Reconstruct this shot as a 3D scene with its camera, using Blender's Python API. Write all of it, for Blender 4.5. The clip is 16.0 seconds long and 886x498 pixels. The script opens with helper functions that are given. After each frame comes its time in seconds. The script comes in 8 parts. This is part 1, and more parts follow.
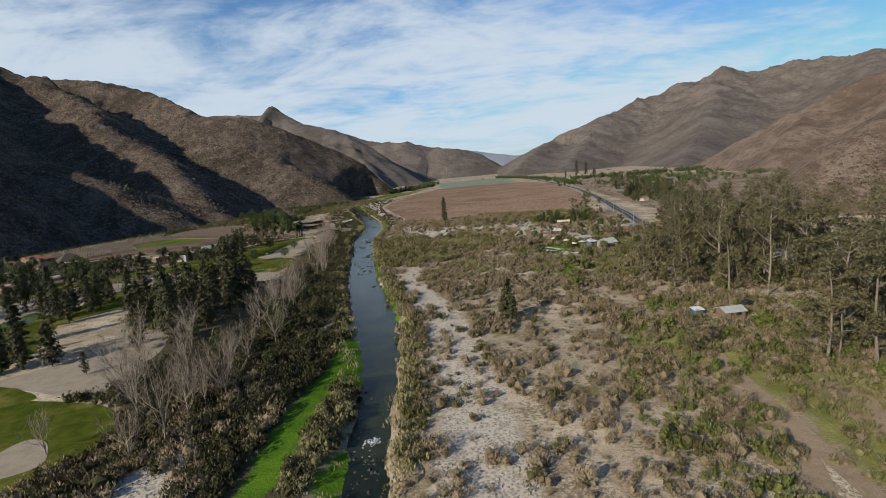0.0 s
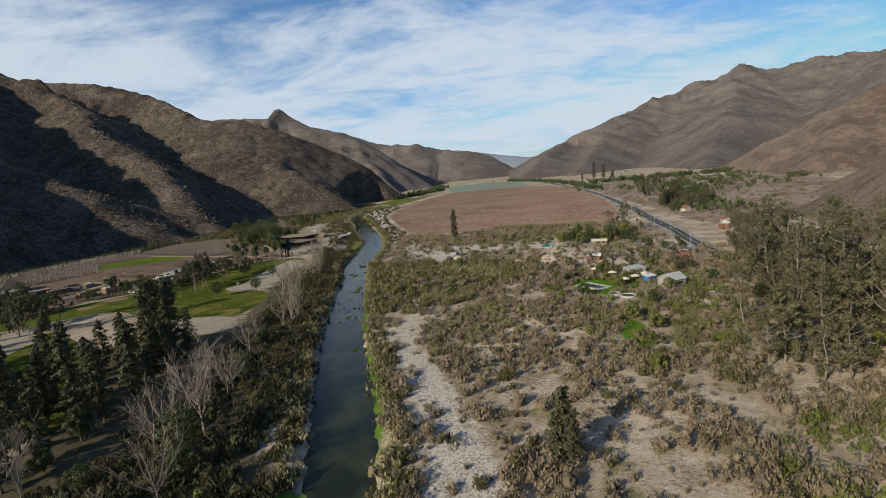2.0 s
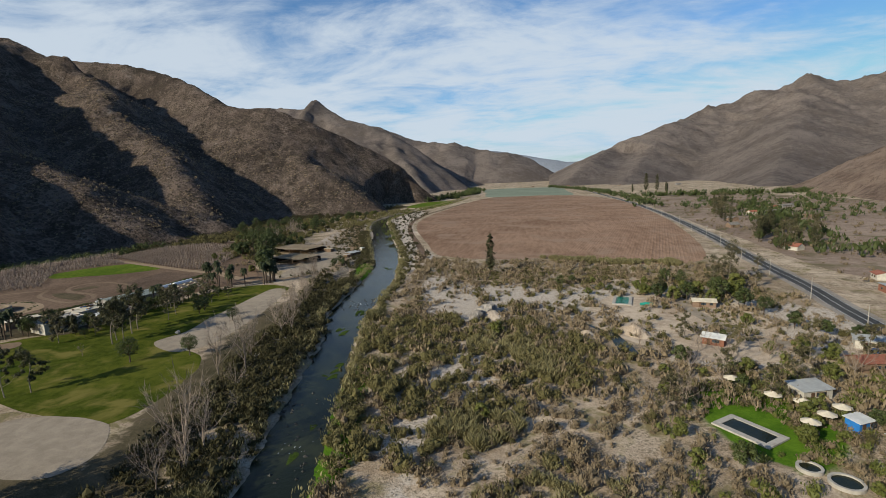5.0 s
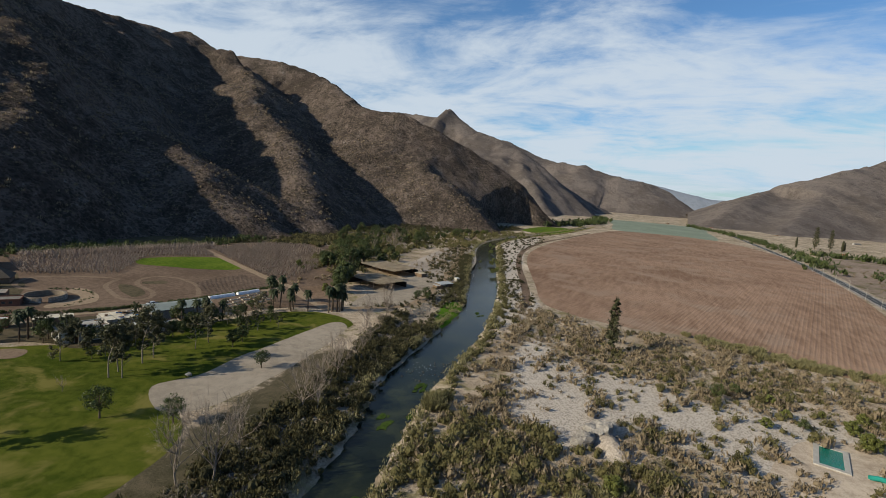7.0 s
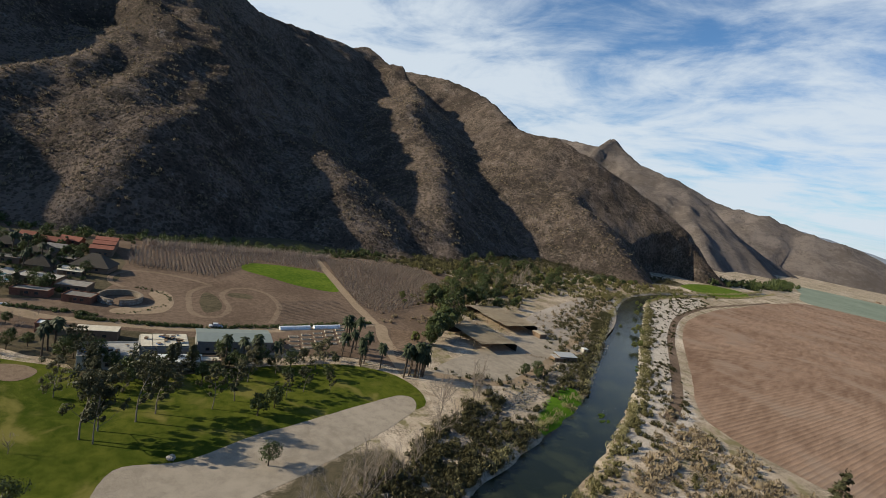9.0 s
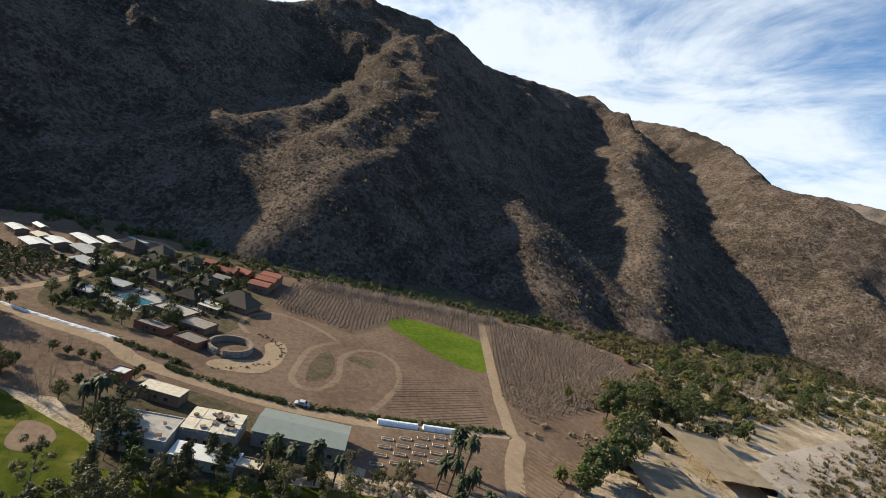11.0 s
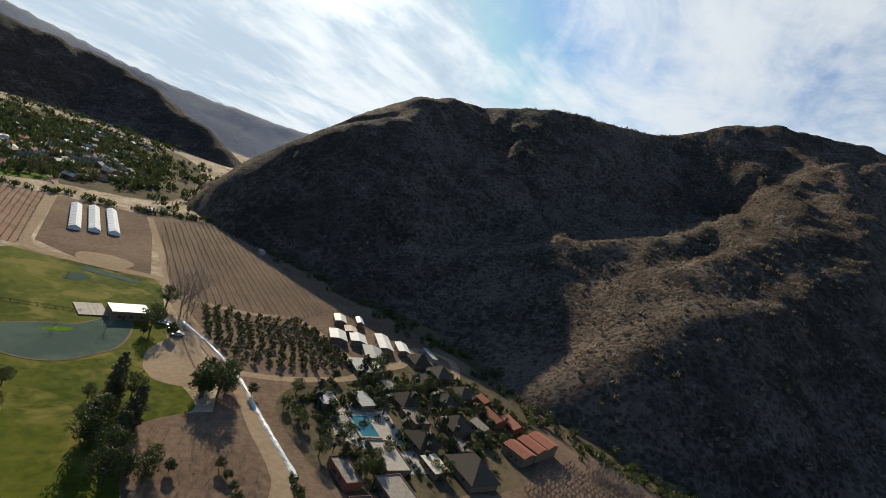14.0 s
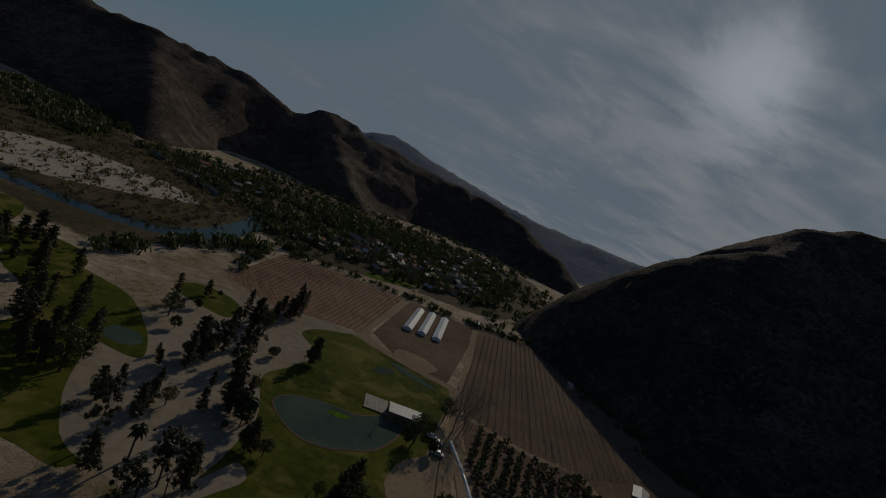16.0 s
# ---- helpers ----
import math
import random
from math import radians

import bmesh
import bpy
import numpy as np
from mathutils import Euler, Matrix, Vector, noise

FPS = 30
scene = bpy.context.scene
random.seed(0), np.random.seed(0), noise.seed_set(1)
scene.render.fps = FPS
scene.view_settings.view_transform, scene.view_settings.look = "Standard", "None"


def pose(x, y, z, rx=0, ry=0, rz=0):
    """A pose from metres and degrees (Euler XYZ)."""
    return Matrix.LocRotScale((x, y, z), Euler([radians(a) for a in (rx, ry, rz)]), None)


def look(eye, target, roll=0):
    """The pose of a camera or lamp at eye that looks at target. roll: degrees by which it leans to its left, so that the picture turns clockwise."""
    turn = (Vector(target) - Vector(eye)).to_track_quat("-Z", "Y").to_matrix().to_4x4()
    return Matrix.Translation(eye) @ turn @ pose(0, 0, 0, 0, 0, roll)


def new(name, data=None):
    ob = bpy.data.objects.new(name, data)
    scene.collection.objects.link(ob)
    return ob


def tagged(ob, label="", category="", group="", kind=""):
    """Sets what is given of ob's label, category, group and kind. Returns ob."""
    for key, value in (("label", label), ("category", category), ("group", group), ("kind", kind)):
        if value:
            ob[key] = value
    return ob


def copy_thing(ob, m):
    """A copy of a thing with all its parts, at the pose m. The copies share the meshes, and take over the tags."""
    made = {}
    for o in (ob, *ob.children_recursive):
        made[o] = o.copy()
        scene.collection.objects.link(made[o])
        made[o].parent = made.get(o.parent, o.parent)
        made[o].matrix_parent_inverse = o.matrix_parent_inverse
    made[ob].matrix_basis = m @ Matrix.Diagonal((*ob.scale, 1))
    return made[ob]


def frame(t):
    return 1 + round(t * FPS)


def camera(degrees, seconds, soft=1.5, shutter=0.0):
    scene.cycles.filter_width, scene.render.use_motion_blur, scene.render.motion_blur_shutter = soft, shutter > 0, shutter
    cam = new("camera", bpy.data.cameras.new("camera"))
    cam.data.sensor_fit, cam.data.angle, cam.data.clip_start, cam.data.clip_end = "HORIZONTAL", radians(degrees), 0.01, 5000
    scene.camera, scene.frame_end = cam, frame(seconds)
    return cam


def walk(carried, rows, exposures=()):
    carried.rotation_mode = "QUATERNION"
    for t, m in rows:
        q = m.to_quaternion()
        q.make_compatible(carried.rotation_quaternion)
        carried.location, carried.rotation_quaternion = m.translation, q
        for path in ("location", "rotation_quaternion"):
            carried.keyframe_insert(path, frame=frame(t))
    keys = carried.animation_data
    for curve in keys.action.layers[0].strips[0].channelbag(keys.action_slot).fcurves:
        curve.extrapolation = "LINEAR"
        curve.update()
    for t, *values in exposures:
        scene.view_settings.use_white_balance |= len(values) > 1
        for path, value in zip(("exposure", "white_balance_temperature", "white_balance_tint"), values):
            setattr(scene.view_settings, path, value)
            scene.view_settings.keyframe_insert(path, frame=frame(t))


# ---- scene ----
cam = camera(84, 16.0, soft=0.7)
PATH = [
    (0.0, look((0.32, -1.31, 45.90), (-11.58, 96.73, 30.19), -4.77)),
    (0.5, look((-1.17, 14.44, 46.55), (-13.19, 112.47, 30.85), -4.91)),
    (1.0, look((-2.53, 30.04, 47.60), (-15.24, 127.99, 31.96), -4.81)),
    (1.5, look((-4.01, 45.86, 48.80), (-17.34, 143.77, 33.43), -4.93)),
    (2.0, look((-5.61, 61.67, 50.19), (-19.57, 159.53, 35.05), -5.15)),
    (2.5, look((-7.26, 78.22, 51.12), (-21.77, 176.00, 36.01), -5.04)),
    (3.0, look((-9.09, 93.38, 52.51), (-25.11, 190.90, 37.20), -4.30)),
    (3.2, look((-10.14, 99.31, 52.68), (-26.50, 196.75, 37.31), -3.61)),
    (5.3, look((-18.26, 160.27, 57.37), (-40.67, 256.59, 42.55), -1.24)),
    (5.5, look((-19.04, 166.81, 57.57), (-43.82, 262.59, 43.00), -0.17)),
    (6.0, look((-21.20, 181.43, 59.58), (-52.72, 275.36, 46.02), 2.39)),
    (6.5, look((-24.85, 196.68, 61.64), (-62.53, 288.39, 48.61), 3.98)),
    (7.0, look((-28.90, 211.69, 63.32), (-71.15, 301.42, 50.54), 4.76)),
    (7.5, look((-32.95, 225.86, 65.41), (-78.48, 313.96, 52.56), 5.13)),
    (8.0, look((-37.97, 239.73, 67.22), (-87.34, 325.71, 54.19), 6.00)),
    (8.5, look((-44.06, 253.61, 68.96), (-100.69, 335.00, 56.00), 8.19)),
    (9.0, look((-50.94, 266.86, 71.33), (-117.24, 340.68, 58.83), 11.55)),
    (9.2, look((-53.31, 271.70, 72.37), (-123.33, 342.05, 60.14), 12.66)),
    (11.3, look((-95.12, 327.37, 78.85), (-189.20, 358.93, 66.49), 15.69)),
    (11.5, look((-99.65, 330.81, 79.30), (-195.38, 357.13, 67.27), 16.50)),
    (12.0, look((-110.28, 339.23, 80.94), (-208.89, 351.38, 69.57), 18.24)),
    (12.5, look((-121.33, 344.57, 82.95), (-220.73, 344.15, 72.00), 19.43)),
    (13.0, look((-134.22, 348.89, 84.42), (-232.57, 334.21, 73.85), 20.73)),
    (13.5, look((-147.33, 351.13, 85.25), (-243.09, 324.18, 75.07), 21.10)),
    (14.0, look((-159.23, 351.24, 85.79), (-252.14, 315.71, 75.49), 20.93)),
    (14.5, look((-170.86, 350.75, 86.39), (-257.20, 301.62, 74.88), 22.29)),
    (15.0, look((-181.12, 350.24, 85.68), (-253.89, 282.63, 74.09), 23.15)),
    (15.5, look((-191.44, 347.32, 85.61), (-249.53, 266.73, 74.20), 23.11)),
    (16.0, look((-200.30, 342.73, 85.69), (-244.98, 254.01, 74.21), 23.60)),
]
walk(cam, PATH, exposures=[(0.0, 0.18, 6200, 6), (6.5, 0.15, 6260, 6), (9.0, 0.29, 6400, 6), (11.3, 0.74, 6600, 7), (12.3, 0.72, 6650, 7), (13.5, 0.36, 6800, 7), (14.4, 0.22, 6800, 7), (15.0, -0.36, 6650, 7), (15.4, -0.9, 6500, 7), (16.0, -2.2, 6500, 7)])

# ---- world and sun ----
SUN_AZ, SUN_EL = radians(-129), radians(25.4)
sun_way = Vector((math.cos(SUN_EL) * math.cos(SUN_AZ), math.cos(SUN_EL) * math.sin(SUN_AZ), math.sin(SUN_EL)))
world = bpy.data.worlds.new("sky")
scene.world = world
world.use_nodes = True
wn, wl = world.node_tree.nodes, world.node_tree.links
wn.clear()
sky = wn.new("ShaderNodeTexSky")
sky.sky_type, sky.sun_disc = "NISHITA", False
sky.sun_elevation, sky.sun_rotation = SUN_EL, math.atan2(sun_way.x, sun_way.y)
sky.altitude, sky.dust_density, sky.ozone_density = 600, 1.2, 1.5
w_co = wn.new("ShaderNodeTexCoord")
w_sep = wn.new("ShaderNodeSeparateXYZ")
wl.new(w_co.outputs["Generated"], w_sep.inputs[0])


def w_math(op, a, b=None, clamp=False):
    n = wn.new("ShaderNodeMath")
    n.operation, n.use_clamp = op, clamp
    for i, v in enumerate((a, b)):
        if v is None:
            continue
        if isinstance(v, (int, float)):
            n.inputs[i].default_value = v
        else:
            wl.new(v, n.inputs[i])
    return n.outputs[0]


# a thin sheet of cirrus, seen in perspective
w_up = w_math("ADD", w_math("MAXIMUM", w_sep.outputs[2], 0.0), 0.16)
w_flat = wn.new("ShaderNodeCombineXYZ")
wl.new(w_math("DIVIDE", w_sep.outputs[0], w_up), w_flat.inputs[0])
wl.new(w_math("DIVIDE", w_sep.outputs[1], w_up), w_flat.inputs[1])


def w_noise(scale, detail, rough, turn, stretch, warp, off):
    mp = wn.new("ShaderNodeMapping")
    mp.inputs["Rotation"].default_value = (0, 0, radians(turn))
    mp.inputs["Scale"].default_value = stretch
    mp.inputs["Location"].default_value = off
    wl.new(w_flat.outputs[0], mp.inputs[0])
    n = wn.new("ShaderNodeTexNoise")
    n.inputs["Scale"].default_value, n.inputs["Detail"].default_value = scale, detail
    n.inputs["Roughness"].default_value, n.inputs["Distortion"].default_value = rough, warp
    wl.new(mp.outputs[0], n.inputs["Vector"])
    return n.outputs["Fac"]


big = w_noise(0.55, 3, 0.5, 20, (1, 1, 1), 0.3, (3.1, 1.7, 0))
wisp = w_noise(1.5, 9, 0.62, -20, (0.8, 1.25, 1), 0.7, (0.4, 0.2, 0))
fleck = w_noise(5.5, 6, 0.6, 15, (0.8, 1.2, 1), 0.5, (0, 0, 0))
cover = w_math("ADD", w_math("ADD", w_math("MULTIPLY", big, 1.1), w_math("MULTIPLY", wisp, 1.25)), w_math("MULTIPLY", fleck, 0.42))
haze = w_math("MULTIPLY", w_math("SUBTRACT", 1.0, w_math("MULTIPLY", w_sep.outputs[2], 3.0), True), 0.22)
cover = w_math("SUBTRACT", w_math("ADD", cover, haze), 0.06)
# more cloud towards the north-west
cover = w_math("ADD", cover, w_math("ADD", w_math("MULTIPLY", w_sep.outputs[0], -0.36), w_math("MULTIPLY", w_sep.outputs[1], 0.24)))
# the sun's glow, painted into thin cloud 11 degrees west of the sun lamp
glow_way = Vector((math.cos(SUN_EL - 0.07) * math.cos(SUN_AZ - 0.19), math.cos(SUN_EL - 0.07) * math.sin(SUN_AZ - 0.19), math.sin(SUN_EL - 0.07)))
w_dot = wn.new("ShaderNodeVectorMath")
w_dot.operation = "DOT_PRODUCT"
w_dot.inputs[1].default_value = glow_way
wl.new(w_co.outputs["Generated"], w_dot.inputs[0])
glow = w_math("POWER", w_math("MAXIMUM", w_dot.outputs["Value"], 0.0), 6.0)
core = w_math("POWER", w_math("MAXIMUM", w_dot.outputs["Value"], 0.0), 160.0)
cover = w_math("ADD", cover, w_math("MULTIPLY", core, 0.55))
w_ramp = wn.new("ShaderNodeMapRange")
w_ramp.interpolation_type = "SMOOTHSTEP"
w_ramp.inputs["From Min"].default_value, w_ramp.inputs["From Max"].default_value = 1.33, 1.86
wl.new(cover, w_ramp.inputs["Value"])
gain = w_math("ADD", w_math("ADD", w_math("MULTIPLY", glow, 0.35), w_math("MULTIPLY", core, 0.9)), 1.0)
w_cloud = wn.new("ShaderNodeVectorMath")
w_cloud.operation = "SCALE"
w_cloud.inputs[0].default_value = (6.3, 6.8, 7.5)
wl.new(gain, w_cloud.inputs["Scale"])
w_mix = wn.new("ShaderNodeMix")
w_mix.data_type = "RGBA"
wl.new(w_math("MULTIPLY", w_ramp.outputs[0], 0.92), w_mix.inputs[0])
w_tint = wn.new("ShaderNodeVectorMath")
w_tint.operation = "MULTIPLY"
w_tint.inputs[1].default_value = (0.72, 0.98, 1.22)
wl.new(sky.outputs[0], w_tint.inputs[0])
w_cap = wn.new("ShaderNodeVectorMath")
w_cap.operation = "MINIMUM"
w_cap.inputs[1].default_value = (4.8, 6.0, 7.5)
wl.new(w_tint.outputs[0], w_cap.inputs[0])
wl.new(w_cap.outputs[0], w_mix.inputs[6])
wl.new(w_cloud.outputs[0], w_mix.inputs[7])
w_bg, w_out = wn.new("ShaderNodeBackground"), wn.new("ShaderNodeOutputWorld")
w_bg.inputs["Strength"].default_value = 0.09
wl.new(w_mix.outputs[2], w_bg.inputs[0])
wl.new(w_bg.outputs[0], w_out.inputs[0])

sun = new("sun", bpy.data.lights.new("sun", "SUN"))
sun.data.energy, sun.data.angle, sun.data.color = 5.0, radians(0.53), (1.0, 0.89, 0.70)
sun.matrix_world = look(sun_way * 100, (0, 0, 0))

# ---- materials ----
def nodes_of(name):
    m = bpy.data.materials.new(name)
    m.use_nodes = True
    return m, m.node_tree.nodes, m.node_tree.links


def mix_rgb(nt, fac, a, b, kind="MIX"):
    n = nt.nodes.new("ShaderNodeMix")
    n.data_type, n.blend_type = "RGBA", kind
    for i, v in ((0, fac), (6, a), (7, b)):
        if isinstance(v, (int, float)):
            n.inputs[i].default_value = v
        elif isinstance(v, tuple):
            n.inputs[i].default_value = (*v, 1)
        else:
            nt.links.new(v, n.inputs[i])
    return n.outputs[2]


def noise_of(nt, scale, detail=4, rough=0.55, warp=0.0, stretch=None, turn=0.0, space="Object"):
    co = nt.nodes.new("ShaderNodeTexCoord")
    out = co.outputs[space]
    if stretch:
        mp = nt.nodes.new("ShaderNodeMapping")
        mp.inputs["Scale"].default_value = stretch
        mp.inputs["Rotation"].default_value = (0, 0, radians(turn))
        nt.links.new(out, mp.inputs[0])
        out = mp.outputs[0]
    n = nt.nodes.new("ShaderNodeTexNoise")
    n.inputs["Scale"].default_value, n.inputs["Detail"].default_value = scale, detail
    n.inputs["Roughness"].default_value, n.inputs["Distortion"].default_value = rough, warp
    nt.links.new(out, n.inputs["Vector"])
    return n.outputs["Fac"]


def cells_of(nt, scale, feature="F1", space="Object"):
    co = nt.nodes.new("ShaderNodeTexCoord")
    n = nt.nodes.new("ShaderNodeTexVoronoi")
    n.feature = feature
    n.inputs["Scale"].default_value = scale
    nt.links.new(co.outputs[space], n.inputs["Vector"])
    return n.outputs["Distance"]


def ramp_of(nt, value, lo, hi, smooth=True):
    n = nt.nodes.new("ShaderNodeMapRange")
    n.interpolation_type = "SMOOTHSTEP" if smooth else "LINEAR"
    n.inputs["From Min"].default_value, n.inputs["From Max"].default_value = lo, hi
    nt.links.new(value, n.inputs["Value"])
    return n.outputs[0]


def sum_of(nt, a, b, op="ADD"):
    n = nt.nodes.new("ShaderNodeMath")
    n.operation = op
    for i, v in enumerate((a, b)):
        if isinstance(v, (int, float)):
            n.inputs[i].default_value = v
        else:
            nt.links.new(v, n.inputs[i])
    return n.outputs[0]


def finish(nt, colour, rough=0.9, bump=None, depth=0.1, metal=0.0, spec=0.3):
    b = nt.nodes["Principled BSDF"]
    if isinstance(colour, tuple):
        b.inputs["Base Color"].default_value = (*colour, 1)
    else:
        nt.links.new(colour, b.inputs["Base Color"])
    if isinstance(rough, (int, float)):
        b.inputs["Roughness"].default_value = rough
    else:
        nt.links.new(rough, b.inputs["Roughness"])
    b.inputs["Metallic"].default_value = metal
    b.inputs["Specular IOR Level"].default_value = spec
    if bump is not None:
        n = nt.nodes.new("ShaderNodeBump")
        n.inputs["Strength"].default_value, n.inputs["Distance"].default_value = 1.0, depth
        nt.links.new(bump, n.inputs["Height"])
        nt.links.new(n.outputs[0], b.inputs["Normal"])


def earth(name, dark, light, broad=0.02, fine=0.6, grit=6.0, depth=0.12, rough=0.95, third=None, stretch=None, turn=0.0, spec=0.03):
    """Soil, gravel, turf: colour that varies at three sizes, with relief."""
    m, _, _ = nodes_of(name)
    nt = m.node_tree
    a = noise_of(nt, broad, 5, 0.6)
    b = noise_of(nt, fine, 5, 0.6, 0.3, stretch, turn)
    c = noise_of(nt, grit, 3, 0.6)
    col = mix_rgb(nt, ramp_of(nt, sum_of(nt, sum_of(nt, a, b), c), 1.2, 1.8), dark, light)
    if third:
        col = mix_rgb(nt, ramp_of(nt, noise_of(nt, broad * 2.3, 5, 0.6, 0.5), 0.5, 0.66), col, third)
    finish(nt, col, rough, sum_of(nt, b, c), depth, 0, spec)
    return m


def plain(name, colour, rough=0.7, spread=0.25, size=1.2, metal=0.0, depth=0.01, stain=None):
    """Painted or weathered surface with blotches and a fine grain; each object a little different."""
    m, _, _ = nodes_of(name)
    nt = m.node_tree
    info = nt.nodes.new("ShaderNodeObjectInfo")
    lo = tuple(c * (1 - spread) for c in colour)
    hi = tuple(min(1, c * (1 + spread * 0.6)) for c in colour)
    a = noise_of(nt, size, 5, 0.65)
    col = mix_rgb(nt, ramp_of(nt, sum_of(nt, a, sum_of(nt, info.outputs["Random"], 0.25, "MULTIPLY")), 0.4, 0.85), lo, hi)
    if stain:
        col = mix_rgb(nt, ramp_of(nt, noise_of(nt, size * 0.4, 6, 0.7, 0.6), 0.55, 0.72), col, stain)
    finish(nt, col, rough, noise_of(nt, size * 9, 3), depth, metal, 0.12)
    return m


def leafy(name, dark, light, gloss=0.55, see=0.25):
    """Leaves: colour by island, a little light comes through."""
    m, _, _ = nodes_of(name)
    nt = m.node_tree
    geo = nt.nodes.new("ShaderNodeNewGeometry")
    info = nt.nodes.new("ShaderNodeObjectInfo")
    n = noise_of(nt, 0.7, 3)
    f = sum_of(nt, sum_of(nt, geo.outputs["Random Per Island"], 0.3, "MULTIPLY"), sum_of(nt, sum_of(nt, info.outputs["Random"], 0.3, "MULTIPLY"), sum_of(nt, n, 0.6, "MULTIPLY")))
    col = mix_rgb(nt, ramp_of(nt, f, 0.2, 1.0, False), dark, light)
    finish(nt, col, gloss, None, 0, 0, 0.25)
    b = nt.nodes["Principled BSDF"]
    t = nt.nodes.new("ShaderNodeBsdfTranslucent")
    nt.links.new(col, t.inputs[0])
    mx = nt.nodes.new("ShaderNodeMixShader")
    mx.inputs[0].default_value = see
    nt.links.new(b.outputs[0], mx.inputs[1])
    nt.links.new(t.outputs[0], mx.inputs[2])
    nt.links.new(mx.outputs[0], nt.nodes["Material Output"].inputs["Surface"])
    return m


def hill_mat(name, soil, pale, rock, scrub, dots=0.32, amount=0.42):
    """Dry mountainside: soil with scree, rock and dark bushes."""
    m, _, _ = nodes_of(name)
    nt = m.node_tree
    a = noise_of(nt, 0.006, 6, 0.6)
    b = noise_of(nt, 0.05, 7, 0.7, 0.6)
    c = noise_of(nt, 0.35, 6, 0.72)
    col = mix_rgb(nt, ramp_of(nt, sum_of(nt, sum_of(nt, a, b), sum_of(nt, c, 0.7, "MULTIPLY")), 1.2, 1.5), soil, pale)
    col = mix_rgb(nt, ramp_of(nt, sum_of(nt, b, sum_of(nt, c, 0.8, "MULTIPLY")), 1.03, 1.12), col, rock)
    broad = sum_of(nt, noise_of(nt, 0.02, 6, 0.65), 1.5, "MULTIPLY")
    bush = ramp_of(nt, sum_of(nt, cells_of(nt, dots), broad), amount + 0.68, amount + 0.56)
    bush2 = ramp_of(nt, sum_of(nt, cells_of(nt, dots * 2.1), sum_of(nt, noise_of(nt, 0.035, 5, 0.6), 1.5, "MULTIPLY")), amount + 0.68, amount + 0.56)
    col = mix_rgb(nt, sum_of(nt, bush, 0.5, "MULTIPLY"), col, scrub)
    col = mix_rgb(nt, sum_of(nt, bush2, 0.52, "MULTIPLY"), col, scrub)
    relief = sum_of(nt, sum_of(nt, b, 1.6, "MULTIPLY"), sum_of(nt, sum_of(nt, c, 1.3, "MULTIPLY"), sum_of(nt, sum_of(nt, bush, bush2), 0.4, "MULTIPLY")))
    finish(nt, col, 0.95, relief, 2.4, 0, 0.04)
    return m


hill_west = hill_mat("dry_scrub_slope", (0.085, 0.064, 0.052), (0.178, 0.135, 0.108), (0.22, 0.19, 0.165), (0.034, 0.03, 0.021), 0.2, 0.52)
hill_east = hill_mat("red_scree_slope", (0.135, 0.095, 0.073), (0.25, 0.185, 0.145), (0.17, 0.14, 0.12), (0.05, 0.043, 0.028), 0.28, 0.3)
# brown far slopes, paled a little: some haze of distance is in the colour
hill_far = hill_mat("haze_pale_far_slope", (0.118, 0.096, 0.084), (0.18, 0.147, 0.13), (0.165, 0.15, 0.138), (0.058, 0.052, 0.042), 0.2, 0.34)
# distance haze painted in: these slopes are coloured grey-blue
hill_haze = hill_mat("haze_blue_far_slope", (0.22, 0.24, 0.28), (0.27, 0.29, 0.33), (0.26, 0.28, 0.31), (0.16, 0.17, 0.19), 0.15, 0.25)
plough = earth("ploughed_red_soil", (0.19, 0.114, 0.074), (0.34, 0.22, 0.15), 0.012, 0.25, 2.5, 0.15, 0.95, (0.30, 0.205, 0.145), (1, 0.18, 1), 15)
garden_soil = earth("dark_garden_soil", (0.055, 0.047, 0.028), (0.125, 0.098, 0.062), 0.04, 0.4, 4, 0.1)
farm_dirt = earth("farm_dirt", (0.10, 0.068, 0.048), (0.19, 0.132, 0.094), 0.03, 0.5, 4, 0.08)
pink_soil = earth("pinkish_dry_soil", (0.19, 0.138, 0.106), (0.32, 0.245, 0.19), 0.012, 0.2, 2, 0.1, 0.95, (0.13, 0.11, 0.06))
track_dirt = earth("pale_track_dirt", (0.22, 0.16, 0.105), (0.32, 0.235, 0.16), 0.03, 0.5, 5, 0.05)
worn_dirt = earth("worn_dirt", (0.15, 0.106, 0.073), (0.24, 0.172, 0.12), 0.03, 0.5, 5, 0.05)
sand = earth("bunker_sand", (0.23, 0.19, 0.146), (0.345, 0.285, 0.22), 0.02, 0.3, 5, 0.05)
gravel = earth("river_gravel", (0.25, 0.205, 0.165), (0.44, 0.37, 0.305), 0.03, 0.9, 2.2, 0.35)
turf = earth("golf_turf", (0.032, 0.048, 0.0045), (0.095, 0.102, 0.0145), 0.03, 0.3, 5, 0.04, 0.9, (0.15, 0.13, 0.034))
lush = earth("wet_green_grass", (0.045, 0.11, 0.006), (0.10, 0.2, 0.012), 0.05, 0.6, 4, 0.2)
weed = earth("water_weed", (0.022, 0.04, 0.009), (0.058, 0.085, 0.016), 0.3, 1.2, 5, 0.1)
lawn = earth("bright_green_crop", (0.05, 0.09, 0.008), (0.125, 0.155, 0.02), 0.03, 0.4, 4, 0.1)
pale_crop = earth("grey_green_crop", (0.16, 0.19, 0.14), (0.23, 0.25, 0.19), 0.01, 0.1, 2, 0.1)
pale_soil = earth("pale_yard_soil", (0.32, 0.245, 0.178), (0.54, 0.435, 0.33), 0.04, 0.4, 3, 0.1)
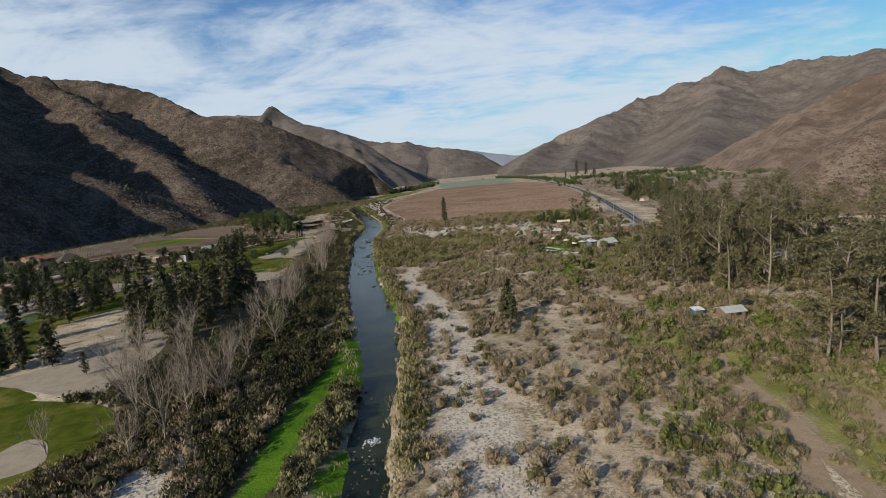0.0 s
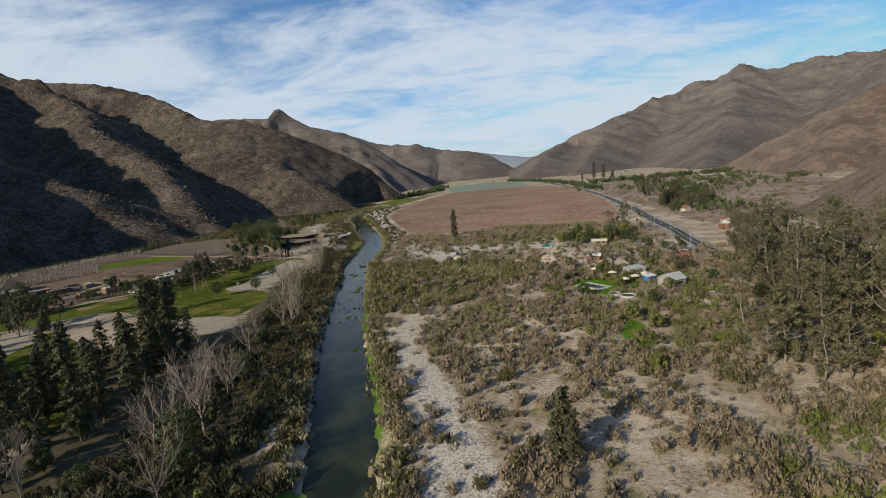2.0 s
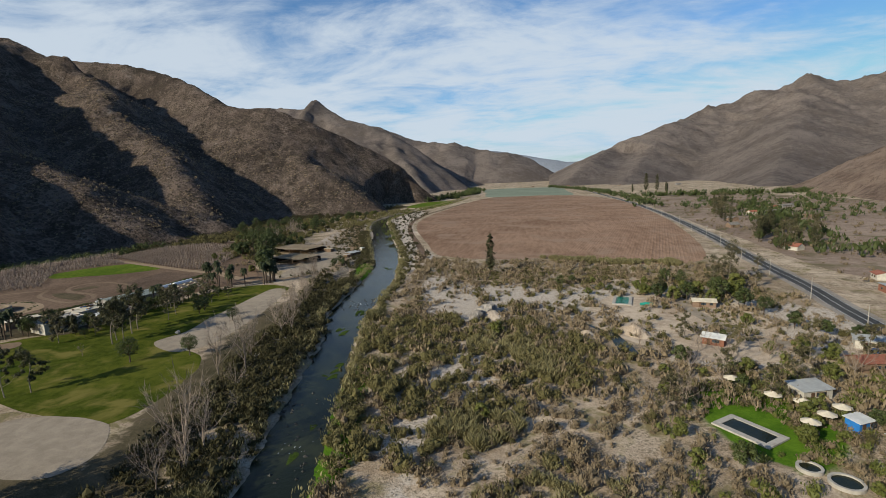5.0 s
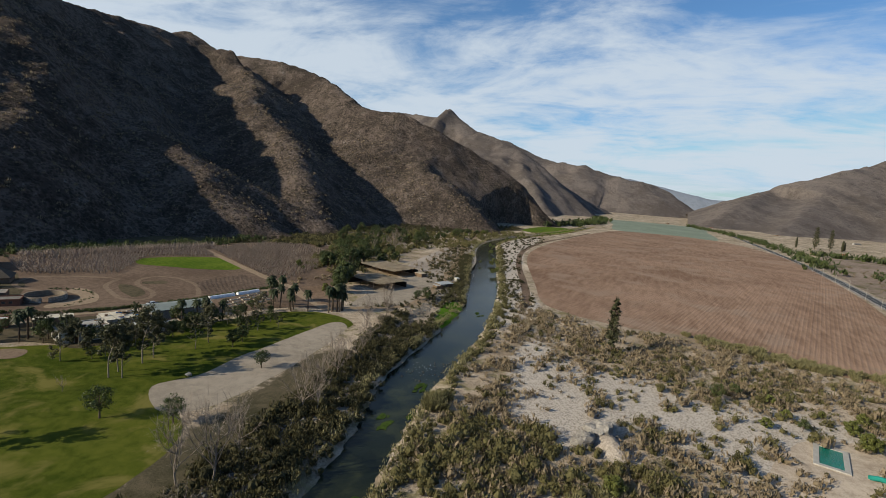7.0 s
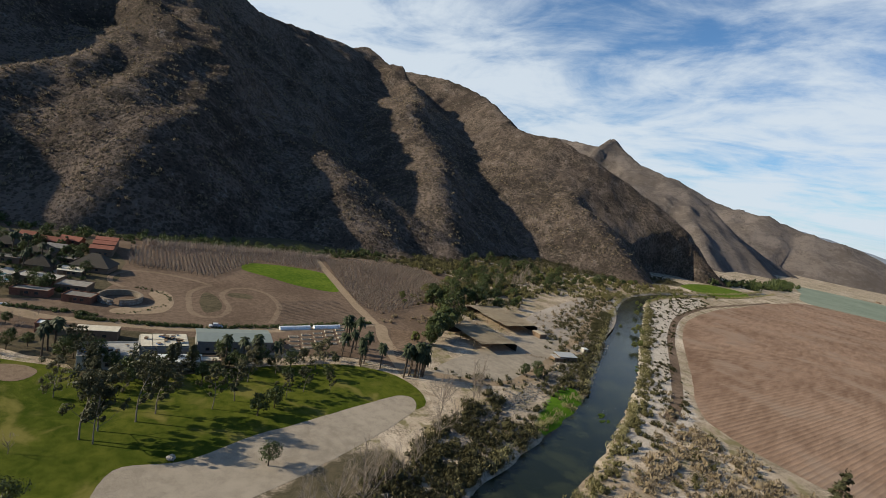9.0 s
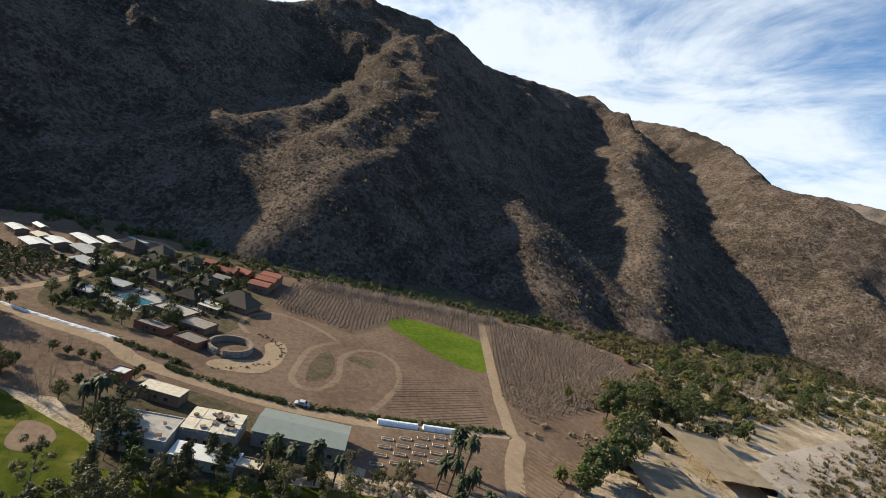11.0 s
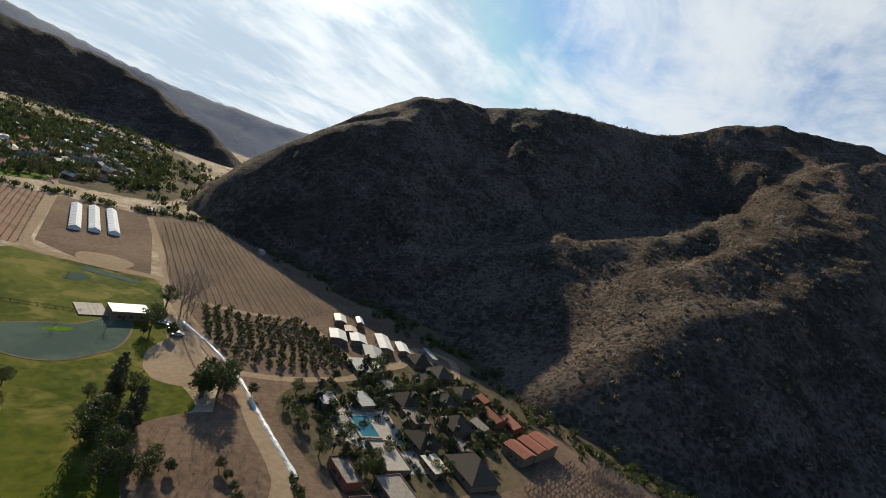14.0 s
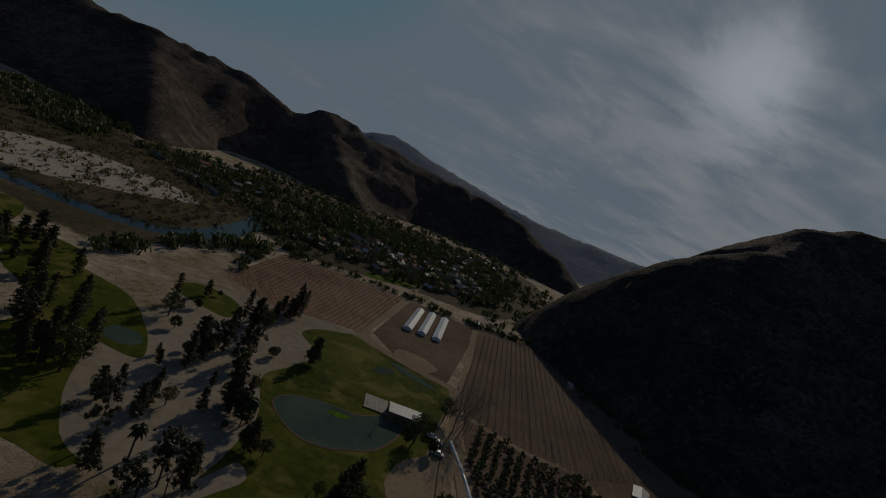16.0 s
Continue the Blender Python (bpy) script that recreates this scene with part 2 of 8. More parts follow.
asphalt = earth("asphalt", (0.05, 0.05, 0.052), (0.085, 0.083, 0.082), 0.05, 0.8, 8, 0.01, 0.85)
shoulder = earth("road_shoulder", (0.22, 0.19, 0.16), (0.32, 0.28, 0.24), 0.05, 0.8, 6, 0.05)
white_line = plain("road_paint", (0.75, 0.75, 0.72), 0.6, 0.15)


def water_mat(name, deep, shallow, rough, wave, spec=0.28, depth=0.16):
    m, _, _ = nodes_of(name)
    nt = m.node_tree
    col = mix_rgb(nt, ramp_of(nt, noise_of(nt, 0.08, 4, 0.6, 0.5), 0.4, 0.68), deep, shallow)
    h = sum_of(nt, noise_of(nt, wave, 4, 0.6, 0.5), sum_of(nt, noise_of(nt, wave * 4, 3), 0.4, "MULTIPLY"))
    finish(nt, col, rough, h, depth, 0, spec)
    return m


river_water = water_mat("river_water", (0.012, 0.016, 0.010), (0.034, 0.038, 0.018), 0.1, 1.1, 0.12, 0.04)
pond_water = water_mat("pond_water", (0.062, 0.088, 0.074), (0.085, 0.112, 0.092), 0.3, 0.5, 0.0, 0.0005)
pool_water = water_mat("pool_water", (0.03, 0.15, 0.2), (0.05, 0.2, 0.25), 0.08, 1.5)
green_pool_water = water_mat("green_pool_water", (0.01, 0.13, 0.09), (0.015, 0.16, 0.11), 0.1, 1.5)
foam = plain("river_foam", (0.7, 0.73, 0.75), 0.6, 0.2, 3)


def ground_mat():
    """Valley floor: dry scrubland soil, gravel and damp grass, by the distances kept on the mesh."""
    m, _, _ = nodes_of("valley_floor_soil")
    nt = m.node_tree

    def reach(name):
        n = nt.nodes.new("ShaderNodeAttribute")
        n.attribute_name = name
        return n.outputs["Fac"]

    a, b, c = noise_of(nt, 0.018, 5, 0.6), noise_of(nt, 0.22, 6, 0.65, 0.6), noise_of(nt, 2.2, 4, 0.6)
    both = sum_of(nt, sum_of(nt, a, b), sum_of(nt, c, 0.6, "MULTIPLY"))
    soil = mix_rgb(nt, ramp_of(nt, both, 1.05, 1.6), (0.26, 0.194, 0.132), (0.6, 0.485, 0.37))
    soil = mix_rgb(nt, ramp_of(nt, sum_of(nt, b, sum_of(nt, noise_of(nt, 0.06, 5), 1.0, "MULTIPLY")), 1.0, 1.2), soil, (0.20, 0.165, 0.085))
    twigs = ramp_of(nt, sum_of(nt, noise_of(nt, 1.3, 5, 0.75), sum_of(nt, noise_of(nt, 0.09, 4), 0.5, "MULTIPLY")), 0.76, 0.86)
    soil = mix_rgb(nt, sum_of(nt, twigs, 0.75, "MULTIPLY"), soil, (0.125, 0.1, 0.066))
    edge = sum_of(nt, sum_of(nt, b, 0.5, "SUBTRACT"), 16.0, "MULTIPLY")
    stones = mix_rgb(nt, ramp_of(nt, sum_of(nt, c, cells_of(nt, 1.6)), 0.6, 1.2), (0.25, 0.21, 0.17), (0.5, 0.425, 0.35))
    # dark ground of the tree areas: litter, with the trees' shade in the colour
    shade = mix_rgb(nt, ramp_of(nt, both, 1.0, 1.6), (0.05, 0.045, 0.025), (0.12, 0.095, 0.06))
    col = mix_rgb(nt, ramp_of(nt, sum_of(nt, reach("litter_shade"), edge), -2.0, 2.0), soil, shade)
    verge = mix_rgb(nt, ramp_of(nt, both, 1.0, 1.6), (0.13, 0.13, 0.035), (0.30, 0.27, 0.10))
    col = mix_rgb(nt, ramp_of(nt, sum_of(nt, reach("grass"), edge), -2.0, 2.0), col, verge)
    col = mix_rgb(nt, ramp_of(nt, sum_of(nt, reach("gravel"), edge), -1.5, 1.5), col, stones)
    wet = mix_rgb(nt, ramp_of(nt, both, 1.0, 1.6), (0.045, 0.10, 0.008), (0.11, 0.19, 0.016))
    col = mix_rgb(nt, ramp_of(nt, sum_of(nt, reach("damp"), sum_of(nt, edge, 0.35, "MULTIPLY")), -1.0, 1.0), col, wet)
    finish(nt, col, 0.96, sum_of(nt, b, c), 0.14, 0, 0.03)
    return m


floor_mat = ground_mat()

# ---- mesh helpers ----
def mesh_object(name, verts, faces, material, parent=None, label="", smooth=False):
    me = bpy.data.meshes.new(name)
    me.from_pydata([tuple(map(float, v)) for v in verts] if not isinstance(verts, np.ndarray) else verts.tolist(), [], faces if isinstance(faces, list) else faces.tolist())
    me.materials.append(material)
    if smooth:
        me.polygons.foreach_set("use_smooth", np.ones(len(me.polygons), dtype=bool))
    ob = new(name, me)
    if parent is not None:
        ob.parent = parent
    if label:
        ob["label"] = label
    return ob


def part(name, bm, material, parent, label=""):
    me = bpy.data.meshes.new(name)
    bm.to_mesh(me)
    bm.free()
    me.materials.append(material)
    ob = new(name, me)
    ob.parent = parent
    if label:
        ob["label"] = label
    return ob


def empty(name, m, label, category, group="", kind=""):
    ob = new(name)
    ob.empty_display_size = 0.3
    ob.matrix_basis = m
    return tagged(ob, label, category, group, kind)


rng = np.random.default_rng(7)
_table = rng.random((256, 256))


def value_noise(x, y):
    xi, yi = np.floor(x).astype(int), np.floor(y).astype(int)
    fx, fy = x - xi, y - yi
    fx, fy = fx * fx * (3 - 2 * fx), fy * fy * (3 - 2 * fy)
    t = lambda i, j: _table[(xi + i) % 256, (yi + j) % 256]
    return (t(0, 0) * (1 - fx) + t(1, 0) * fx) * (1 - fy) + (t(0, 1) * (1 - fx) + t(1, 1) * fx) * fy


def fbm(x, y, octaves=5, gain=0.5):
    out, amp, total = 0, 1.0, 0
    for o in range(octaves):
        out = out + amp * value_noise(x * 2**o + 17 * o, y * 2**o + 31 * o)
        total += amp
        amp *= gain
    return out / total


def ridged(x, y, octaves=4):
    out, amp, total = 0, 1.0, 0
    for o in range(octaves):
        out = out + amp * (1 - np.abs(2 * value_noise(x * 2**o + 5 * o, y * 2**o + 11 * o) - 1))
        total += amp
        amp *= 0.5
    return out / total


def spline(points, per=8, closed=False):
    """A smooth line through the points (any number of columns)."""
    p = np.array(points, float)
    n = len(p)
    out = []
    for i in range(n if closed else n - 1):
        idx = [(i - 1) % n, i, (i + 1) % n, (i + 2) % n] if closed else [max(i - 1, 0), i, i + 1, min(i + 2, n - 1)]
        a, b, c, d = p[idx]
        for s in np.arange(per) / per:
            out.append(0.5 * (2 * b + (c - a) * s + (2 * a - 5 * b + 4 * c - d) * s * s + (3 * b - a - 3 * c + d) * s**3))
    if not closed:
        out.append(p[-1])
    return np.array(out)


def line_distance(x, y, pts):
    """Distance to a line, and its further columns at the nearest point."""
    best = np.full(x.shape, 1e9)
    rest = np.zeros(x.shape + (pts.shape[1] - 2,))
    for a, b in zip(pts[:-1], pts[1:]):
        v = b[:2] - a[:2]
        s = np.clip(((x - a[0]) * v[0] + (y - a[1]) * v[1]) / max(v @ v, 1e-9), 0, 1)
        d = np.hypot(x - a[0] - s * v[0], y - a[1] - s * v[1])
        near = d < best
        best = np.where(near, d, best)
        if rest.shape[-1]:
            rest = np.where(near[..., None], a[2:] + s[..., None] * (b[2:] - a[2:]), rest)
    return best, rest


def inside(x, y, pts):
    hit = np.zeros(x.shape, bool)
    for a, b in zip(pts, np.roll(pts, -1, 0)):
        cross = (a[1] > y) != (b[1] > y)
        hit ^= cross & (x < (b[0] - a[0]) * (y - a[1]) / (b[1] - a[1] + 1e-12) + a[0])
    return hit


def area_depth(x, y, pts):
    """Metres inside an outline (negative outside)."""
    d, _ = line_distance(x, y, np.vstack([pts, pts[:1]]))
    return np.where(inside(x, y, pts), d, -d)


# ---- plan: river and scrubland ----
RIVER = spline([(-262, -140, 9), (-240, -60, 9), (-214, 0, 9), (-180, 30, 8), (-130, 22, 7), (-75, 0, 5), (-35, 14, 4), (-22, 40, 3.8), (-22.5, 63, 3.8), (-25.5, 77, 4),
                (-28.5, 95, 4.4), (-33.5, 120, 5.5), (-44.5, 157, 7.8), (-62, 208, 7.6), (-73, 246, 7.4), (-82, 279, 7), (-91, 313, 6.5),
                (-101, 347, 9), (-108, 397, 9.5), (-120, 455, 8.5), (-140, 516, 10), (-166, 584, 10.5), (-204, 690, 11), (-226, 760, 9),
                (-232, 830, 7), (-225, 930, 6), (-205, 1060, 6), (-200, 1300, 6)], 6)
GRAVEL = [spline(p, 5, True) for p in (
    [(-44, 242), (-36, 205), (-20, 166), (-10, 135), (-2, 95), (3, 60), (2, 20), (-12, 20), (-12, 64), (-17, 110), (-28, 150), (-42, 200)],
    [(-96, 430), (-92, 470), (-100, 500), (-128, 560), (-150, 640), (-172, 720), (-185, 800), (-200, 900), (-216, 900), (-216, 780), (-186, 660), (-150, 555), (-118, 480), (-106, 432)],
    [(-60, 400), (-30, 395), (0, 385), (40, 400), (60, 395), (40, 375), (0, 360), (-30, 355), (-50, 330), (-62, 340), (-78, 380), (-80, 420)],
    [(-40, 300), (-30, 270), (-44, 240), (-56, 250), (-60, 280)],
    [(-66, 54), (-63, 64), (-59, 69), (-55, 69), (-52, 62), (-51, 55), (-56, 40), (-68, 40)],
    [(10, 400), (60, 380), (90, 360), (88, 330), (50, 300), (20, 300), (12, 330), (-10, 345), (-30, 370)],
    [(-205, 520), (-180, 520), (-158, 560), (-185, 640), (-215, 700), (-235, 720), (-232, 660), (-205, 590)],
    [(-120, -10), (-60, -30), (-80, -110), (-150, -120), (-200, -70)],
    [(-70, 54), (-69, 66), (-60, 74), (-52, 72), (-46, 60), (-54, 50)],
)]
DAMP = [spline(p, 5, True) for p in (
    [(-45, 115), (-47, 130), (-41, 131), (-33, 103), (-35, 99), (-39, 97), (-39, 83), (-37, 69), (-37, 61), (-42, 62), (-45, 86), (-45, 98)],
    [(-29, 78), (-26, 70), (-26, 62), (-30, 61), (-31, 70)],
    [(-56, 236), (-63, 262), (-68, 285), (-74, 290), (-73, 262), (-68, 236), (-60, 215)],
    [(-37, 140), (-42, 162), (-52, 195), (-48, 198), (-38, 168), (-33, 145)],
    [(18, 270), (24, 285), (36, 280), (44, 262), (34, 246), (22, 252)],
    [(26, 220), (32, 210), (30, 190), (24, 200)],
    [(-120, 408), (-117, 425), (-130, 455), (-138, 452), (-128, 420)],
)]
GRASS = [spline(p, 5, True) for p in (
    [(30, 112), (42, 104), (50, 82), (47, 62), (56, 60), (60, 76), (58, 98), (48, 124), (34, 134)],
    [(52, 60), (62, 58), (74, 80), (70, 108), (60, 110), (62, 84)],
)]
# wooded ground painted darker, litter and shade together
LITTER_SHADE = [spline(p, 5, True) for p in (
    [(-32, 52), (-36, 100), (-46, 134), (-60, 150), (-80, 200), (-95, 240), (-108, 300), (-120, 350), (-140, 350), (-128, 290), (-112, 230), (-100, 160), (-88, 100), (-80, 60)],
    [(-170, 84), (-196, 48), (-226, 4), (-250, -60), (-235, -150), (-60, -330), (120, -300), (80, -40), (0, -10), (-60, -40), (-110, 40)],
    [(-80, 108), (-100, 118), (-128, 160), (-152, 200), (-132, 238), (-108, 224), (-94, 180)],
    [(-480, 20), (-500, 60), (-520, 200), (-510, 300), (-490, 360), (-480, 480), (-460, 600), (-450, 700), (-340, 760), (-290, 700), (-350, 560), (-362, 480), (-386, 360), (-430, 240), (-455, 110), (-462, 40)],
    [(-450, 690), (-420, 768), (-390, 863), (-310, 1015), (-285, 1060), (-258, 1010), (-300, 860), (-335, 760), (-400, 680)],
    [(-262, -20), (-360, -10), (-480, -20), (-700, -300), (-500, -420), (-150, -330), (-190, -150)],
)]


def river_bed(x, y):
    d, w = line_distance(x, y, RIVER)
    return d - w[..., 0]


def ground_z(x, y):
    """The valley floor, with the river's trench and low swells on the scrubland."""
    bank = river_bed(x, y)
    return -1.9 * (1 - np.clip((bank + 1.0) / 5.0, 0, 1) ** 0.7)


def steps(*spans):
    out = []
    for lo, hi, step in spans:
        out += list(np.arange(lo, hi, step))
    return np.array(out + [spans[-1][1]])


gx, gy = np.meshgrid(steps((-4600, -1300, 150), (-1300, -560, 25), (-560, 180, 3.0), (180, 700, 20), (700, 4600, 150)),
                     steps((-4600, -800, 150), (-800, -150, 16), (-150, 720, 3.0), (720, 1400, 12), (1400, 4800, 130)), indexing="ij")


def grid_faces(nx, ny):
    i = np.arange(nx * ny).reshape(nx, ny)
    return np.stack([i[:-1, :-1], i[1:, :-1], i[1:, 1:], i[:-1, 1:]], -1).reshape(-1, 4)


near_land = (gx > -600) & (gx < 250) & (gy > -250) & (gy < 1350)
gz = np.zeros(gx.shape)
gz[near_land] = ground_z(gx[near_land], gy[near_land])
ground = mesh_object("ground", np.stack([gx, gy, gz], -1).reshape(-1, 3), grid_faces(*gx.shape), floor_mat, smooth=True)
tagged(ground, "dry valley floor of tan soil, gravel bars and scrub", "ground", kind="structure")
for name, areas in (("gravel", GRAVEL), ("damp", DAMP), ("litter_shade", LITTER_SHADE), ("grass", GRASS)):
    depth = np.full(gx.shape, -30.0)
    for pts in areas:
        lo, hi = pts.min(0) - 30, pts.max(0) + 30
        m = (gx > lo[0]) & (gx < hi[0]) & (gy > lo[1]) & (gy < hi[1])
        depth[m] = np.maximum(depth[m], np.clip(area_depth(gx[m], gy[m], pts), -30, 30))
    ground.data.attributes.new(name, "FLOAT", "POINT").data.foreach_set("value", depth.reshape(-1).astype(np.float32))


# ---- mountains ----
SLOPES = {}


def mountain(name, ridges, bounds, step, slope, material, label, rough=0.09, gully=0.11, scale=160.0, sharp=14.0, soft_crest=10.0, even=False, ribs=0.0):
    """A range: crests and spurs that fall away on both sides, cut by gullies."""
    x, y = np.meshgrid(np.arange(bounds[0], bounds[1], step), np.arange(bounds[2], bounds[3], step), indexing="ij")
    wx = x + 30 * (fbm(x / 130, y / 130, 4) - 0.5)
    wy = y + 30 * (fbm(x / 130 + 40, y / 130 + 9, 4) - 0.5)
    total = np.zeros(x.shape)
    calm = None
    for ridge in ridges:
        k = ridge[0] if isinstance(ridge[0], (int, float)) else slope
        pts = spline(ridge[1:] if isinstance(ridge[0], (int, float)) else ridge, 6)
        d, z = line_distance(wx, wy, pts)
        d = np.sqrt(d * d + soft_crest**2) - soft_crest
        calm = (np.clip(d / 110, 0.25, 1) if even else 1.0) if calm is None else calm
        total += np.exp(np.clip((z[..., 0] - k * d) / sharp, -30, 60))
    h = sharp * np.log(total + 1e-12)
    up = np.clip(h, 0, None) * calm
    h = h + up * gully * (ridged(wx / scale, wy / scale) - 0.62) * 1.6 + up * rough * (fbm(wx / 45, wy / 45, 4) - 0.5)
    h = h + np.clip(up, 0, 160) * ribs * (ridged(wx / 42, wy / 42, 3) - 0.6)
    h = h + 5.5 * np.clip(up / 40, 0.15, 1) * (fbm(x / 16, y / 16, 3) - 0.5)
    h = np.maximum(h, -6)
    keep = h > -5.5
    faces = grid_faces(*x.shape)
    faces = faces[keep.reshape(-1)[faces].any(1)]
    used = np.unique(faces)
    remap = np.zeros(x.size, int)
    remap[used] = np.arange(len(used))
    verts = np.stack([x, y, h], -1).reshape(-1, 3)[used]
    ob = mesh_object(name, verts, remap[faces], material, smooth=True)
    SLOPES[name] = verts
    return tagged(ob, label, "mountain", kind="structure")


mountain("mountain_west", [
    [(-507, -23, -8), (-517, -1, 40), (-553, 48, 100), (-611, 90, 147), (-668, 82, 187), (-752, 100, 200), (-775, 150, 224), (-791, 227, 241), (-891, 313, 266), (-936, 387, 319), (-984, 502, 343), (-986, 606, 338),
     (-1008, 686, 318), (-1030, 775, 322), (-1055, 860, 332), (-1075, 940, 346), (-1168, 1153, 360), (-945, 1234, 330), (-664, 1090, 214), (-530, 1094, 186), (-327, 1188, 74), (-298, 1153, -8)],
    [0.85, (-985, 590, 318), (-830, 505, 248), (-690, 425, 164), (-620, 375, 124), (-570, 316, 92), (-545, 268, 68), (-522, 225, 46), (-490, 203, 27), (-455, 192, 8)],
    [0.72, (-752, 110, 190), (-700, 165, 168), (-655, 215, 140), (-620, 250, 112), (-590, 270, 85)],
    [0.85, (-865, 515, 256), (-851, 445, 222), (-832, 398, 192), (-804, 355, 163), (-780, 322, 139), (-748, 288, 106), (-716, 267, 76)],
    [0.8, (-800, 490, 228), (-735, 470, 204), (-655, 444, 168), (-595, 418, 128), (-545, 380, 90)],
    [0.92, (-830, 512, 236), (-718, 500, 205), (-610, 479, 137), (-533, 428, 92), (-484, 384, 62), (-454, 359, 36), (-435, 340, 14), (-422, 330, 3)],
    [0.7, (-760, 560, 168), (-653, 556, 124), (-520, 573, 76), (-454, 564, 45), (-415, 566, 24), (-381, 570, 4)],
    [0.75, (-800, 640, 180), (-694, 617, 138), (-622, 613, 104), (-538, 602, 64), (-466, 617, 43), (-420, 635, 20), (-393, 641, 5)],
    [0.62, (-1105, 1020, 365), (-899, 988, 268), (-700, 850, 172), (-533, 760, 96), (-420, 665, 24), (-398, 650, 5)],
    [0.6, (-655, 1130, 192), (-480, 1010, 105), (-375, 945, 62), (-285, 900, 6)],
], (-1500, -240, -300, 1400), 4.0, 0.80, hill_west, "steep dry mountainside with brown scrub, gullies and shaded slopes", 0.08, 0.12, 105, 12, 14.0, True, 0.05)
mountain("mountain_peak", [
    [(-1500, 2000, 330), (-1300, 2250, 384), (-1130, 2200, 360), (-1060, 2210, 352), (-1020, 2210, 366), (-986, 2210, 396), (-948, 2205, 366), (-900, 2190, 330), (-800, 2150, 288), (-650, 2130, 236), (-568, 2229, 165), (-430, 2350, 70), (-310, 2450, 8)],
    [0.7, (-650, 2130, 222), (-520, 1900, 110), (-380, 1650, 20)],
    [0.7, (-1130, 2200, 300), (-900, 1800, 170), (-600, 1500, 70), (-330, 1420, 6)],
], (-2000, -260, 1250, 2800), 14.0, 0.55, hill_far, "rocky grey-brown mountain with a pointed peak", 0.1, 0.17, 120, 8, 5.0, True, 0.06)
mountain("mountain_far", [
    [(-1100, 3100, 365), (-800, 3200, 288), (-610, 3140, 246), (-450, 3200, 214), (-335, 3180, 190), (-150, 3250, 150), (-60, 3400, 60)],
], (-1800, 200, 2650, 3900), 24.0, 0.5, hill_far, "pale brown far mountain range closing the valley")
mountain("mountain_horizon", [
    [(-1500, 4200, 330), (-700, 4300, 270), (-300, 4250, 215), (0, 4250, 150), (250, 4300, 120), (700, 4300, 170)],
], (-2200, 1200, 3700, 4650), 40.0, 0.5, hill_haze, "hazy blue mountains on the horizon", 0.05, 0.06, 300)
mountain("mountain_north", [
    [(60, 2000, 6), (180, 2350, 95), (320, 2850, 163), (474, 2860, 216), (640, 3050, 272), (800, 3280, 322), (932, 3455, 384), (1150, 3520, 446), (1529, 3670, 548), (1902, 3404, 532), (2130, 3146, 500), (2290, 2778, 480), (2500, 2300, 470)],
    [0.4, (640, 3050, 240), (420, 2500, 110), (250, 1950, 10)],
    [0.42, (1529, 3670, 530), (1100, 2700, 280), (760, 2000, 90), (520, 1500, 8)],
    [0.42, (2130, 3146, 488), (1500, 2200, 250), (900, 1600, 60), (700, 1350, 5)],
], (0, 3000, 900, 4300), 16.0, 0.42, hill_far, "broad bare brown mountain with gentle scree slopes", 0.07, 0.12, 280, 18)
mountain("hill_red", [
    [(430, 880, 5), (560, 1000, 60), (700, 1180, 128), (850, 1150, 185), (1000, 1050, 240), (1300, 900, 330)],
    [0.5, (850, 1150, 180), (640, 800, 60), (420, 640, 4)],
    [0.5, (1000, 1050, 230), (800, 600, 110), (420, 440, 95), (330, 400, 78), (250, 372, 50), (195, 345, 18), (170, 330, 3)],
], (150, 1700, 150, 1500), 9.0, 0.48, hill_east, "reddish scree hillside with sparse scrub", 0.08, 0.12)
mountain("mountain_south", [
    [(901, -899, 257), (502, -898, 213), (158, -814, 145), (-37, -740, 125), (-187, -756, 139), (-311, -732, 93), (-367, -733, 129), (-484, -698, 126), (-612, -690, 104), (-762, -641, 93), (-801, -530, 78), (-817, -362, 30)],
    [0.62, (-40, -738, 120), (-100, -500, 60), (-130, -330, 8)],
    [0.62, (-378, -735, 120), (-400, -560, 60), (-420, -420, 6)],
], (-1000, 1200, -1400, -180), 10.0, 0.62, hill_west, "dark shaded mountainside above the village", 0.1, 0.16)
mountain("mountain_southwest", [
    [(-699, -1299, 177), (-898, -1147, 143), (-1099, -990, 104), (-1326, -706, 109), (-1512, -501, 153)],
], (-2200, -400, -2000, -200), 24.0, 0.4, hill_haze, "hazy mountain far down the side valley", 0.06, 0.08, 300)

# ---- fields, lawns, tracks and water ----
def outline(points, wobble=0.8, per=6, smooth=True):
    p = spline(points, per, True) if smooth else np.array(points, float)
    if wobble and smooth:
        n = (fbm(p[:, 0] / 9, p[:, 1] / 9, 3) - 0.5) * 2 * wobble
        p = p + np.stack([n, (fbm(p[:, 1] / 9 + 50, p[:, 0] / 9, 3) - 0.5) * 2 * wobble], -1)
    return p


LAYER = [0.0]


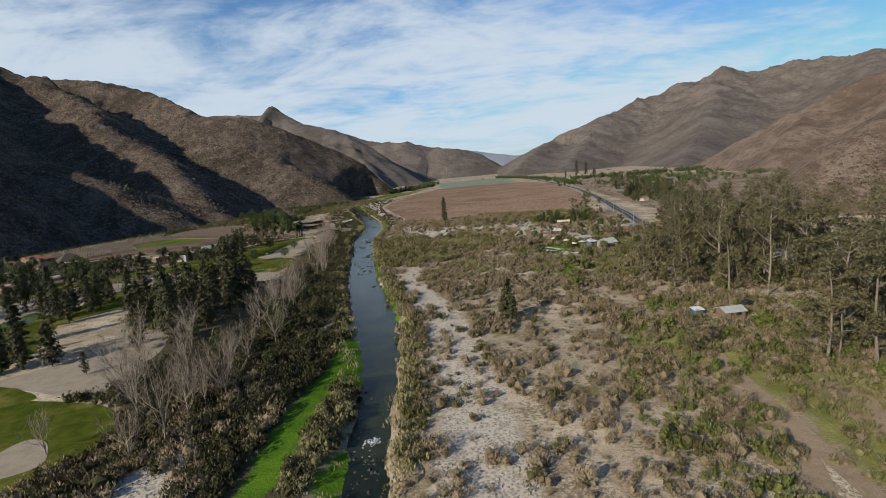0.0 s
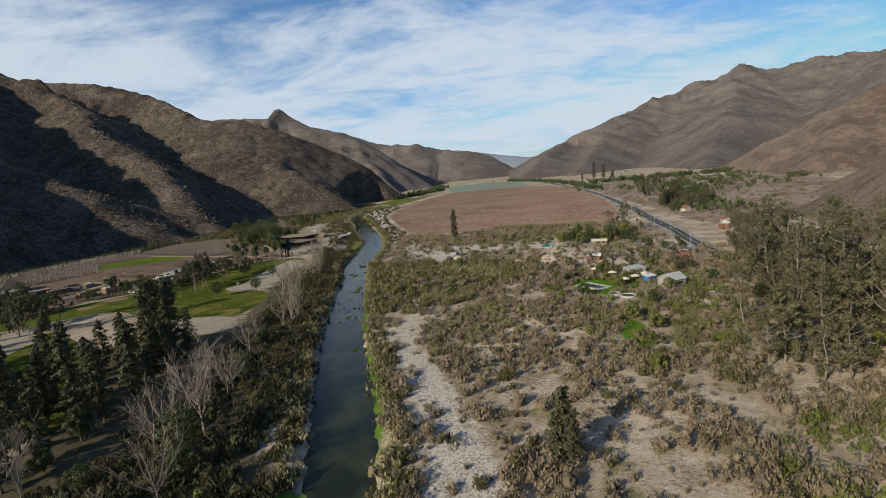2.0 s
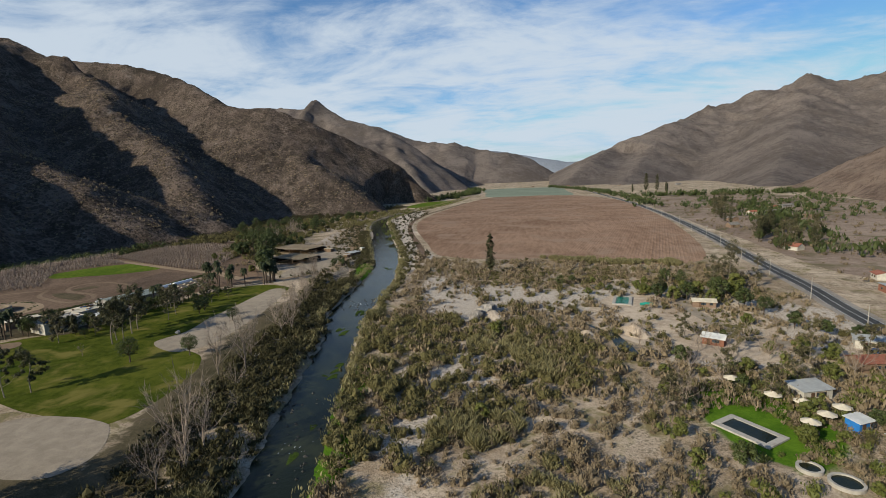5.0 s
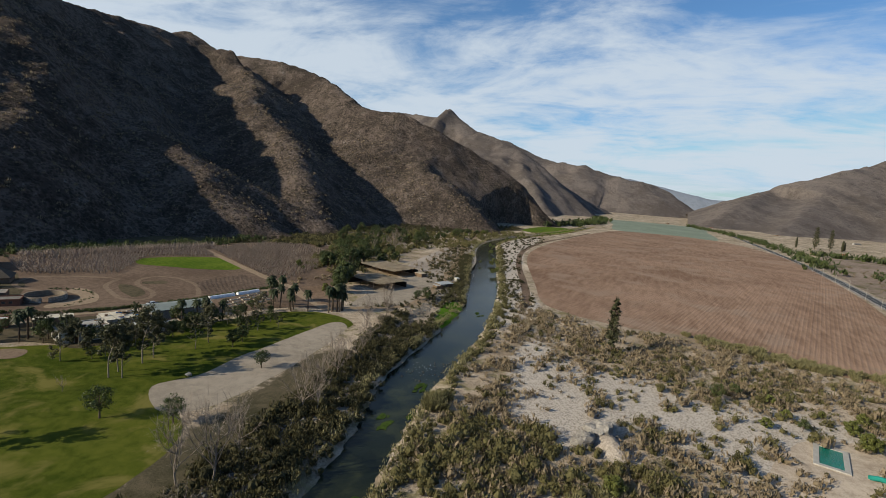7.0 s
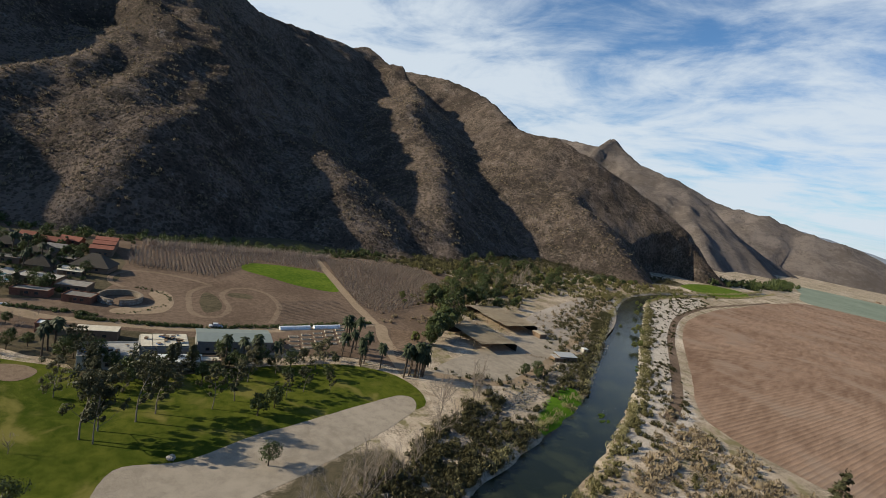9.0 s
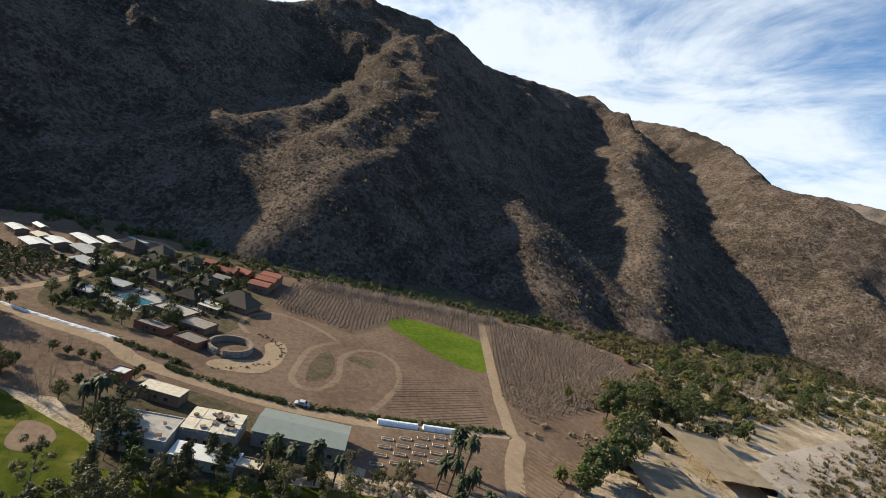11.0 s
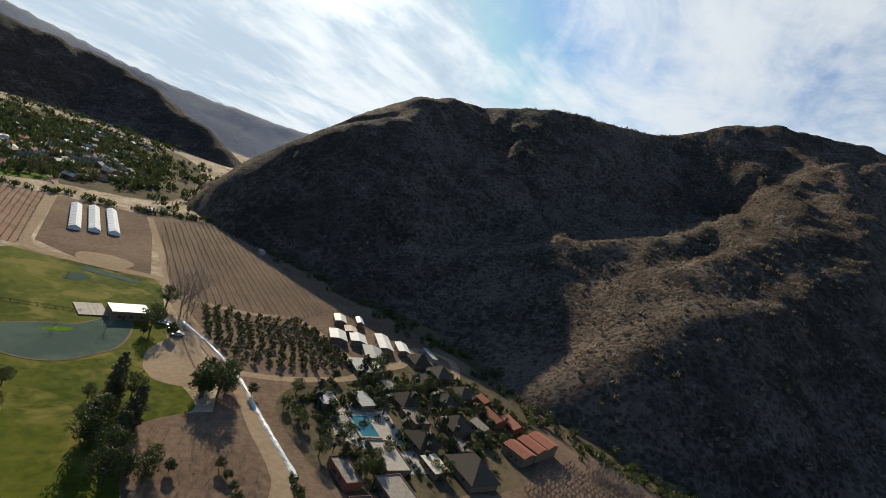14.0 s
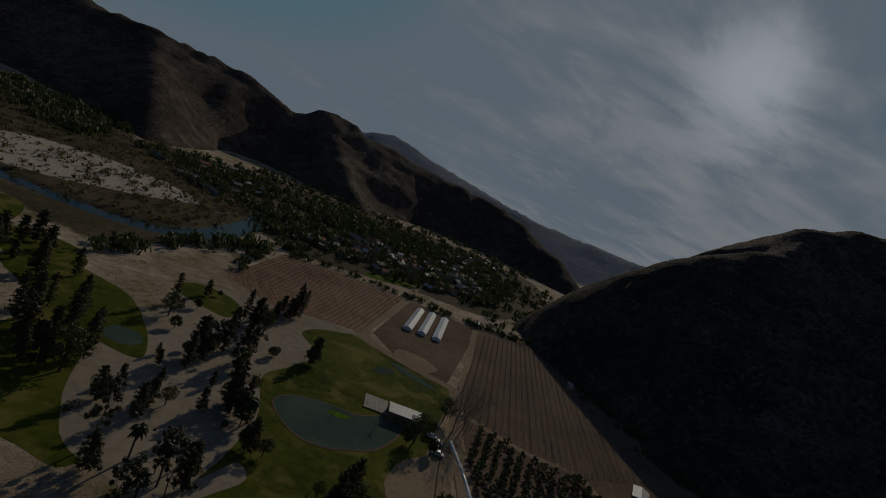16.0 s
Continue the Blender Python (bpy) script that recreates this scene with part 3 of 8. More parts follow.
def patch(name, points, material, z, label, category="field", wobble=0.8, smooth=True, kind="structure"):
    LAYER[0] += 0.0035
    z = (z + LAYER[0]) * (1.0 if z < -1 else 0.35)
    p = outline(points, wobble, 6, smooth)
    ob = mesh_object(name, np.column_stack([p, np.full(len(p), z)]), [list(range(len(p)))], material)
    bm = bmesh.new()
    bm.from_mesh(ob.data)
    bm.normal_update()
    if bm.faces[:] and sum(f.normal.z for f in bm.faces) < 0:
        bmesh.ops.reverse_faces(bm, faces=bm.faces[:])
    bmesh.ops.triangulate(bm, faces=bm.faces[:])
    bm.to_mesh(ob.data)
    bm.free()
    return tagged(ob, label, category, kind=kind)


def ribbon(name, points, width, material, z, label, category="track", per=8, wobble=0.25, parent=None):
    LAYER[0] += 0.0035
    z = (z + LAYER[0]) * (1.0 if z < -1 else 0.35)
    p = spline(points, per)
    t = np.gradient(p[:, :2], axis=0)
    t /= np.linalg.norm(t, axis=1, keepdims=True)
    side = np.stack([-t[:, 1], t[:, 0]], -1)
    w = (p[:, 2] if p.shape[1] > 2 else np.full(len(p), width)) / 2
    wl_ = w * (1 + wobble * (fbm(p[:, 0] / 6, p[:, 1] / 6, 2) - 0.5))
    wr_ = w * (1 + wobble * (fbm(p[:, 0] / 6 + 9, p[:, 1] / 6, 2) - 0.5))
    left, right = p[:, :2] + side * wl_[:, None], p[:, :2] - side * wr_[:, None]
    n = len(p)
    verts = np.vstack([np.column_stack([right, np.full(n, z)]), np.column_stack([left, np.full(n, z)])])
    faces = [[i, i + 1, n + i + 1, n + i] for i in range(n - 1)]
    ob = mesh_object(name, verts, faces, material, parent)
    return ob if parent else tagged(ob, label, category, kind="structure")


def rows_in(points, angle, spacing, margin=0.0):
    """Parallel lines across an outline: start and end of each."""
    p = np.array(points, float)
    c, s = math.cos(radians(angle)), math.sin(radians(angle))
    u, v = p[:, 0] * c + p[:, 1] * s, -p[:, 0] * s + p[:, 1] * c
    out = []
    for row in np.arange(v.min() + spacing / 2, v.max(), spacing):
        cuts = []
        for i in range(len(p)):
            j = (i + 1) % len(p)
            if (v[i] > row) != (v[j] > row):
                cuts.append(u[i] + (row - v[i]) / (v[j] - v[i]) * (u[j] - u[i]))
        cuts.sort()
        for a, b in zip(cuts[::2], cuts[1::2]):
            if b - a > 2 * margin + 1:
                a, b = a + margin, b - margin
                out.append(((a * c - row * s, a * s + row * c), (b * c - row * s, b * s + row * c)))
    return out


def furrows(name, points, angle, spacing, width, height, material, z, label, every=lambda i: True, step=14.0):
    """Ridges of soil along the rows of a field."""
    verts, faces = [], []
    for i, (a, b) in enumerate(rows_in(points, angle, spacing)):
        if not every(i):
            continue
        a, b = np.array(a), np.array(b)
        t = (b - a) / np.linalg.norm(b - a)
        side = np.array([-t[1], t[0]]) * width / 2
        n = max(2, int(np.linalg.norm(b - a) / step))
        k = len(verts)
        for j, s in enumerate(np.linspace(0, 1, n)):
            q = a + (b - a) * s + side * 0.3 * (value_noise(np.array(i * 3.1), np.array(j * 0.7)) - 0.5)
            hz = height * (0.7 + 0.6 * rng.random())
            verts += [(*(q - side), z), (*q, z + hz), (*(q + side), z)]
        for j in range(n - 1):
            o = k + 3 * j
            faces += [[o, o + 3, o + 4, o + 1], [o + 1, o + 4, o + 5, o + 2]]
    ob = mesh_object(name, np.array(verts), faces, material)
    return tagged(ob, label, "furrows", kind="stuff")


FIELD_BIG = [(-82, 482), (-60, 474), (-39, 472), (-6, 480), (20, 466), (40, 456), (70, 464), (84, 490), (97, 560), (108, 660), (114, 740), (118, 860), (122, 1000), (100, 1150), (50, 1290), (-40, 1320), (-135, 1290), (-165, 1110), (-172, 950), (-176, 850), (-168, 730), (-146, 640), (-116, 555), (-97, 500)]
patch("ploughed_field", FIELD_BIG, plough, 0.05, "large ploughed field of red-brown soil beside the river")
furrows("plough_furrows", outline(FIELD_BIG, 0, 3), 78, 2.1, 1.2, 0.09, plough, 0.05, "furrows of red-brown ploughed soil", step=10)
patch("crop_field", [(-142, 1300), (-30, 1335), (45, 1320), (40, 1600), (20, 1880), (-210, 1850), (-180, 1550)], pale_crop, 0.05, "flat grey-green crop field at the valley's end", wobble=2)
patch("green_far_field", [(-262, 1010), (-215, 1000), (-195, 1090), (-215, 1180), (-262, 1150)], lawn, 0.06, "small green field under the mountain", wobble=2)
ribbon("field_margin", [(-100, 470), (-106, 500), (-125, 556), (-154, 640), (-177, 735), (-185, 850), (-178, 960), (-168, 1110)], 5, farm_dirt, 0.04, "bare dirt margin along the ploughed field")

# lawns and sand of the golf course
patch("golf_lawn", [(-150, 384), (-172, 391), (-188, 376), (-197, 340), (-205, 308), (-216, 294), (-231, 277), (-246, 262), (-256, 252), (-271, 252), (-277, 232), (-290, 214), (-302, 196), (-316, 176), (-326, 156), (-312, 140),
                    (-298, 131), (-282, 116), (-268, 120), (-256, 130), (-262, 150), (-250, 166), (-238, 176), (-236, 200), (-226, 222), (-208, 254), (-190, 262), (-165, 250), (-140, 244),
                    (-122, 242), (-119, 262), (-128, 286), (-147, 298), (-153, 326), (-158, 355)], turf, 0.06, "mown green golf lawn with yellowed patches", "lawn")
patch("golf_green", [(-226, 134), (-214, 128), (-204, 118), (-206, 106), (-218, 104), (-230, 116)], turf, 0.12, "green golf lawn between trees", "lawn")
patch("golf_fairway", [(-196, 232), (-184, 228), (-152, 206), (-124, 168), (-120, 150), (-140, 168), (-157, 186), (-180, 140), (-196, 150), (-205, 178), (-212, 205)], turf, 0.1, "narrow green fairway among trees", "lawn")
patch("golf_tee", [(-134, 92), (-113, 97), (-88, 92), (-76, 80), (-75, 70), (-83, 58), (-100, 52), (-130, 56)], turf, 0.07, "bright green golf tee near the river", "lawn")
patch("golf_bunker", [(-157, 298), (-154, 311), (-157, 330), (-158, 354), (-160, 380), (-152, 382), (-145, 366), (-140, 345), (-136, 322), (-134, 300), (-142, 290)], sand, 0.13, "long pale sand bunker along the river bank", "bunker")
patch("sand_bunker", [(-232, 231), (-229, 226), (-222, 232), (-216, 236), (-219, 240), (-226, 236)], sand, 0.14, "curved sand bunker on the lawn", "bunker")
patch("round_bunker", [(-207, 289), (-209, 285), (-214, 284), (-219, 285), (-216, 291), (-211, 293)], worn_dirt, 0.14, "broad tan sand bunker at the edge of the lawn", "bunker")
patch("round_bunker", [(-213, 271), (-218, 269), (-220, 273), (-217, 277), (-212, 277)], worn_dirt, 0.14, "round tan sand bunker at the edge of the lawn", "bunker")
patch("round_bunker", [(-96, 79), (-89, 77), (-84, 70), (-90, 66), (-96, 70)], sand, 0.14, "round pale sand bunker", "bunker")
patch("sand_ground", [(-213, 240), (-203, 236), (-190, 222), (-186, 190), (-192, 160), (-205, 132), (-216, 106), (-236, 100), (-256, 104), (-286, 116), (-268, 122), (-258, 132), (-262, 150), (-250, 166), (-238, 178), (-236, 200), (-226, 224)], sand, 0.09, "bare sandy ground between pines", "sand")
patch("sand_path", [(-150, 238), (-139, 245), (-121, 243), (-112, 231), (-116, 222), (-132, 223)], sand, 0.08, "pale sandy path between golf lawns", "path")
patch("sand_hollow", [(-137, 108), (-128, 120), (-127, 138), (-150, 176), (-142, 180), (-123, 163), (-102, 128), (-101, 114), (-93, 99), (-104, 99), (-122, 103)], sand, 0.08, "pale sandy hollow between golf trees", "sand")
patch("golf_strip", [(-200, 182), (-172, 164), (-158, 146), (-146, 126), (-160, 116), (-184, 130), (-196, 152)], turf, 0.1, "green golf lawn under the pines", "lawn")
patch("golf_rough", [(-137, 108), (-122, 103), (-113, 97), (-134, 92), (-160, 96), (-170, 118), (-150, 126)], turf, 0.1, "green golf lawn beside the sandy hollow", "lawn")
patch("water_hazard", [(-199, 172), (-193, 175), (-187, 169), (-190, 163), (-197, 165)], pond_water, 0.12, "small dull green golf pond", "pond", 0.3)
patch("golf_strip", [(-160, 190), (-152, 206), (-126, 170), (-112, 160), (-116, 150), (-134, 156)], turf, 0.1, "narrow green golf lawn among pines", "lawn")
patch("golf_hollow", [(-190, 300), (-178, 312), (-172, 345), (-180, 365), (-192, 345)], turf, 0.1, "darker mown strip of golf lawn", "lawn")

# farm land under the mountain
patch("farm_yard", [(-236, 322), (-262, 270), (-292, 238), (-304, 205), (-322, 176), (-400, 44), (-420, 36), (-470, 46), (-455, 110), (-440, 220), (-425, 300), (-398, 368), (-378, 440), (-366, 500), (-352, 548), (-300, 575), (-262, 560), (-240, 500), (-205, 440), (-172, 404), (-190, 388), (-204, 360), (-214, 330)], farm_dirt, 0.035, "bare brown farm ground", "ground")
ORCH_W = [(-330, 344), (-372, 356), (-368, 410), (-354, 470), (-322, 455), (-343, 420), (-326, 400), (-305, 378)]
ORCH_E = [(-352, 476), (-352, 530), (-324, 552), (-283, 536), (-247, 478), (-233, 434), (-252, 432), (-300, 452)]
patch("orchard_ground", ORCH_W, farm_dirt, 0.05, "grey-brown ground of a bare orchard", smooth=False)
patch("orchard_ground", ORCH_E, farm_dirt, 0.05, "grey-brown ground of a bare orchard in rows", smooth=False)
GREEN_CROP = [(-326, 402), (-340, 419), (-316, 453), (-277, 438), (-286, 420), (-306, 410)]
patch("green_crop", GREEN_CROP, lawn, 0.09, "rectangular bright green crop field", wobble=0.6)
SEEDBED = [(-262, 391), (-262, 425), (-224, 414), (-234, 378)]
furrows("seedbed_rows", SEEDBED, -80, 1.8, 0.7, 0.12, farm_dirt, 0.05, "rows of low seedbeds")
furrows("seedbed_rows", [(-216, 425), (-206, 440), (-180, 404), (-186, 402)], 30, 2.2, 0.9, 0.35, farm_dirt, 0.05, "rows of low seedbeds by the shed")
FIELD_A = [(-324, 170), (-397, 62), (-465, 46), (-447, 105), (-408, 208), (-366, 212), (-330, 184)]
patch("striped_field", FIELD_A, farm_dirt, 0.06, "brown field with pale rows below the mountain", smooth=False)
furrows("field_rows", FIELD_A, 57, 3.4, 1.2, 0.14, worn_dirt, 0.06, "pale dry rows across a brown field", every=lambda i: i % 3 != 1)
furrows("field_rows", FIELD_A, 57, 1.7, 0.8, 0.12, farm_dirt, 0.06, "brown furrows of the striped field")
FIELD_B = [(-354, 24), (-300, 108), (-306, 133), (-327, 152), (-395, 58), (-397, 46)]
patch("glasshouse_field", FIELD_B, farm_dirt, 0.06, "grey-brown fallow field", smooth=False)
FIELD_C = [(-262, 2), (-350, 20), (-292, 112), (-245, 106), (-224, 80)]
patch("fallow_field", FIELD_C, plough, 0.06, "ploughed brown field at the village edge", smooth=False)
furrows("fallow_furrows", FIELD_C, -10, 2.6, 1.4, 0.16, plough, 0.04, "furrows of a brown fallow field")
patch("village_green", [(-330, -22), (-372, -28), (-368, -14), (-330, -8)], lawn, 0.06, "thin green field by the village")
patch("dry_ring", [(-306, 130), (-312, 122), (-324, 126), (-328, 138), (-318, 144), (-308, 140)], track_dirt, 0.09, "pale worn patch in the field", "ground")
patch("parking_ground", [(-300, 208), (-279, 218), (-270, 232), (-277, 242), (-288, 238), (-296, 226), (-303, 212)], track_dirt, 0.08, "bare pinkish parking ground", "ground")
patch("bare_plot", [(-252, 252), (-276, 259), (-268, 284), (-258, 304), (-238, 300), (-230, 287), (-238, 268)], farm_dirt, 0.08, "bare plot with leafless saplings", "ground")
patch("arena_ground", [(-300, 334), (-313, 352), (-318, 382), (-300, 398), (-262, 392), (-234, 376), (-237, 342), (-250, 322), (-280, 318)], farm_dirt, 0.05, "tan ground of a riding park with worn tracks", "ground")
patch("stock_yard", [(-180, 446), (-187, 506), (-172, 522), (-155, 470), (-152, 424), (-168, 402)], sand, 0.07, "pale dusty yard beside open sheds", "ground")
patch("rubble_ground", [(-214, 545), (-238, 668), (-222, 690), (-180, 600), (-160, 510), (-186, 512)], gravel, 0.05, "pale stony ground by the river", "ground")

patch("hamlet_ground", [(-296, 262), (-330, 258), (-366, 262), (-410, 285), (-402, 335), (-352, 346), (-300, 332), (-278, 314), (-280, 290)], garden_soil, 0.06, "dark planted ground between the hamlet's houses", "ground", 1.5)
# dark soil patch with the garden trees' shade put into its colour
patch("garden_ground", [(-242, 304), (-234, 286), (-224, 292), (-213, 300), (-200, 306), (-198, 345), (-212, 352), (-232, 330)], garden_soil, 0.07, "ground coloured dark for the shade of the garden trees", "ground", 1.5)

# dirt tracks
ribbon("dirt_road", [(-172, 396), (-205, 412), (-222, 421), (-224, 395), (-227, 368), (-235, 340), (-246, 318), (-256, 300), (-268, 290), (-278, 272), (-290, 252), (-297, 236), (-306, 212), (-312, 196), (-322, 174), (-330, 158), (-318, 146), (-303, 132), (-294, 112), (-320, 70), (-352, 22), (-385, -40)], 6, track_dirt, 0.10, "pale dirt farm road")
ribbon("dirt_track", [(-222, 421), (-252, 431), (-301, 450), (-357, 472)], 5, track_dirt, 0.105, "straight dirt track between orchards")
ribbon("dirt_track", [(-322, 174), (-345, 138), (-397, 52)], 4, track_dirt, 0.105, "dirt track along a fallow field")
ribbon("dirt_track", [(-322, 176), (-345, 200), (-366, 214), (-350, 262), (-318, 256), (-296, 240)], 4, track_dirt, 0.11, "dirt track round a citrus grove")
ribbon("dirt_track", [(-350, 262), (-380, 268), (-410, 262), (-420, 280), (-398, 292)], 5, track_dirt, 0.11, "dirt lane behind the farm sheds")
ribbon("riding_track", [(-292, 371), (-282, 358), (-265, 351), (-252, 348), (-246, 352), (-248, 359), (-257, 365), (-274, 369), (-284, 377), (-285, 387), (-275, 392), (-257, 389), (-244, 381), (-234, 373)], 2.4, worn_dirt, 0.12, "winding worn sandy riding track")
ribbon("riding_track", [(-290, 333), (-300, 330), (-312, 334), (-319, 345), (-309, 360), (-292, 371)], 2.4, worn_dirt, 0.125, "curved worn riding track")
patch("park_bed", [(-252, 353), (-266, 356), (-280, 364), (-270, 366), (-256, 361)], garden_soil, 0.09, "bare garden bed inside the riding track", "ground")
patch("park_lawn", [(-273, 372), (-278, 375), (-274, 383), (-268, 380)], garden_soil, 0.09, "small planted bed inside the riding track", "garden bed")
ribbon("river_track", [(-172, 402), (-150, 430), (-156, 470), (-170, 520), (-196, 600), (-226, 680), (-252, 760), (-280, 850)], 5, track_dirt, 0.09, "pale track along the river bank")
ribbon("foot_road", [(-440, 560), (-400, 665), (-378, 680), (-330, 735), (-322, 820), (-288, 855), (-272, 960)], 4, shoulder, 0.3, "narrow road along the mountain's foot", "road")

# the valley road
ROAD = [(92, 300), (96, 359), (101, 401), (104, 455), (109, 513), (115, 591), (121, 712), (124, 823), (122, 1001), (110, 1250), (90, 1600)]
ribbon("road_shoulder", ROAD, 12, shoulder, 0.05, "gravel shoulder of the valley road", "road")
ribbon("road", ROAD, 7.2, asphalt, 0.09, "two-lane grey asphalt valley road", "road", wobble=0)
for off, w in ((-3.3, 0.15), (3.3, 0.15), (0.0, 0.14)):
    ribbon("road_line", [(x + off, y) for x, y in ROAD], w, white_line, 0.10, "thin painted line on the road", "road line", wobble=0)
ribbon("side_lane", [(104, 440), (88, 430), (70, 418), (62, 402), (40, 372), (46, 330), (60, 318)], 5, sand, 0.07, "pale sandy lane off the road")
ribbon("dry_path", [(46, 30), (46, 60), (46, 75), (46, 90), (47, 112), (52, 130)], 3.2, track_dirt, 0.06, "grassy path with a ditch")
patch("bare_pad", [(56, 84), (62, 96), (66, 92), (70, 76), (64, 66), (58, 70)], track_dirt, 0.06, "bare pinkish ground by the path", "ground")
patch("bare_pad", [(40, 96), (46, 88), (44, 70), (40, 60), (36, 72), (36, 90)], track_dirt, 0.05, "bare sandy ground by the path", "ground")
patch("yard_ground", [(12, 378), (36, 386), (58, 372), (62, 330), (54, 306), (36, 300), (20, 306), (2, 330), (0, 352)], pale_soil, 0.05, "bare tan yard round small houses", "ground")

patch("red_ground", [(132, 430), (200, 440), (340, 560), (430, 900), (360, 1150), (180, 1160), (136, 900), (132, 640)], pink_soil, 0.03, "pinkish-brown dry ground beyond the road", "ground", 4)

# water
def river_sheet():
    pts = RIVER
    p, w = pts[:, :2], pts[:, 2] + 1.2
    t = np.gradient(p, axis=0)
    t /= np.linalg.norm(t, axis=1, keepdims=True)
    side = np.stack([-t[:, 1], t[:, 0]], -1)
    cols = np.linspace(-1, 1, 7)
    verts = np.concatenate([np.column_stack([p + side * (w * c)[:, None], np.full(len(p), -1.45)]) for c in cols])
    n = len(p)
    faces = [[c * n + i, c * n + i + 1, (c + 1) * n + i + 1, (c + 1) * n + i] for c in range(6) for i in range(n - 1)]
    return mesh_object("river", verts, [f[::-1] for f in faces], river_water)


tagged(river_sheet(), "dark shallow river with ripples and weed", "river", kind="structure")
fr = np.random.default_rng(5)
fv = []
for fx, fy, fw, fl, n in ((-25, 79, 1.6, 1.5, 60), (-26, 77, 2.4, 3.5, 14), (-102, 362, 6, 5, 30), (-72, 242, 4, 4, 10), (-120, 452, 5, 6, 8)):
    c = np.column_stack([fx + fr.normal(size=n) * fw * 0.5, fy + fr.normal(size=n) * fl * 0.5, np.full(n, -1.4)])
    a = np.column_stack([fr.normal(size=n) * 0.16, 0.08 + 0.2 * fr.random(n), np.zeros(n)])
    b = np.column_stack([0.08 + 0.12 * fr.random(n), fr.normal(size=n) * 0.05, 0.06 * fr.random(n)])
    fv.append(np.stack([c - a, c + b, c + a, c - b], 1).reshape(-1, 3))
fv = np.vstack(fv)
fv = fv.reshape(-1, 4, 3)
fv = fv[river_bed(fv[:, 0, 0], fv[:, 0, 1]) < -0.3].reshape(-1, 3)
tagged(mesh_object("rapids", fv, np.arange(len(fv)).reshape(-1, 4), foam), "white flecks of broken water in the river", "water", kind="stuff")
WEED = [[(-70, 232), (-64, 246), (-68, 262), (-75, 258), (-76, 240)], [(-80, 268), (-76, 280), (-81, 292), (-85, 280)], [(-92, 316), (-88, 328), (-94, 334), (-97, 322)], [(-133, 522), (-129, 534), (-136, 540), (-140, 528)],
        [(-52, 196), (-48, 206), (-54, 212), (-57, 202)], [(-116, 430), (-112, 446), (-118, 450)], [(-100, 350), (-94, 352), (-92, 342), (-97, 340)]]
layer_now, LAYER[0] = LAYER[0], -0.06
weed_rng = np.random.default_rng(77)
for pts in WEED:
    mid_ = np.mean(pts, 0)
    for k in range(5):
        q = mid_ + (np.array(pts)[weed_rng.integers(len(pts))] - mid_) * weed_rng.uniform(0.2, 0.9)
        a_ = np.sort(weed_rng.random(7)) * 6.28
        r_ = weed_rng.uniform(0.5, 1.0, 7) * weed_rng.uniform(0.9, 2.2)
        patch("water_weed", [(q[0] + r * math.cos(a) * 0.8, q[1] + r * math.sin(a) * 1.5) for r, a in zip(r_, a_)], weed, -1.36, "green water weed in the river", "water weed", 0.3)
LAYER[0] = layer_now
patch("pond", [(-241, 194), (-247, 188), (-256, 188), (-263, 190), (-270, 193), (-277, 192), (-285, 190), (-288, 196), (-283, 203), (-275, 210), (-268, 213), (-254, 214), (-245, 207)], pond_water, 0.12, "grey-green golf course pond", "pond", 0.3)
patch("pond_bank", [(-240.3, 193.6), (-246.7, 187.3), (-256, 187.3), (-263, 189.4), (-270, 192.3), (-277, 191.3), (-285.4, 189.3), (-288.8, 196), (-283.4, 203.6), (-275.4, 210.7), (-268, 213.7), (-253.7, 214.7), (-244.3, 207.4)], farm_dirt, 0.09, "narrow muddy rim of the pond", "bank", 0.3)
patch("pond_island", [(-259, 194), (-263, 193), (-268, 195.5), (-264, 197)], lush, 0.2, "small grassy island in the pond", "island", 0.2)
patch("small_pond", [(-304, 141), (-309, 147), (-317, 158), (-314, 160), (-306, 152), (-300, 143)], pond_water, 0.12, "narrow pond beside the farm road", "pond", 0.3)
patch("puddle", [(-288, 152), (-296, 148), (-299, 152), (-292, 156)], pond_water, 0.12, "shallow puddle on the lawn", "puddle", 0.4)
patch("stream_pool", [(4.5, 326), (6, 328), (8, 320), (11, 305), (7, 300), (5, 312)], river_water, 0.08, "dark stream pool in the scrubland", "stream", 0.3)
ribbon("stream", [(-22, 350), (-10, 338), (-3, 334), (3, 326)], 1.6, river_water, 0.07, "narrow dark stream", "stream")

# ---- plants ----
bark_pale = plain("pale_bark", (0.2, 0.165, 0.13), 0.9, 0.3, 2)
bark_dark = plain("dark_bark", (0.10, 0.075, 0.055), 0.95, 0.3, 2)
bark_bare = plain("bare_grey_branches", (0.25, 0.2, 0.16), 0.9, 0.3, 1.5)
gum_leaf = leafy("gum_leaves", (0.04, 0.038, 0.02), (0.185, 0.158, 0.078), 0.55, 0.25)
pine_leaf = leafy("pine_needles", (0.026, 0.028, 0.012), (0.085, 0.08, 0.034), 0.6, 0.15)
round_leaf = leafy("broad_leaves", (0.028, 0.042, 0.013), (0.09, 0.105, 0.032))
lime_leaf = leafy("yellow_green_leaves", (0.07, 0.085, 0.018), (0.17, 0.17, 0.045))
palm_leaf = leafy("palm_fronds", (0.022, 0.03, 0.012), (0.065, 0.075, 0.03))
scrub_leaf = leafy("dry_scrub_leaves", (0.075, 0.057, 0.035), (0.335, 0.255, 0.16), 0.8, 0.25)
scrub_green = leafy("olive_scrub_leaves", (0.052, 0.047, 0.018), (0.19, 0.163, 0.065), 0.8, 0.3)
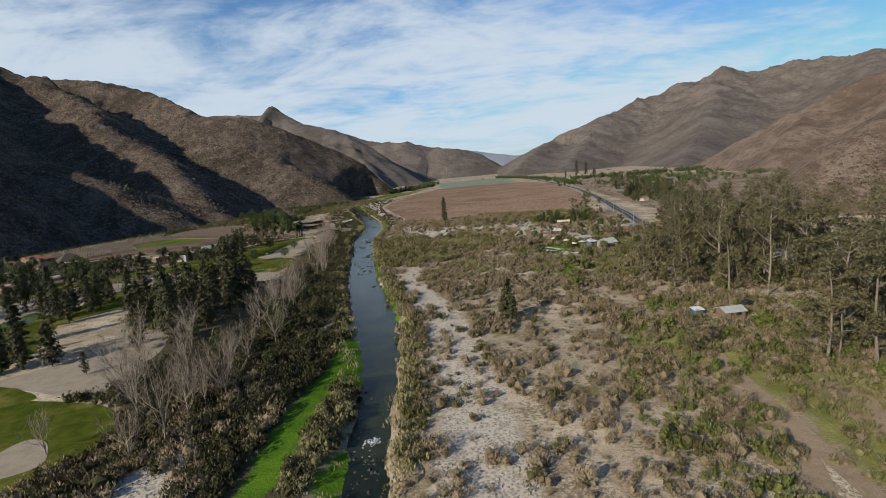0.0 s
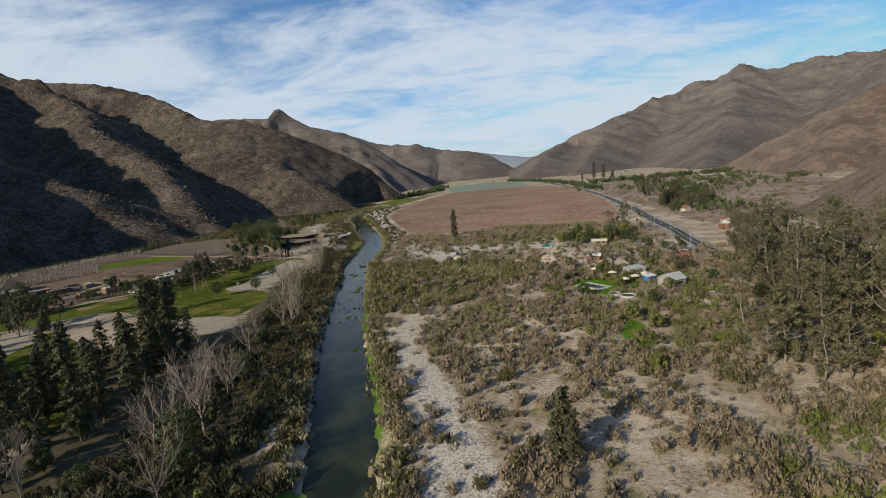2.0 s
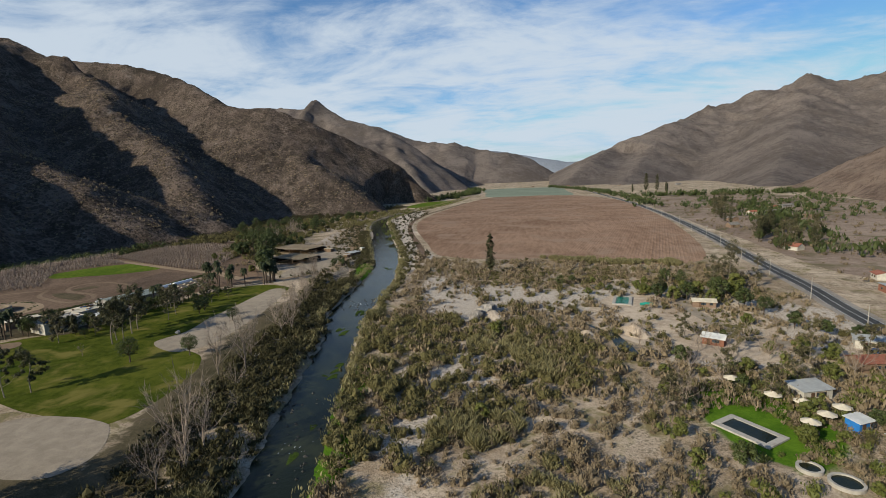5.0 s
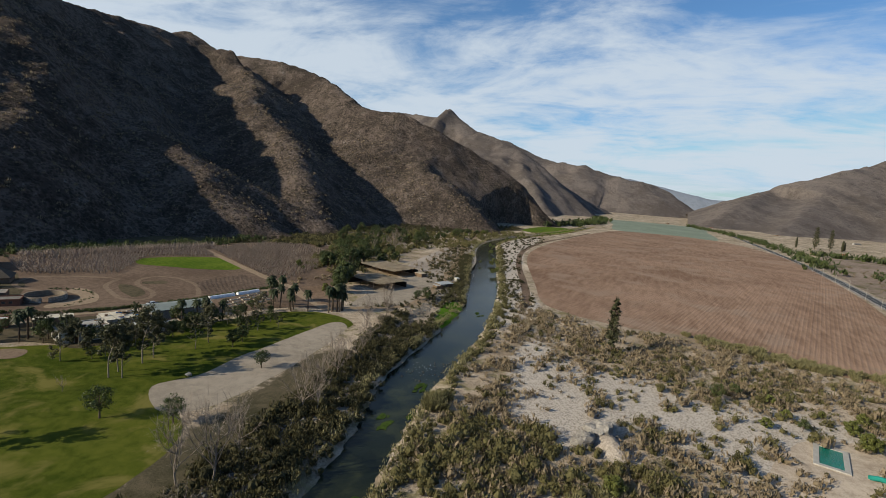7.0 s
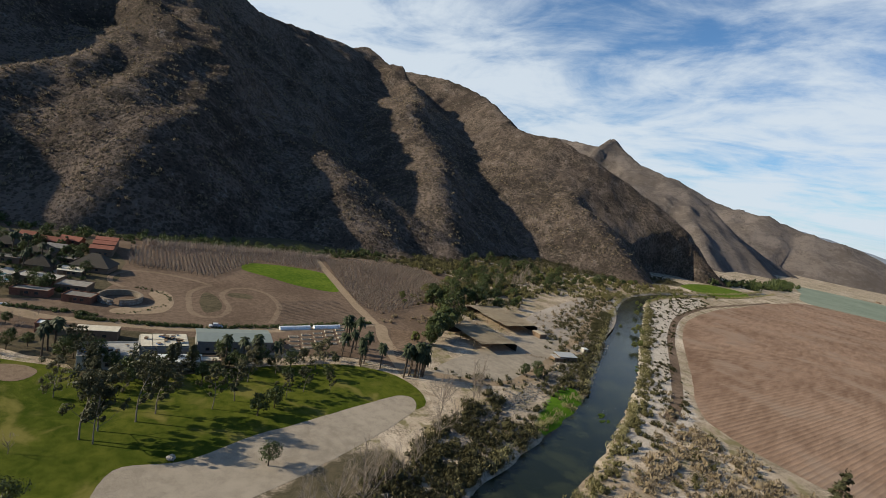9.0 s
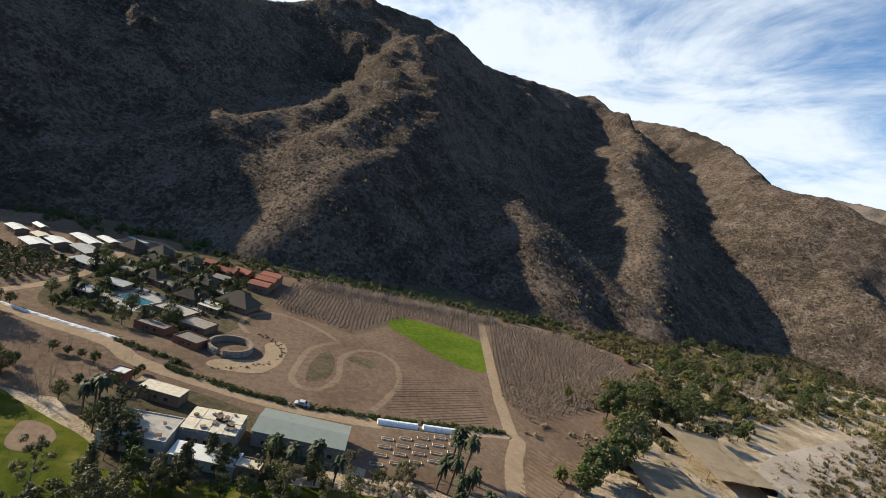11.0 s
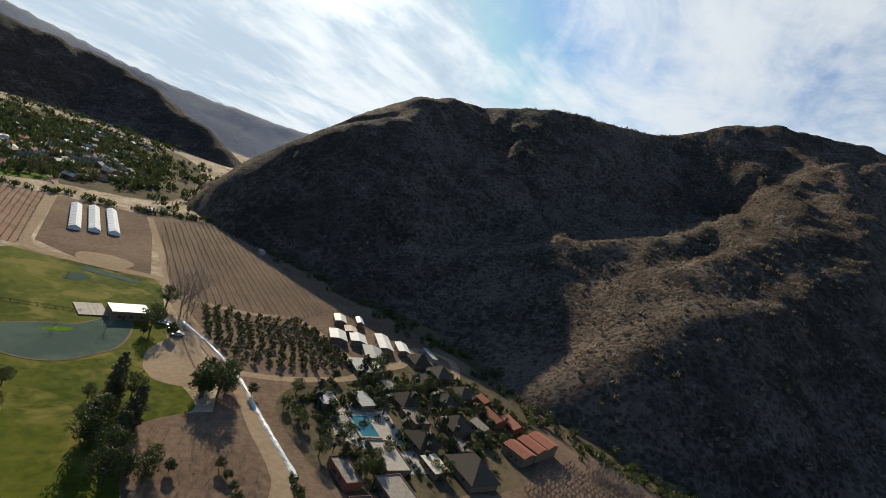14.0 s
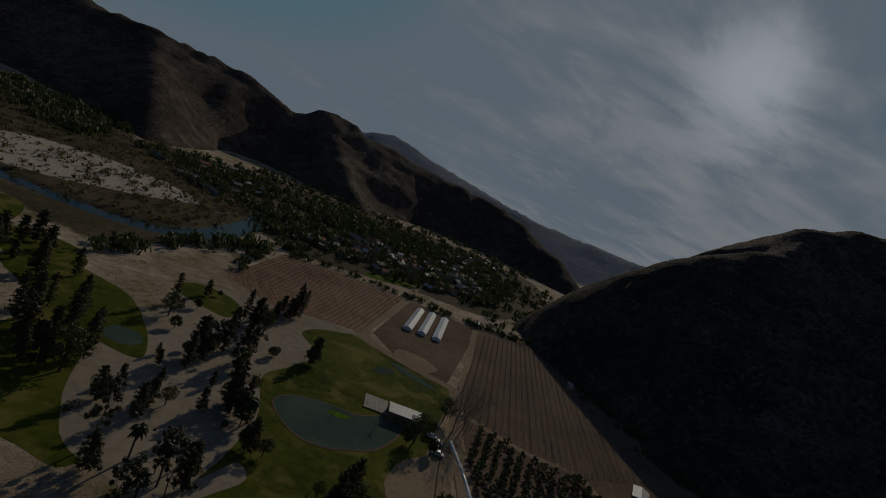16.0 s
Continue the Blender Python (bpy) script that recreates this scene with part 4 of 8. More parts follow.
slope_leaf = leafy("slope_shrub_leaves", (0.07, 0.062, 0.04), (0.15, 0.125, 0.085), 0.8, 0.3)
bank_leaf = leafy("dark_bank_leaves", (0.03, 0.029, 0.012), (0.088, 0.076, 0.032), 0.8, 0.25)
reed_leaf = leafy("reed_blades", (0.12, 0.11, 0.045), (0.30, 0.26, 0.13), 0.7, 0.3)
twig_mat = plain("orchard_twigs", (0.29, 0.228, 0.185), 0.9, 0.3, 1.5)


def tube(points, radii, sides=5):
    """A tapered bent tube: vertices and faces."""
    p = np.array(points, float)
    r = np.array(radii, float)
    t = np.gradient(p, axis=0)
    t /= np.linalg.norm(t, axis=1, keepdims=True) + 1e-9
    ref = np.where(np.abs(t[:, 2:3]) > 0.9, np.array([[1.0, 0, 0]]), np.array([[0, 0, 1.0]]))
    u = np.cross(t, ref)
    u /= np.linalg.norm(u, axis=1, keepdims=True) + 1e-9
    v = np.cross(t, u)
    a = np.arange(sides) * 2 * np.pi / sides
    ring = p[:, None] + r[:, None, None] * (u[:, None] * np.cos(a)[None, :, None] + v[:, None] * np.sin(a)[None, :, None])
    n = len(p)
    faces = [[i * sides + j, i * sides + (j + 1) % sides, (i + 1) * sides + (j + 1) % sides, (i + 1) * sides + j] for i in range(n - 1) for j in range(sides)]
    faces.append([(n - 1) * sides + j for j in range(sides)])
    return ring.reshape(-1, 3), faces


def joined(pieces):
    verts, faces, k = [], [], 0
    for v, f in pieces:
        verts.append(v)
        faces += [[i + k for i in q] for q in f]
        k += len(v)
    return np.vstack(verts), faces


def leaves(centres, size, r, droop=0.0, long=1.6, out=None, loose=0.6, brush=0.0):
    """Loose leaves: a quad at each centre, turned at random, or facing roughly outwards from its clump."""
    c = np.asarray(centres, float)
    n = len(c)
    size = np.asarray(size) * (0.6 + 0.8 * r.random(n))
    a = r.normal(size=(n, 3))
    a[:, 2] -= droop
    if out is None:
        a /= np.linalg.norm(a, axis=1, keepdims=True)
        b = np.cross(a, r.normal(size=(n, 3)))
    else:
        face = out / (np.linalg.norm(out, axis=1, keepdims=True) + 1e-9) + loose * r.normal(size=(n, 3)) * 0.6
        face /= np.linalg.norm(face, axis=1, keepdims=True) + 1e-9
        if brush:
            a = a * 0.4 + [0, 0, brush] + 0.55 * out / (np.linalg.norm(out, axis=1, keepdims=True) + 1e-9)
        a -= face * (a * face).sum(1, keepdims=True) * (0.55 if brush else 1.0)
        a /= np.linalg.norm(a, axis=1, keepdims=True) + 1e-9
        b = np.cross(face, a)
    b /= np.linalg.norm(b, axis=1, keepdims=True) + 1e-9
    a, b = a * (size * long / 2)[:, None], b * (size / 2)[:, None]
    q = np.stack([c - a, c - b, c + a, c + b], 1)
    return q.reshape(-1, 3), np.arange(4 * n).reshape(n, 4)


def ball(r, n, radius, squash=0.8, shell=0.5):
    d = r.normal(size=(n, 3))
    d /= np.linalg.norm(d, axis=1, keepdims=True)
    d *= (radius * (shell + (1 - shell) * r.random(n)) ** 1.0)[:, None] if np.ndim(radius) else (radius * (shell + (1 - shell) * r.random(n)))[:, None]
    d[:, 2] *= squash
    return d


def make_tree(name, trunk, crown, bark, leaf, label, category="tree", group=""):
    ob = empty(name, Matrix.Identity(4), label, category, group)
    mesh_object("trunk", *trunk, bark, ob)
    if crown is not None:
        mesh_object("crown", *crown, leaf, ob)
    return ob


def gum(seed, h, label, leaf=None, lean=0.06, spread=0.2, per=78, size=0.54, low=0.14):
    """A tall tree with an open crown of hanging clumps on rising limbs."""
    r = np.random.default_rng(seed)
    top = np.array([r.normal() * lean * h, r.normal() * lean * h, h * 0.92])
    stem = spline([(0, 0, -0.5), top * 0.35 + [r.normal() * 0.4, r.normal() * 0.4, 0], top * 0.7 + [r.normal() * 0.5, r.normal() * 0.5, 0], top], 4)
    rad = np.linspace(h * 0.013, h * 0.003, len(stem))
    pieces = [tube(stem, rad, 7)]
    pts, outs = [], []

    def clump(c, n, rad_, squash):
        d = ball(r, n, rad_, squash, 0.35)
        pts.append(c + d)
        outs.append(d + [0, 0, 0.35 * rad_])

    limbs = 8 + int(h / 4)
    for k in range(limbs):
        s = low + (0.95 - low) * (k + r.random()) / limbs
        base = stem[int(s * (len(stem) - 1))]
        az, reach = r.random() * 6.28, h * spread * (1.3 - 0.75 * s) * (0.5 + 0.9 * r.random())
        end = base + [math.cos(az) * reach, math.sin(az) * reach, reach * (0.45 + 0.7 * r.random())]
        mid = (base + end) / 2 + [0, 0, -0.1 * reach]
        pieces.append(tube([base, mid, end], [h * 0.005, h * 0.0035, h * 0.0012], 4))
        big = h * 0.075 * (0.6 + 0.8 * r.random())
        clump(end, per, big, 0.8)
        clump(mid + r.normal(size=3) * 0.05 * h, int(per * 0.7), big * 0.75, 0.8)
        clump(end + r.normal(size=3) * [0.07, 0.07, 0.05] * h, int(per * 0.6), big * 0.7, 1.0)
    clump(top, per, h * 0.07, 1.1)
    return make_tree("gum_tree", joined(pieces), leaves(np.vstack(pts), size * 0.6, r, 0.9, 2.2, np.vstack(outs), 0.6), bark_pale, leaf or gum_leaf, label)


def pine(seed, h, label, name="pine_tree", wide=0.2, leaf=None, low=0.1, size=0.56, boughs=46, full=0.55):
    r = np.random.default_rng(seed)
    stem = np.array([(0, 0, -0.5), (r.normal() * 0.1, r.normal() * 0.1, h * 0.5), (r.normal() * 0.2, r.normal() * 0.2, h)])
    pieces = [tube(stem, [h * 0.016, h * 0.01, h * 0.002], 6)]
    pts, outs = [], []
    for k in range(boughs):
        s = low + (0.96 - low) * (k + r.random()) / boughs
        az = k * 2.4 + r.normal() * 0.4
        reach = h * wide * (1.03 - s) ** full * min(1, 0.55 + 2.2 * (s - low)) * (0.6 + 0.55 * r.random())
        base = np.array([0, 0, s * h])
        end = base + [math.cos(az) * reach, math.sin(az) * reach, reach * r.uniform(-0.15, 0.25)]
        pieces.append(tube([base, end], [h * 0.004, h * 0.001], 3))
        n = 52
        along = np.sqrt(r.random((n, 1)))
        q = base + (end - base) * along + r.normal(size=(n, 3)) * [0.35, 0.35, 0.28] * (0.4 + reach * 0.28)
        pts.append(q)
        outs.append((q - base) * [1, 1, 0.5] + [0, 0, 0.5 * reach])
    tip = r.normal(size=(20, 3)) * [0.25, 0.25, 0.6]
    pts.append(np.array([0, 0, h * 0.96]) + tip)
    outs.append(tip * [1, 1, 0.3])
    return make_tree(name, joined(pieces), leaves(np.vstack(pts), size * 0.66, r, 0.3, 2.6, np.vstack(outs), 0.7), bark_dark, leaf or pine_leaf, label)


def bushy(seed, h, label, leaf, name="broadleaf_tree", wide=0.42, clear=0.25, per=92, size=0.56, clumps=16):
    r = np.random.default_rng(seed)
    pieces = [tube([(0, 0, -0.4), (0.1, 0, h * clear), (0.2, 0.1, h * 0.55)], [h * 0.03, h * 0.022, h * 0.012], 6)]
    pts, outs = [], []
    for k in range(clumps):
        az, s = k * 2.4 + r.normal() * 0.3, (k + 0.5) / clumps
        rad = h * wide * math.sin(math.pi * (0.18 + 0.75 * s)) * (0.65 + 0.5 * r.random())
        c = np.array([math.cos(az) * rad * 0.7, math.sin(az) * rad * 0.7, h * (clear + 0.12 + (0.78 - clear) * s)])
        pieces.append(tube([(0.1, 0, h * clear), c * [0.5, 0.5, 0.8], c], [h * 0.012, h * 0.008, h * 0.003], 4))
        d = ball(r, per, h * 0.17 * (0.7 + 0.6 * r.random()), 0.8, 0.55)
        pts.append(c + d)
        outs.append(d + [0, 0, 0.03 * h])
    return make_tree(name, joined(pieces), leaves(np.vstack(pts), size * 0.66, r, 0.15, 1.7, np.vstack(outs), 0.5), bark_dark, leaf, label)


def bare(seed, h, label, forks=46, spread=0.16, name="bare_tree", mat=None):
    """A leafless tree: a short trunk that forks into rising limbs and a wide fan of fine twigs."""
    r = np.random.default_rng(seed)
    stem = spline([(0, 0, -0.4), (r.normal() * 0.2, r.normal() * 0.2, h * 0.22), (r.normal() * 0.4, r.normal() * 0.4, h * 0.5)], 5)
    pieces = [tube(stem, np.linspace(h * 0.014, h * 0.008, len(stem)), 6)]
    twigs = []
    limbs = max(5, forks // 6)
    for k in range(limbs):
        base = stem[min(len(stem) - 1, int((0.35 + 0.65 * r.random()) * len(stem)))]
        az, lean = k * 2.4 + r.normal() * 0.3, r.uniform(0.15, 1.0) * spread * 3.2
        tip = np.array([math.cos(az) * lean * h * 0.5, math.sin(az) * lean * h * 0.5, h * (1.0 - 0.28 * lean) * r.uniform(0.85, 1.0)])
        mid = base * 0.45 + tip * 0.55 + [math.cos(az) * 0.04 * h, math.sin(az) * 0.04 * h, -0.03 * h]
        limb = spline([base, mid, tip], 4)
        pieces.append(tube(limb, np.linspace(h * 0.007, h * 0.0012, len(limb)), 4))
        for j in range(max(5, forks // 5)):
            q = limb[r.integers(2, len(limb))] + r.normal(size=3) * 0.01 * h
            way = (tip - base) / np.linalg.norm(tip - base) + r.normal(size=3) * 0.5
            end = q + way * h * r.uniform(0.07, 0.17)
            pieces.append(tube([q, (q + end) / 2 + r.normal(size=3) * 0.008 * h, end], [h * 0.0022, h * 0.0016, h * 0.0006], 3))
            for m in range(5):
                p = q + (end - q) * r.uniform(0.2, 1)
                e = p + (way + r.normal(size=3) * 0.7) * h * r.uniform(0.03, 0.075)
                w = np.array([r.normal(), r.normal(), 0]) * 0.02
                twigs.append((np.array([p - w, e - w * 0.4, e + w * 0.4, p + w]), [[0, 1, 2, 3]]))
    ob = empty(name, Matrix.Identity(4), label, "tree")
    mesh_object("trunk", *joined(pieces), mat or bark_bare, ob)
    mesh_object("crown", *joined(twigs), mat or bark_bare, ob)
    return ob


def palm(seed, h, label):
    r = np.random.default_rng(seed)
    top = np.array([r.normal() * 0.3, r.normal() * 0.3, h])
    stem = spline([(0, 0, -0.3), top * 0.5 + [r.normal() * 0.15, 0, 0], top], 5)
    ob = empty("palm_tree", Matrix.Identity(4), label, "palm tree")
    mesh_object("trunk", *tube(stem, np.linspace(0.34, 0.24, len(stem)), 8), bark_dark, ob)
    verts, faces = [], []
    for k in range(46):
        az, tilt = k * 2.4, r.uniform(-0.9, 1.2)
        d = np.array([math.cos(az), math.sin(az), 0])
        side = np.array([-d[1], d[0], 0])
        ln = r.uniform(2.0, 3.1)
        rows = []
        for j, s in enumerate(np.linspace(0, 1, 5)):
            c = top + d * ln * s * math.cos(tilt * 0.8) + np.array([0, 0, ln * (math.sin(tilt) * s - 0.75 * s * s)])
            w = 0.62 * math.sin(math.pi * (0.12 + 0.85 * s))
            rows.append((c - side * w + [0, 0, -w * 0.5], c, c + side * w + [0, 0, -w * 0.5]))
        o = len(verts)
        verts += [q for row in rows for q in row]
        for j in range(4):
            a = o + 3 * j
            faces += [[a, a + 3, a + 4, a + 1], [a + 1, a + 4, a + 5, a + 2]]
    mesh_object("crown", np.array(verts), faces, palm_leaf, ob)
    return ob


placer = random.Random(11)


def plant(kinds, spots, group="", lo=0.8, hi=1.2, z=0.0, jitter=0.0):
    """Stands copies of the given trees at the spots; each kind's own first object takes the first spot that it gets."""
    for i, (x, y, *s) in enumerate(spots):
        src = kinds[placer.randrange(len(kinds))]
        k = (s[0] if s else placer.uniform(lo, hi))
        gx_, gy_ = x + placer.uniform(-jitter, jitter), y + placer.uniform(-jitter, jitter)
        m = Matrix.LocRotScale((gx_, gy_, z), Euler((0, 0, placer.uniform(0, 6.28))), (k, k, k * placer.uniform(0.92, 1.1)))
        if src.get("used"):
            ob = copy_thing(src, m)
            ob.matrix_basis = m
        else:
            ob = src
            ob.matrix_basis = m
            src["used"] = 1
        if group:
            ob["group"] = group


def clear_of(spots, x, y, far):
    return [s for s in spots if math.hypot(s[0] - x, s[1] - y) > far]


def scatter(points, count, seed, gap=0.0):
    """Spots spread at random within an outline."""
    r = np.random.default_rng(seed)
    p = np.array(points, float)
    lo, hi = p.min(0), p.max(0)
    out = []
    while len(out) < count:
        q = lo + (hi - lo) * r.random((count * 3, 2))
        q = q[inside(q[:, 0], q[:, 1], p)]
        for a in q:
            if len(out) >= count:
                break
            if gap and out and min(math.hypot(a[0] - b[0], a[1] - b[1]) for b in out) < gap:
                gap *= 0.995
                continue
            out.append((float(a[0]), float(a[1])))
    return out


def along(points, count, jitter, seed):
    r = np.random.default_rng(seed)
    p = spline(points, 10)[:, :2]
    s = np.r_[0, np.cumsum(np.linalg.norm(np.diff(p, axis=0), axis=1))]
    at = np.sort(r.random(count)) * s[-1]
    return [(float(np.interp(a, s, p[:, 0]) + r.normal() * jitter), float(np.interp(a, s, p[:, 1]) + r.normal() * jitter)) for a in at]


gums = [gum(20 + i, h, "tall grey-green eucalyptus with pale bark", spread=sp) for i, (h, sp) in enumerate(((30, 0.17), (26, 0.2), (22, 0.24), (33, 0.15), (18, 0.26)))]
pines = [pine(40 + i, h, "dark green pine with dense drooping branches", wide=w) for i, (h, w) in enumerate(((22, 0.22), (15, 0.32), (25, 0.19)))]
cypresses = [pine(50 + i, h, "slender dark green cypress tree", "cypress_tree", w, low=0.04) for i, (h, w) in enumerate(((16, 0.1), (12, 0.13)))]
dark_gums = [gum(30 + i, h, "tall dark casuarina with an open crown", leaf=pine_leaf, lean=0.03, spread=sp, per=84, size=0.5, low=0.3) for i, (h, sp) in enumerate(((18, 0.22), (15, 0.27), (20, 0.19)))]
broad = [bushy(60 + i, h, "round dark green broadleaf tree", round_leaf, wide=w) for i, (h, w) in enumerate(((10, 0.45), (8, 0.5), (12.5, 0.4)))]
limes = [bushy(70 + i, h, "yellow-green bushy willow in the scrub", lime_leaf, "willow_tree", w, 0.12) for i, (h, w) in enumerate(((5, 0.55), (7, 0.48)))]
citrus = [bushy(80 + i, 3.6, "low round dark citrus tree", round_leaf, "citrus_tree", 0.5, 0.08, 60, 0.4, 9) for i in range(2)]
bares = [bare(90 + i, h, "leafless grey tree with a fan of fine branches", f, s) for i, (h, f, s) in enumerate(((14, 60, 0.26), (12, 54, 0.32), (16, 60, 0.2), (9, 44, 0.34)))]
saplings = [bare(96 + i, 3.0, "small leafless grey sapling on bare soil", 14, 0.3, "bare_sapling") for i in range(2)]
palms = [palm(100 + i, h, "fan palm with a shaggy trunk") for i, h in enumerate((11, 9.5, 12.5))]

# the east bank: eucalyptus stand, lone trees in the scrub
GUM_STAND = [(62, 98), (112, 104), (128, 180), (126, 300), (104, 330), (84, 260), (76, 205), (58, 200), (56, 165), (76, 145)]
plant(gums, [(x, y) for x, y in scatter(GUM_STAND, 100, 1, 5.0) if not (50 < x < 74 and 126 < y < 146)], "eucalyptus stand", 0.5, 1.12)
plant(gums, [(55, 179, 0.95), (58, 186, 1.0), (74, 173, 1.05), (99, 165, 1.1), (59, 208, 0.7), (41, 108, 0.42), (66, 104, 0.75), (73, 100, 0.9), (95, 125, 1.0), (80, 155, 0.9), (50, 176, 0.6), (62, 168, 0.6)], "eucalyptus stand")
plant(gums, [(58, 389, 0.62), (66, 396, 0.66), (70, 408, 0.7), (62, 402, 0.55), (74, 416, 0.6), (78, 398, 0.5)], "eucalyptus by the road")
plant(gums, [(102, 309, 0.7), (110, 330, 0.6), (118, 350, 0.5)], "eucalyptus stand")
plant([pine(55, 23, "tall dark casuarina at the ploughed field", "casuarina_tree", 0.15, low=0.12, boughs=56, full=0.45)], [(-47.5, 424, 1.0)], "field edge trees")
plant([pines[1]], [(0.8, 142, 0.8), (2.2, 140, 0.5)], "lone scrub trees")
plant([limes[1], broad[0], broad[2], limes[0], pines[1]], [(2, 380, 0.7), (25, 390, 0.75), (40, 405, 0.75), (9, 392, 0.6), (-10, 394, 0.5), (30, 400, 0.6), (46, 398, 0.6), (34, 384, 0.5), (52, 392, 0.6), (20, 400, 0.45), (-4, 402, 0.4), (12, 384, 0.4), (38, 376, 0.45), (56, 384, 0.6), (60, 366, 0.5), (64, 352, 0.6)], "trees round the pool")
plant([limes[1], broad[0]], [(30, 372, 0.75), (36, 370, 0.9), (42, 372, 0.8), (50, 366, 0.9), (54, 372, 1.0), (60, 360, 0.8), (26, 380, 0.8), (48, 380, 0.9), (62, 376, 1.1), (66, 388, 1.2)], "trees round the pool")
plant(limes, [(44, 386, 0.8), (36, 388, 0.7), (28, 380, 0.6), (56, 374, 0.7), (6, 402, 0.5), (-34, 318, 0.8), (53, 338, 0.8), (59, 312, 1.0), (-32, 258, 0.6), (30, 216, 0.8), (34, 206, 0.7), (20, 236, 0.6), (26, 176, 0.7), (42, 128, 0.7), (40, 268, 0.8), (36, 292, 0.7)], "scrub willows")
plant(bares, [(12, 310, 0.55), (15, 268, 0.7), (8, 274, 0.8), (48, 322, 0.5), (22, 292, 0.6), (62, 292, 0.8), (66, 284, 0.8), (70, 270, 0.7), (48, 240, 0.5), (40, 236, 0.55), (28, 287, 0.5)], "bare trees by the houses")
plant([gums[4], broad[2]], [(28, 320, 0.5), (29, 287, 0.5), (46, 286, 0.6), (74, 250, 0.7), (80, 235, 0.8), (72, 226, 0.6)], "garden trees")
plant([limes[0], limes[1], bares[1], broad[1], gums[4]], clear_of(clear_of(clear_of(scatter([(14, 236), (50, 226), (70, 250), (74, 300), (84, 330), (60, 340), (40, 326), (20, 300), (4, 280)], 44, 170, 5), 54, 256, 7), 35, 315, 7), 27, 260, 8), "trees round the gardens", 0.4, 0.8)
plant([limes[0], broad[1], gums[4]], scatter([(58, 40), (110, 60), (120, 110), (90, 120), (66, 108), (70, 80)], 30, 131, 5), "shrubby trees by the path", 0.35, 0.7)
plant([limes[0], limes[1], broad[1]], [(x, y) for x, y in scatter([(60, 150), (74, 210), (86, 300), (118, 320), (122, 200), (100, 150)], 60, 132, 4)], "eucalyptus undergrowth", 0.35, 0.8)
# beyond the road
plant([gums[4], pines[0], broad[2]], scatter([(128, 470), (170, 520), (200, 620), (170, 640), (135, 560)], 34, 3, 5), "roadside trees", 0.5, 0.95)
plant([pines[0], gums[1]], scatter([(130, 640), (150, 640), (240, 900), (220, 920)], 26, 4, 6), "roadside trees", 0.4, 0.8)
plant(cypresses + pines[2:], [(185, 1385, 1.6), (213, 1375, 1.7), (238, 1380, 1.5), (262, 1400, 1.7), (270, 1420, 1.4)], "tall cypresses far off")

# the west bank: bare poplars, pines and the golf course's trees
plant(bares, along([(-60, 66), (-64, 92), (-70, 120), (-76, 154), (-84, 200), (-94, 244), (-106, 270), (-114, 300), (-122, 330), (-130, 356), (-140, 384), (-150, 408)], 46, 4.2, 9), "bare trees on the river bank", 0.6, 1.1)
plant(bares[:3], [(-76, 85, 1.0), (-64, 96, 1.1), (-72, 150, 1.3), (-66, 128, 1.2), (-89, 230, 1.2), (-104, 62, 0.5), (-86, 74, 0.6)], "bare trees on the river bank")
plant(bares[:3], [(-90, 100, 1.0), (-98, 116, 1.1), (-84, 94, 0.9), (-80, 108, 1.1), (-92, 128, 1.0)], "bare trees on the river bank")
plant([broad[2], limes[1], broad[0]], [(-100, 150, 0.6), (-96, 166, 0.55), (-108, 176, 0.6), (-84, 132, 0.6), (-71, 142, 0.85), (-67, 136, 0.7), (-60, 112, 0.5), (-98, 138, 0.7), (-76, 120, 0.6), (-78, 176, 0.7), (-88, 205, 0.7), (-58, 128, 0.5)], "dense trees on the river bank")
plant(pines, scatter([(-92, 118), (-97, 150), (-108, 206), (-124, 210), (-140, 186), (-124, 142), (-106, 120)], 32, 10, 5.5), "dark pines by the golf course", 0.6, 1.1)
plant(pines, scatter([(-166, 150), (-184, 166), (-190, 190), (-176, 200), (-164, 180)], 12, 12, 4.5), "dark pines by the golf course", 0.5, 0.85)
plant([pines[1], dark_gums[1], broad[2], broad[0]], [(-183, 197, 1.1), (-197, 226, 1.1), (-215, 175, 1.0), (-219, 172, 0.9), (-232, 170, 0.9), (-236, 137, 0.9), (-240, 141, 0.8), (-256, 116, 0.9), (-252, 119, 0.7), (-226, 200, 0.8), (-230, 210, 0.8), (-232, 221, 0.7), (-211, 233, 0.8), (-217, 237, 0.8), (-205, 248, 0.9), (-222, 168, 0.8), (-204, 146, 0.8), (-258, 161, 0.8), (-229, 178, 0.9), (-229, 203, 0.8), (-214, 240, 0.9), (-210, 205, 0.5), (-220, 150, 0.45), (-244, 160, 0.4), (-234, 190, 0.5)], "trees on the sandy ground")
plant([broad[1], pines[1]], scatter([(-193, 185), (-198, 160), (-208, 126), (-220, 104), (-240, 110), (-256, 132), (-240, 172), (-226, 214), (-206, 232), (-192, 246)], 30, 169, 6), "trees on the sandy ground", 0.25, 0.7)
plant([pines[1]], [(-142, 116, 0.95), (-129, 119, 0.85), (-136, 117, 0.7), (-146, 108, 0.8), (-150, 104, 0.9), (-156, 112, 0.8), (-160, 138, 0.9)], "trees on the golf course")
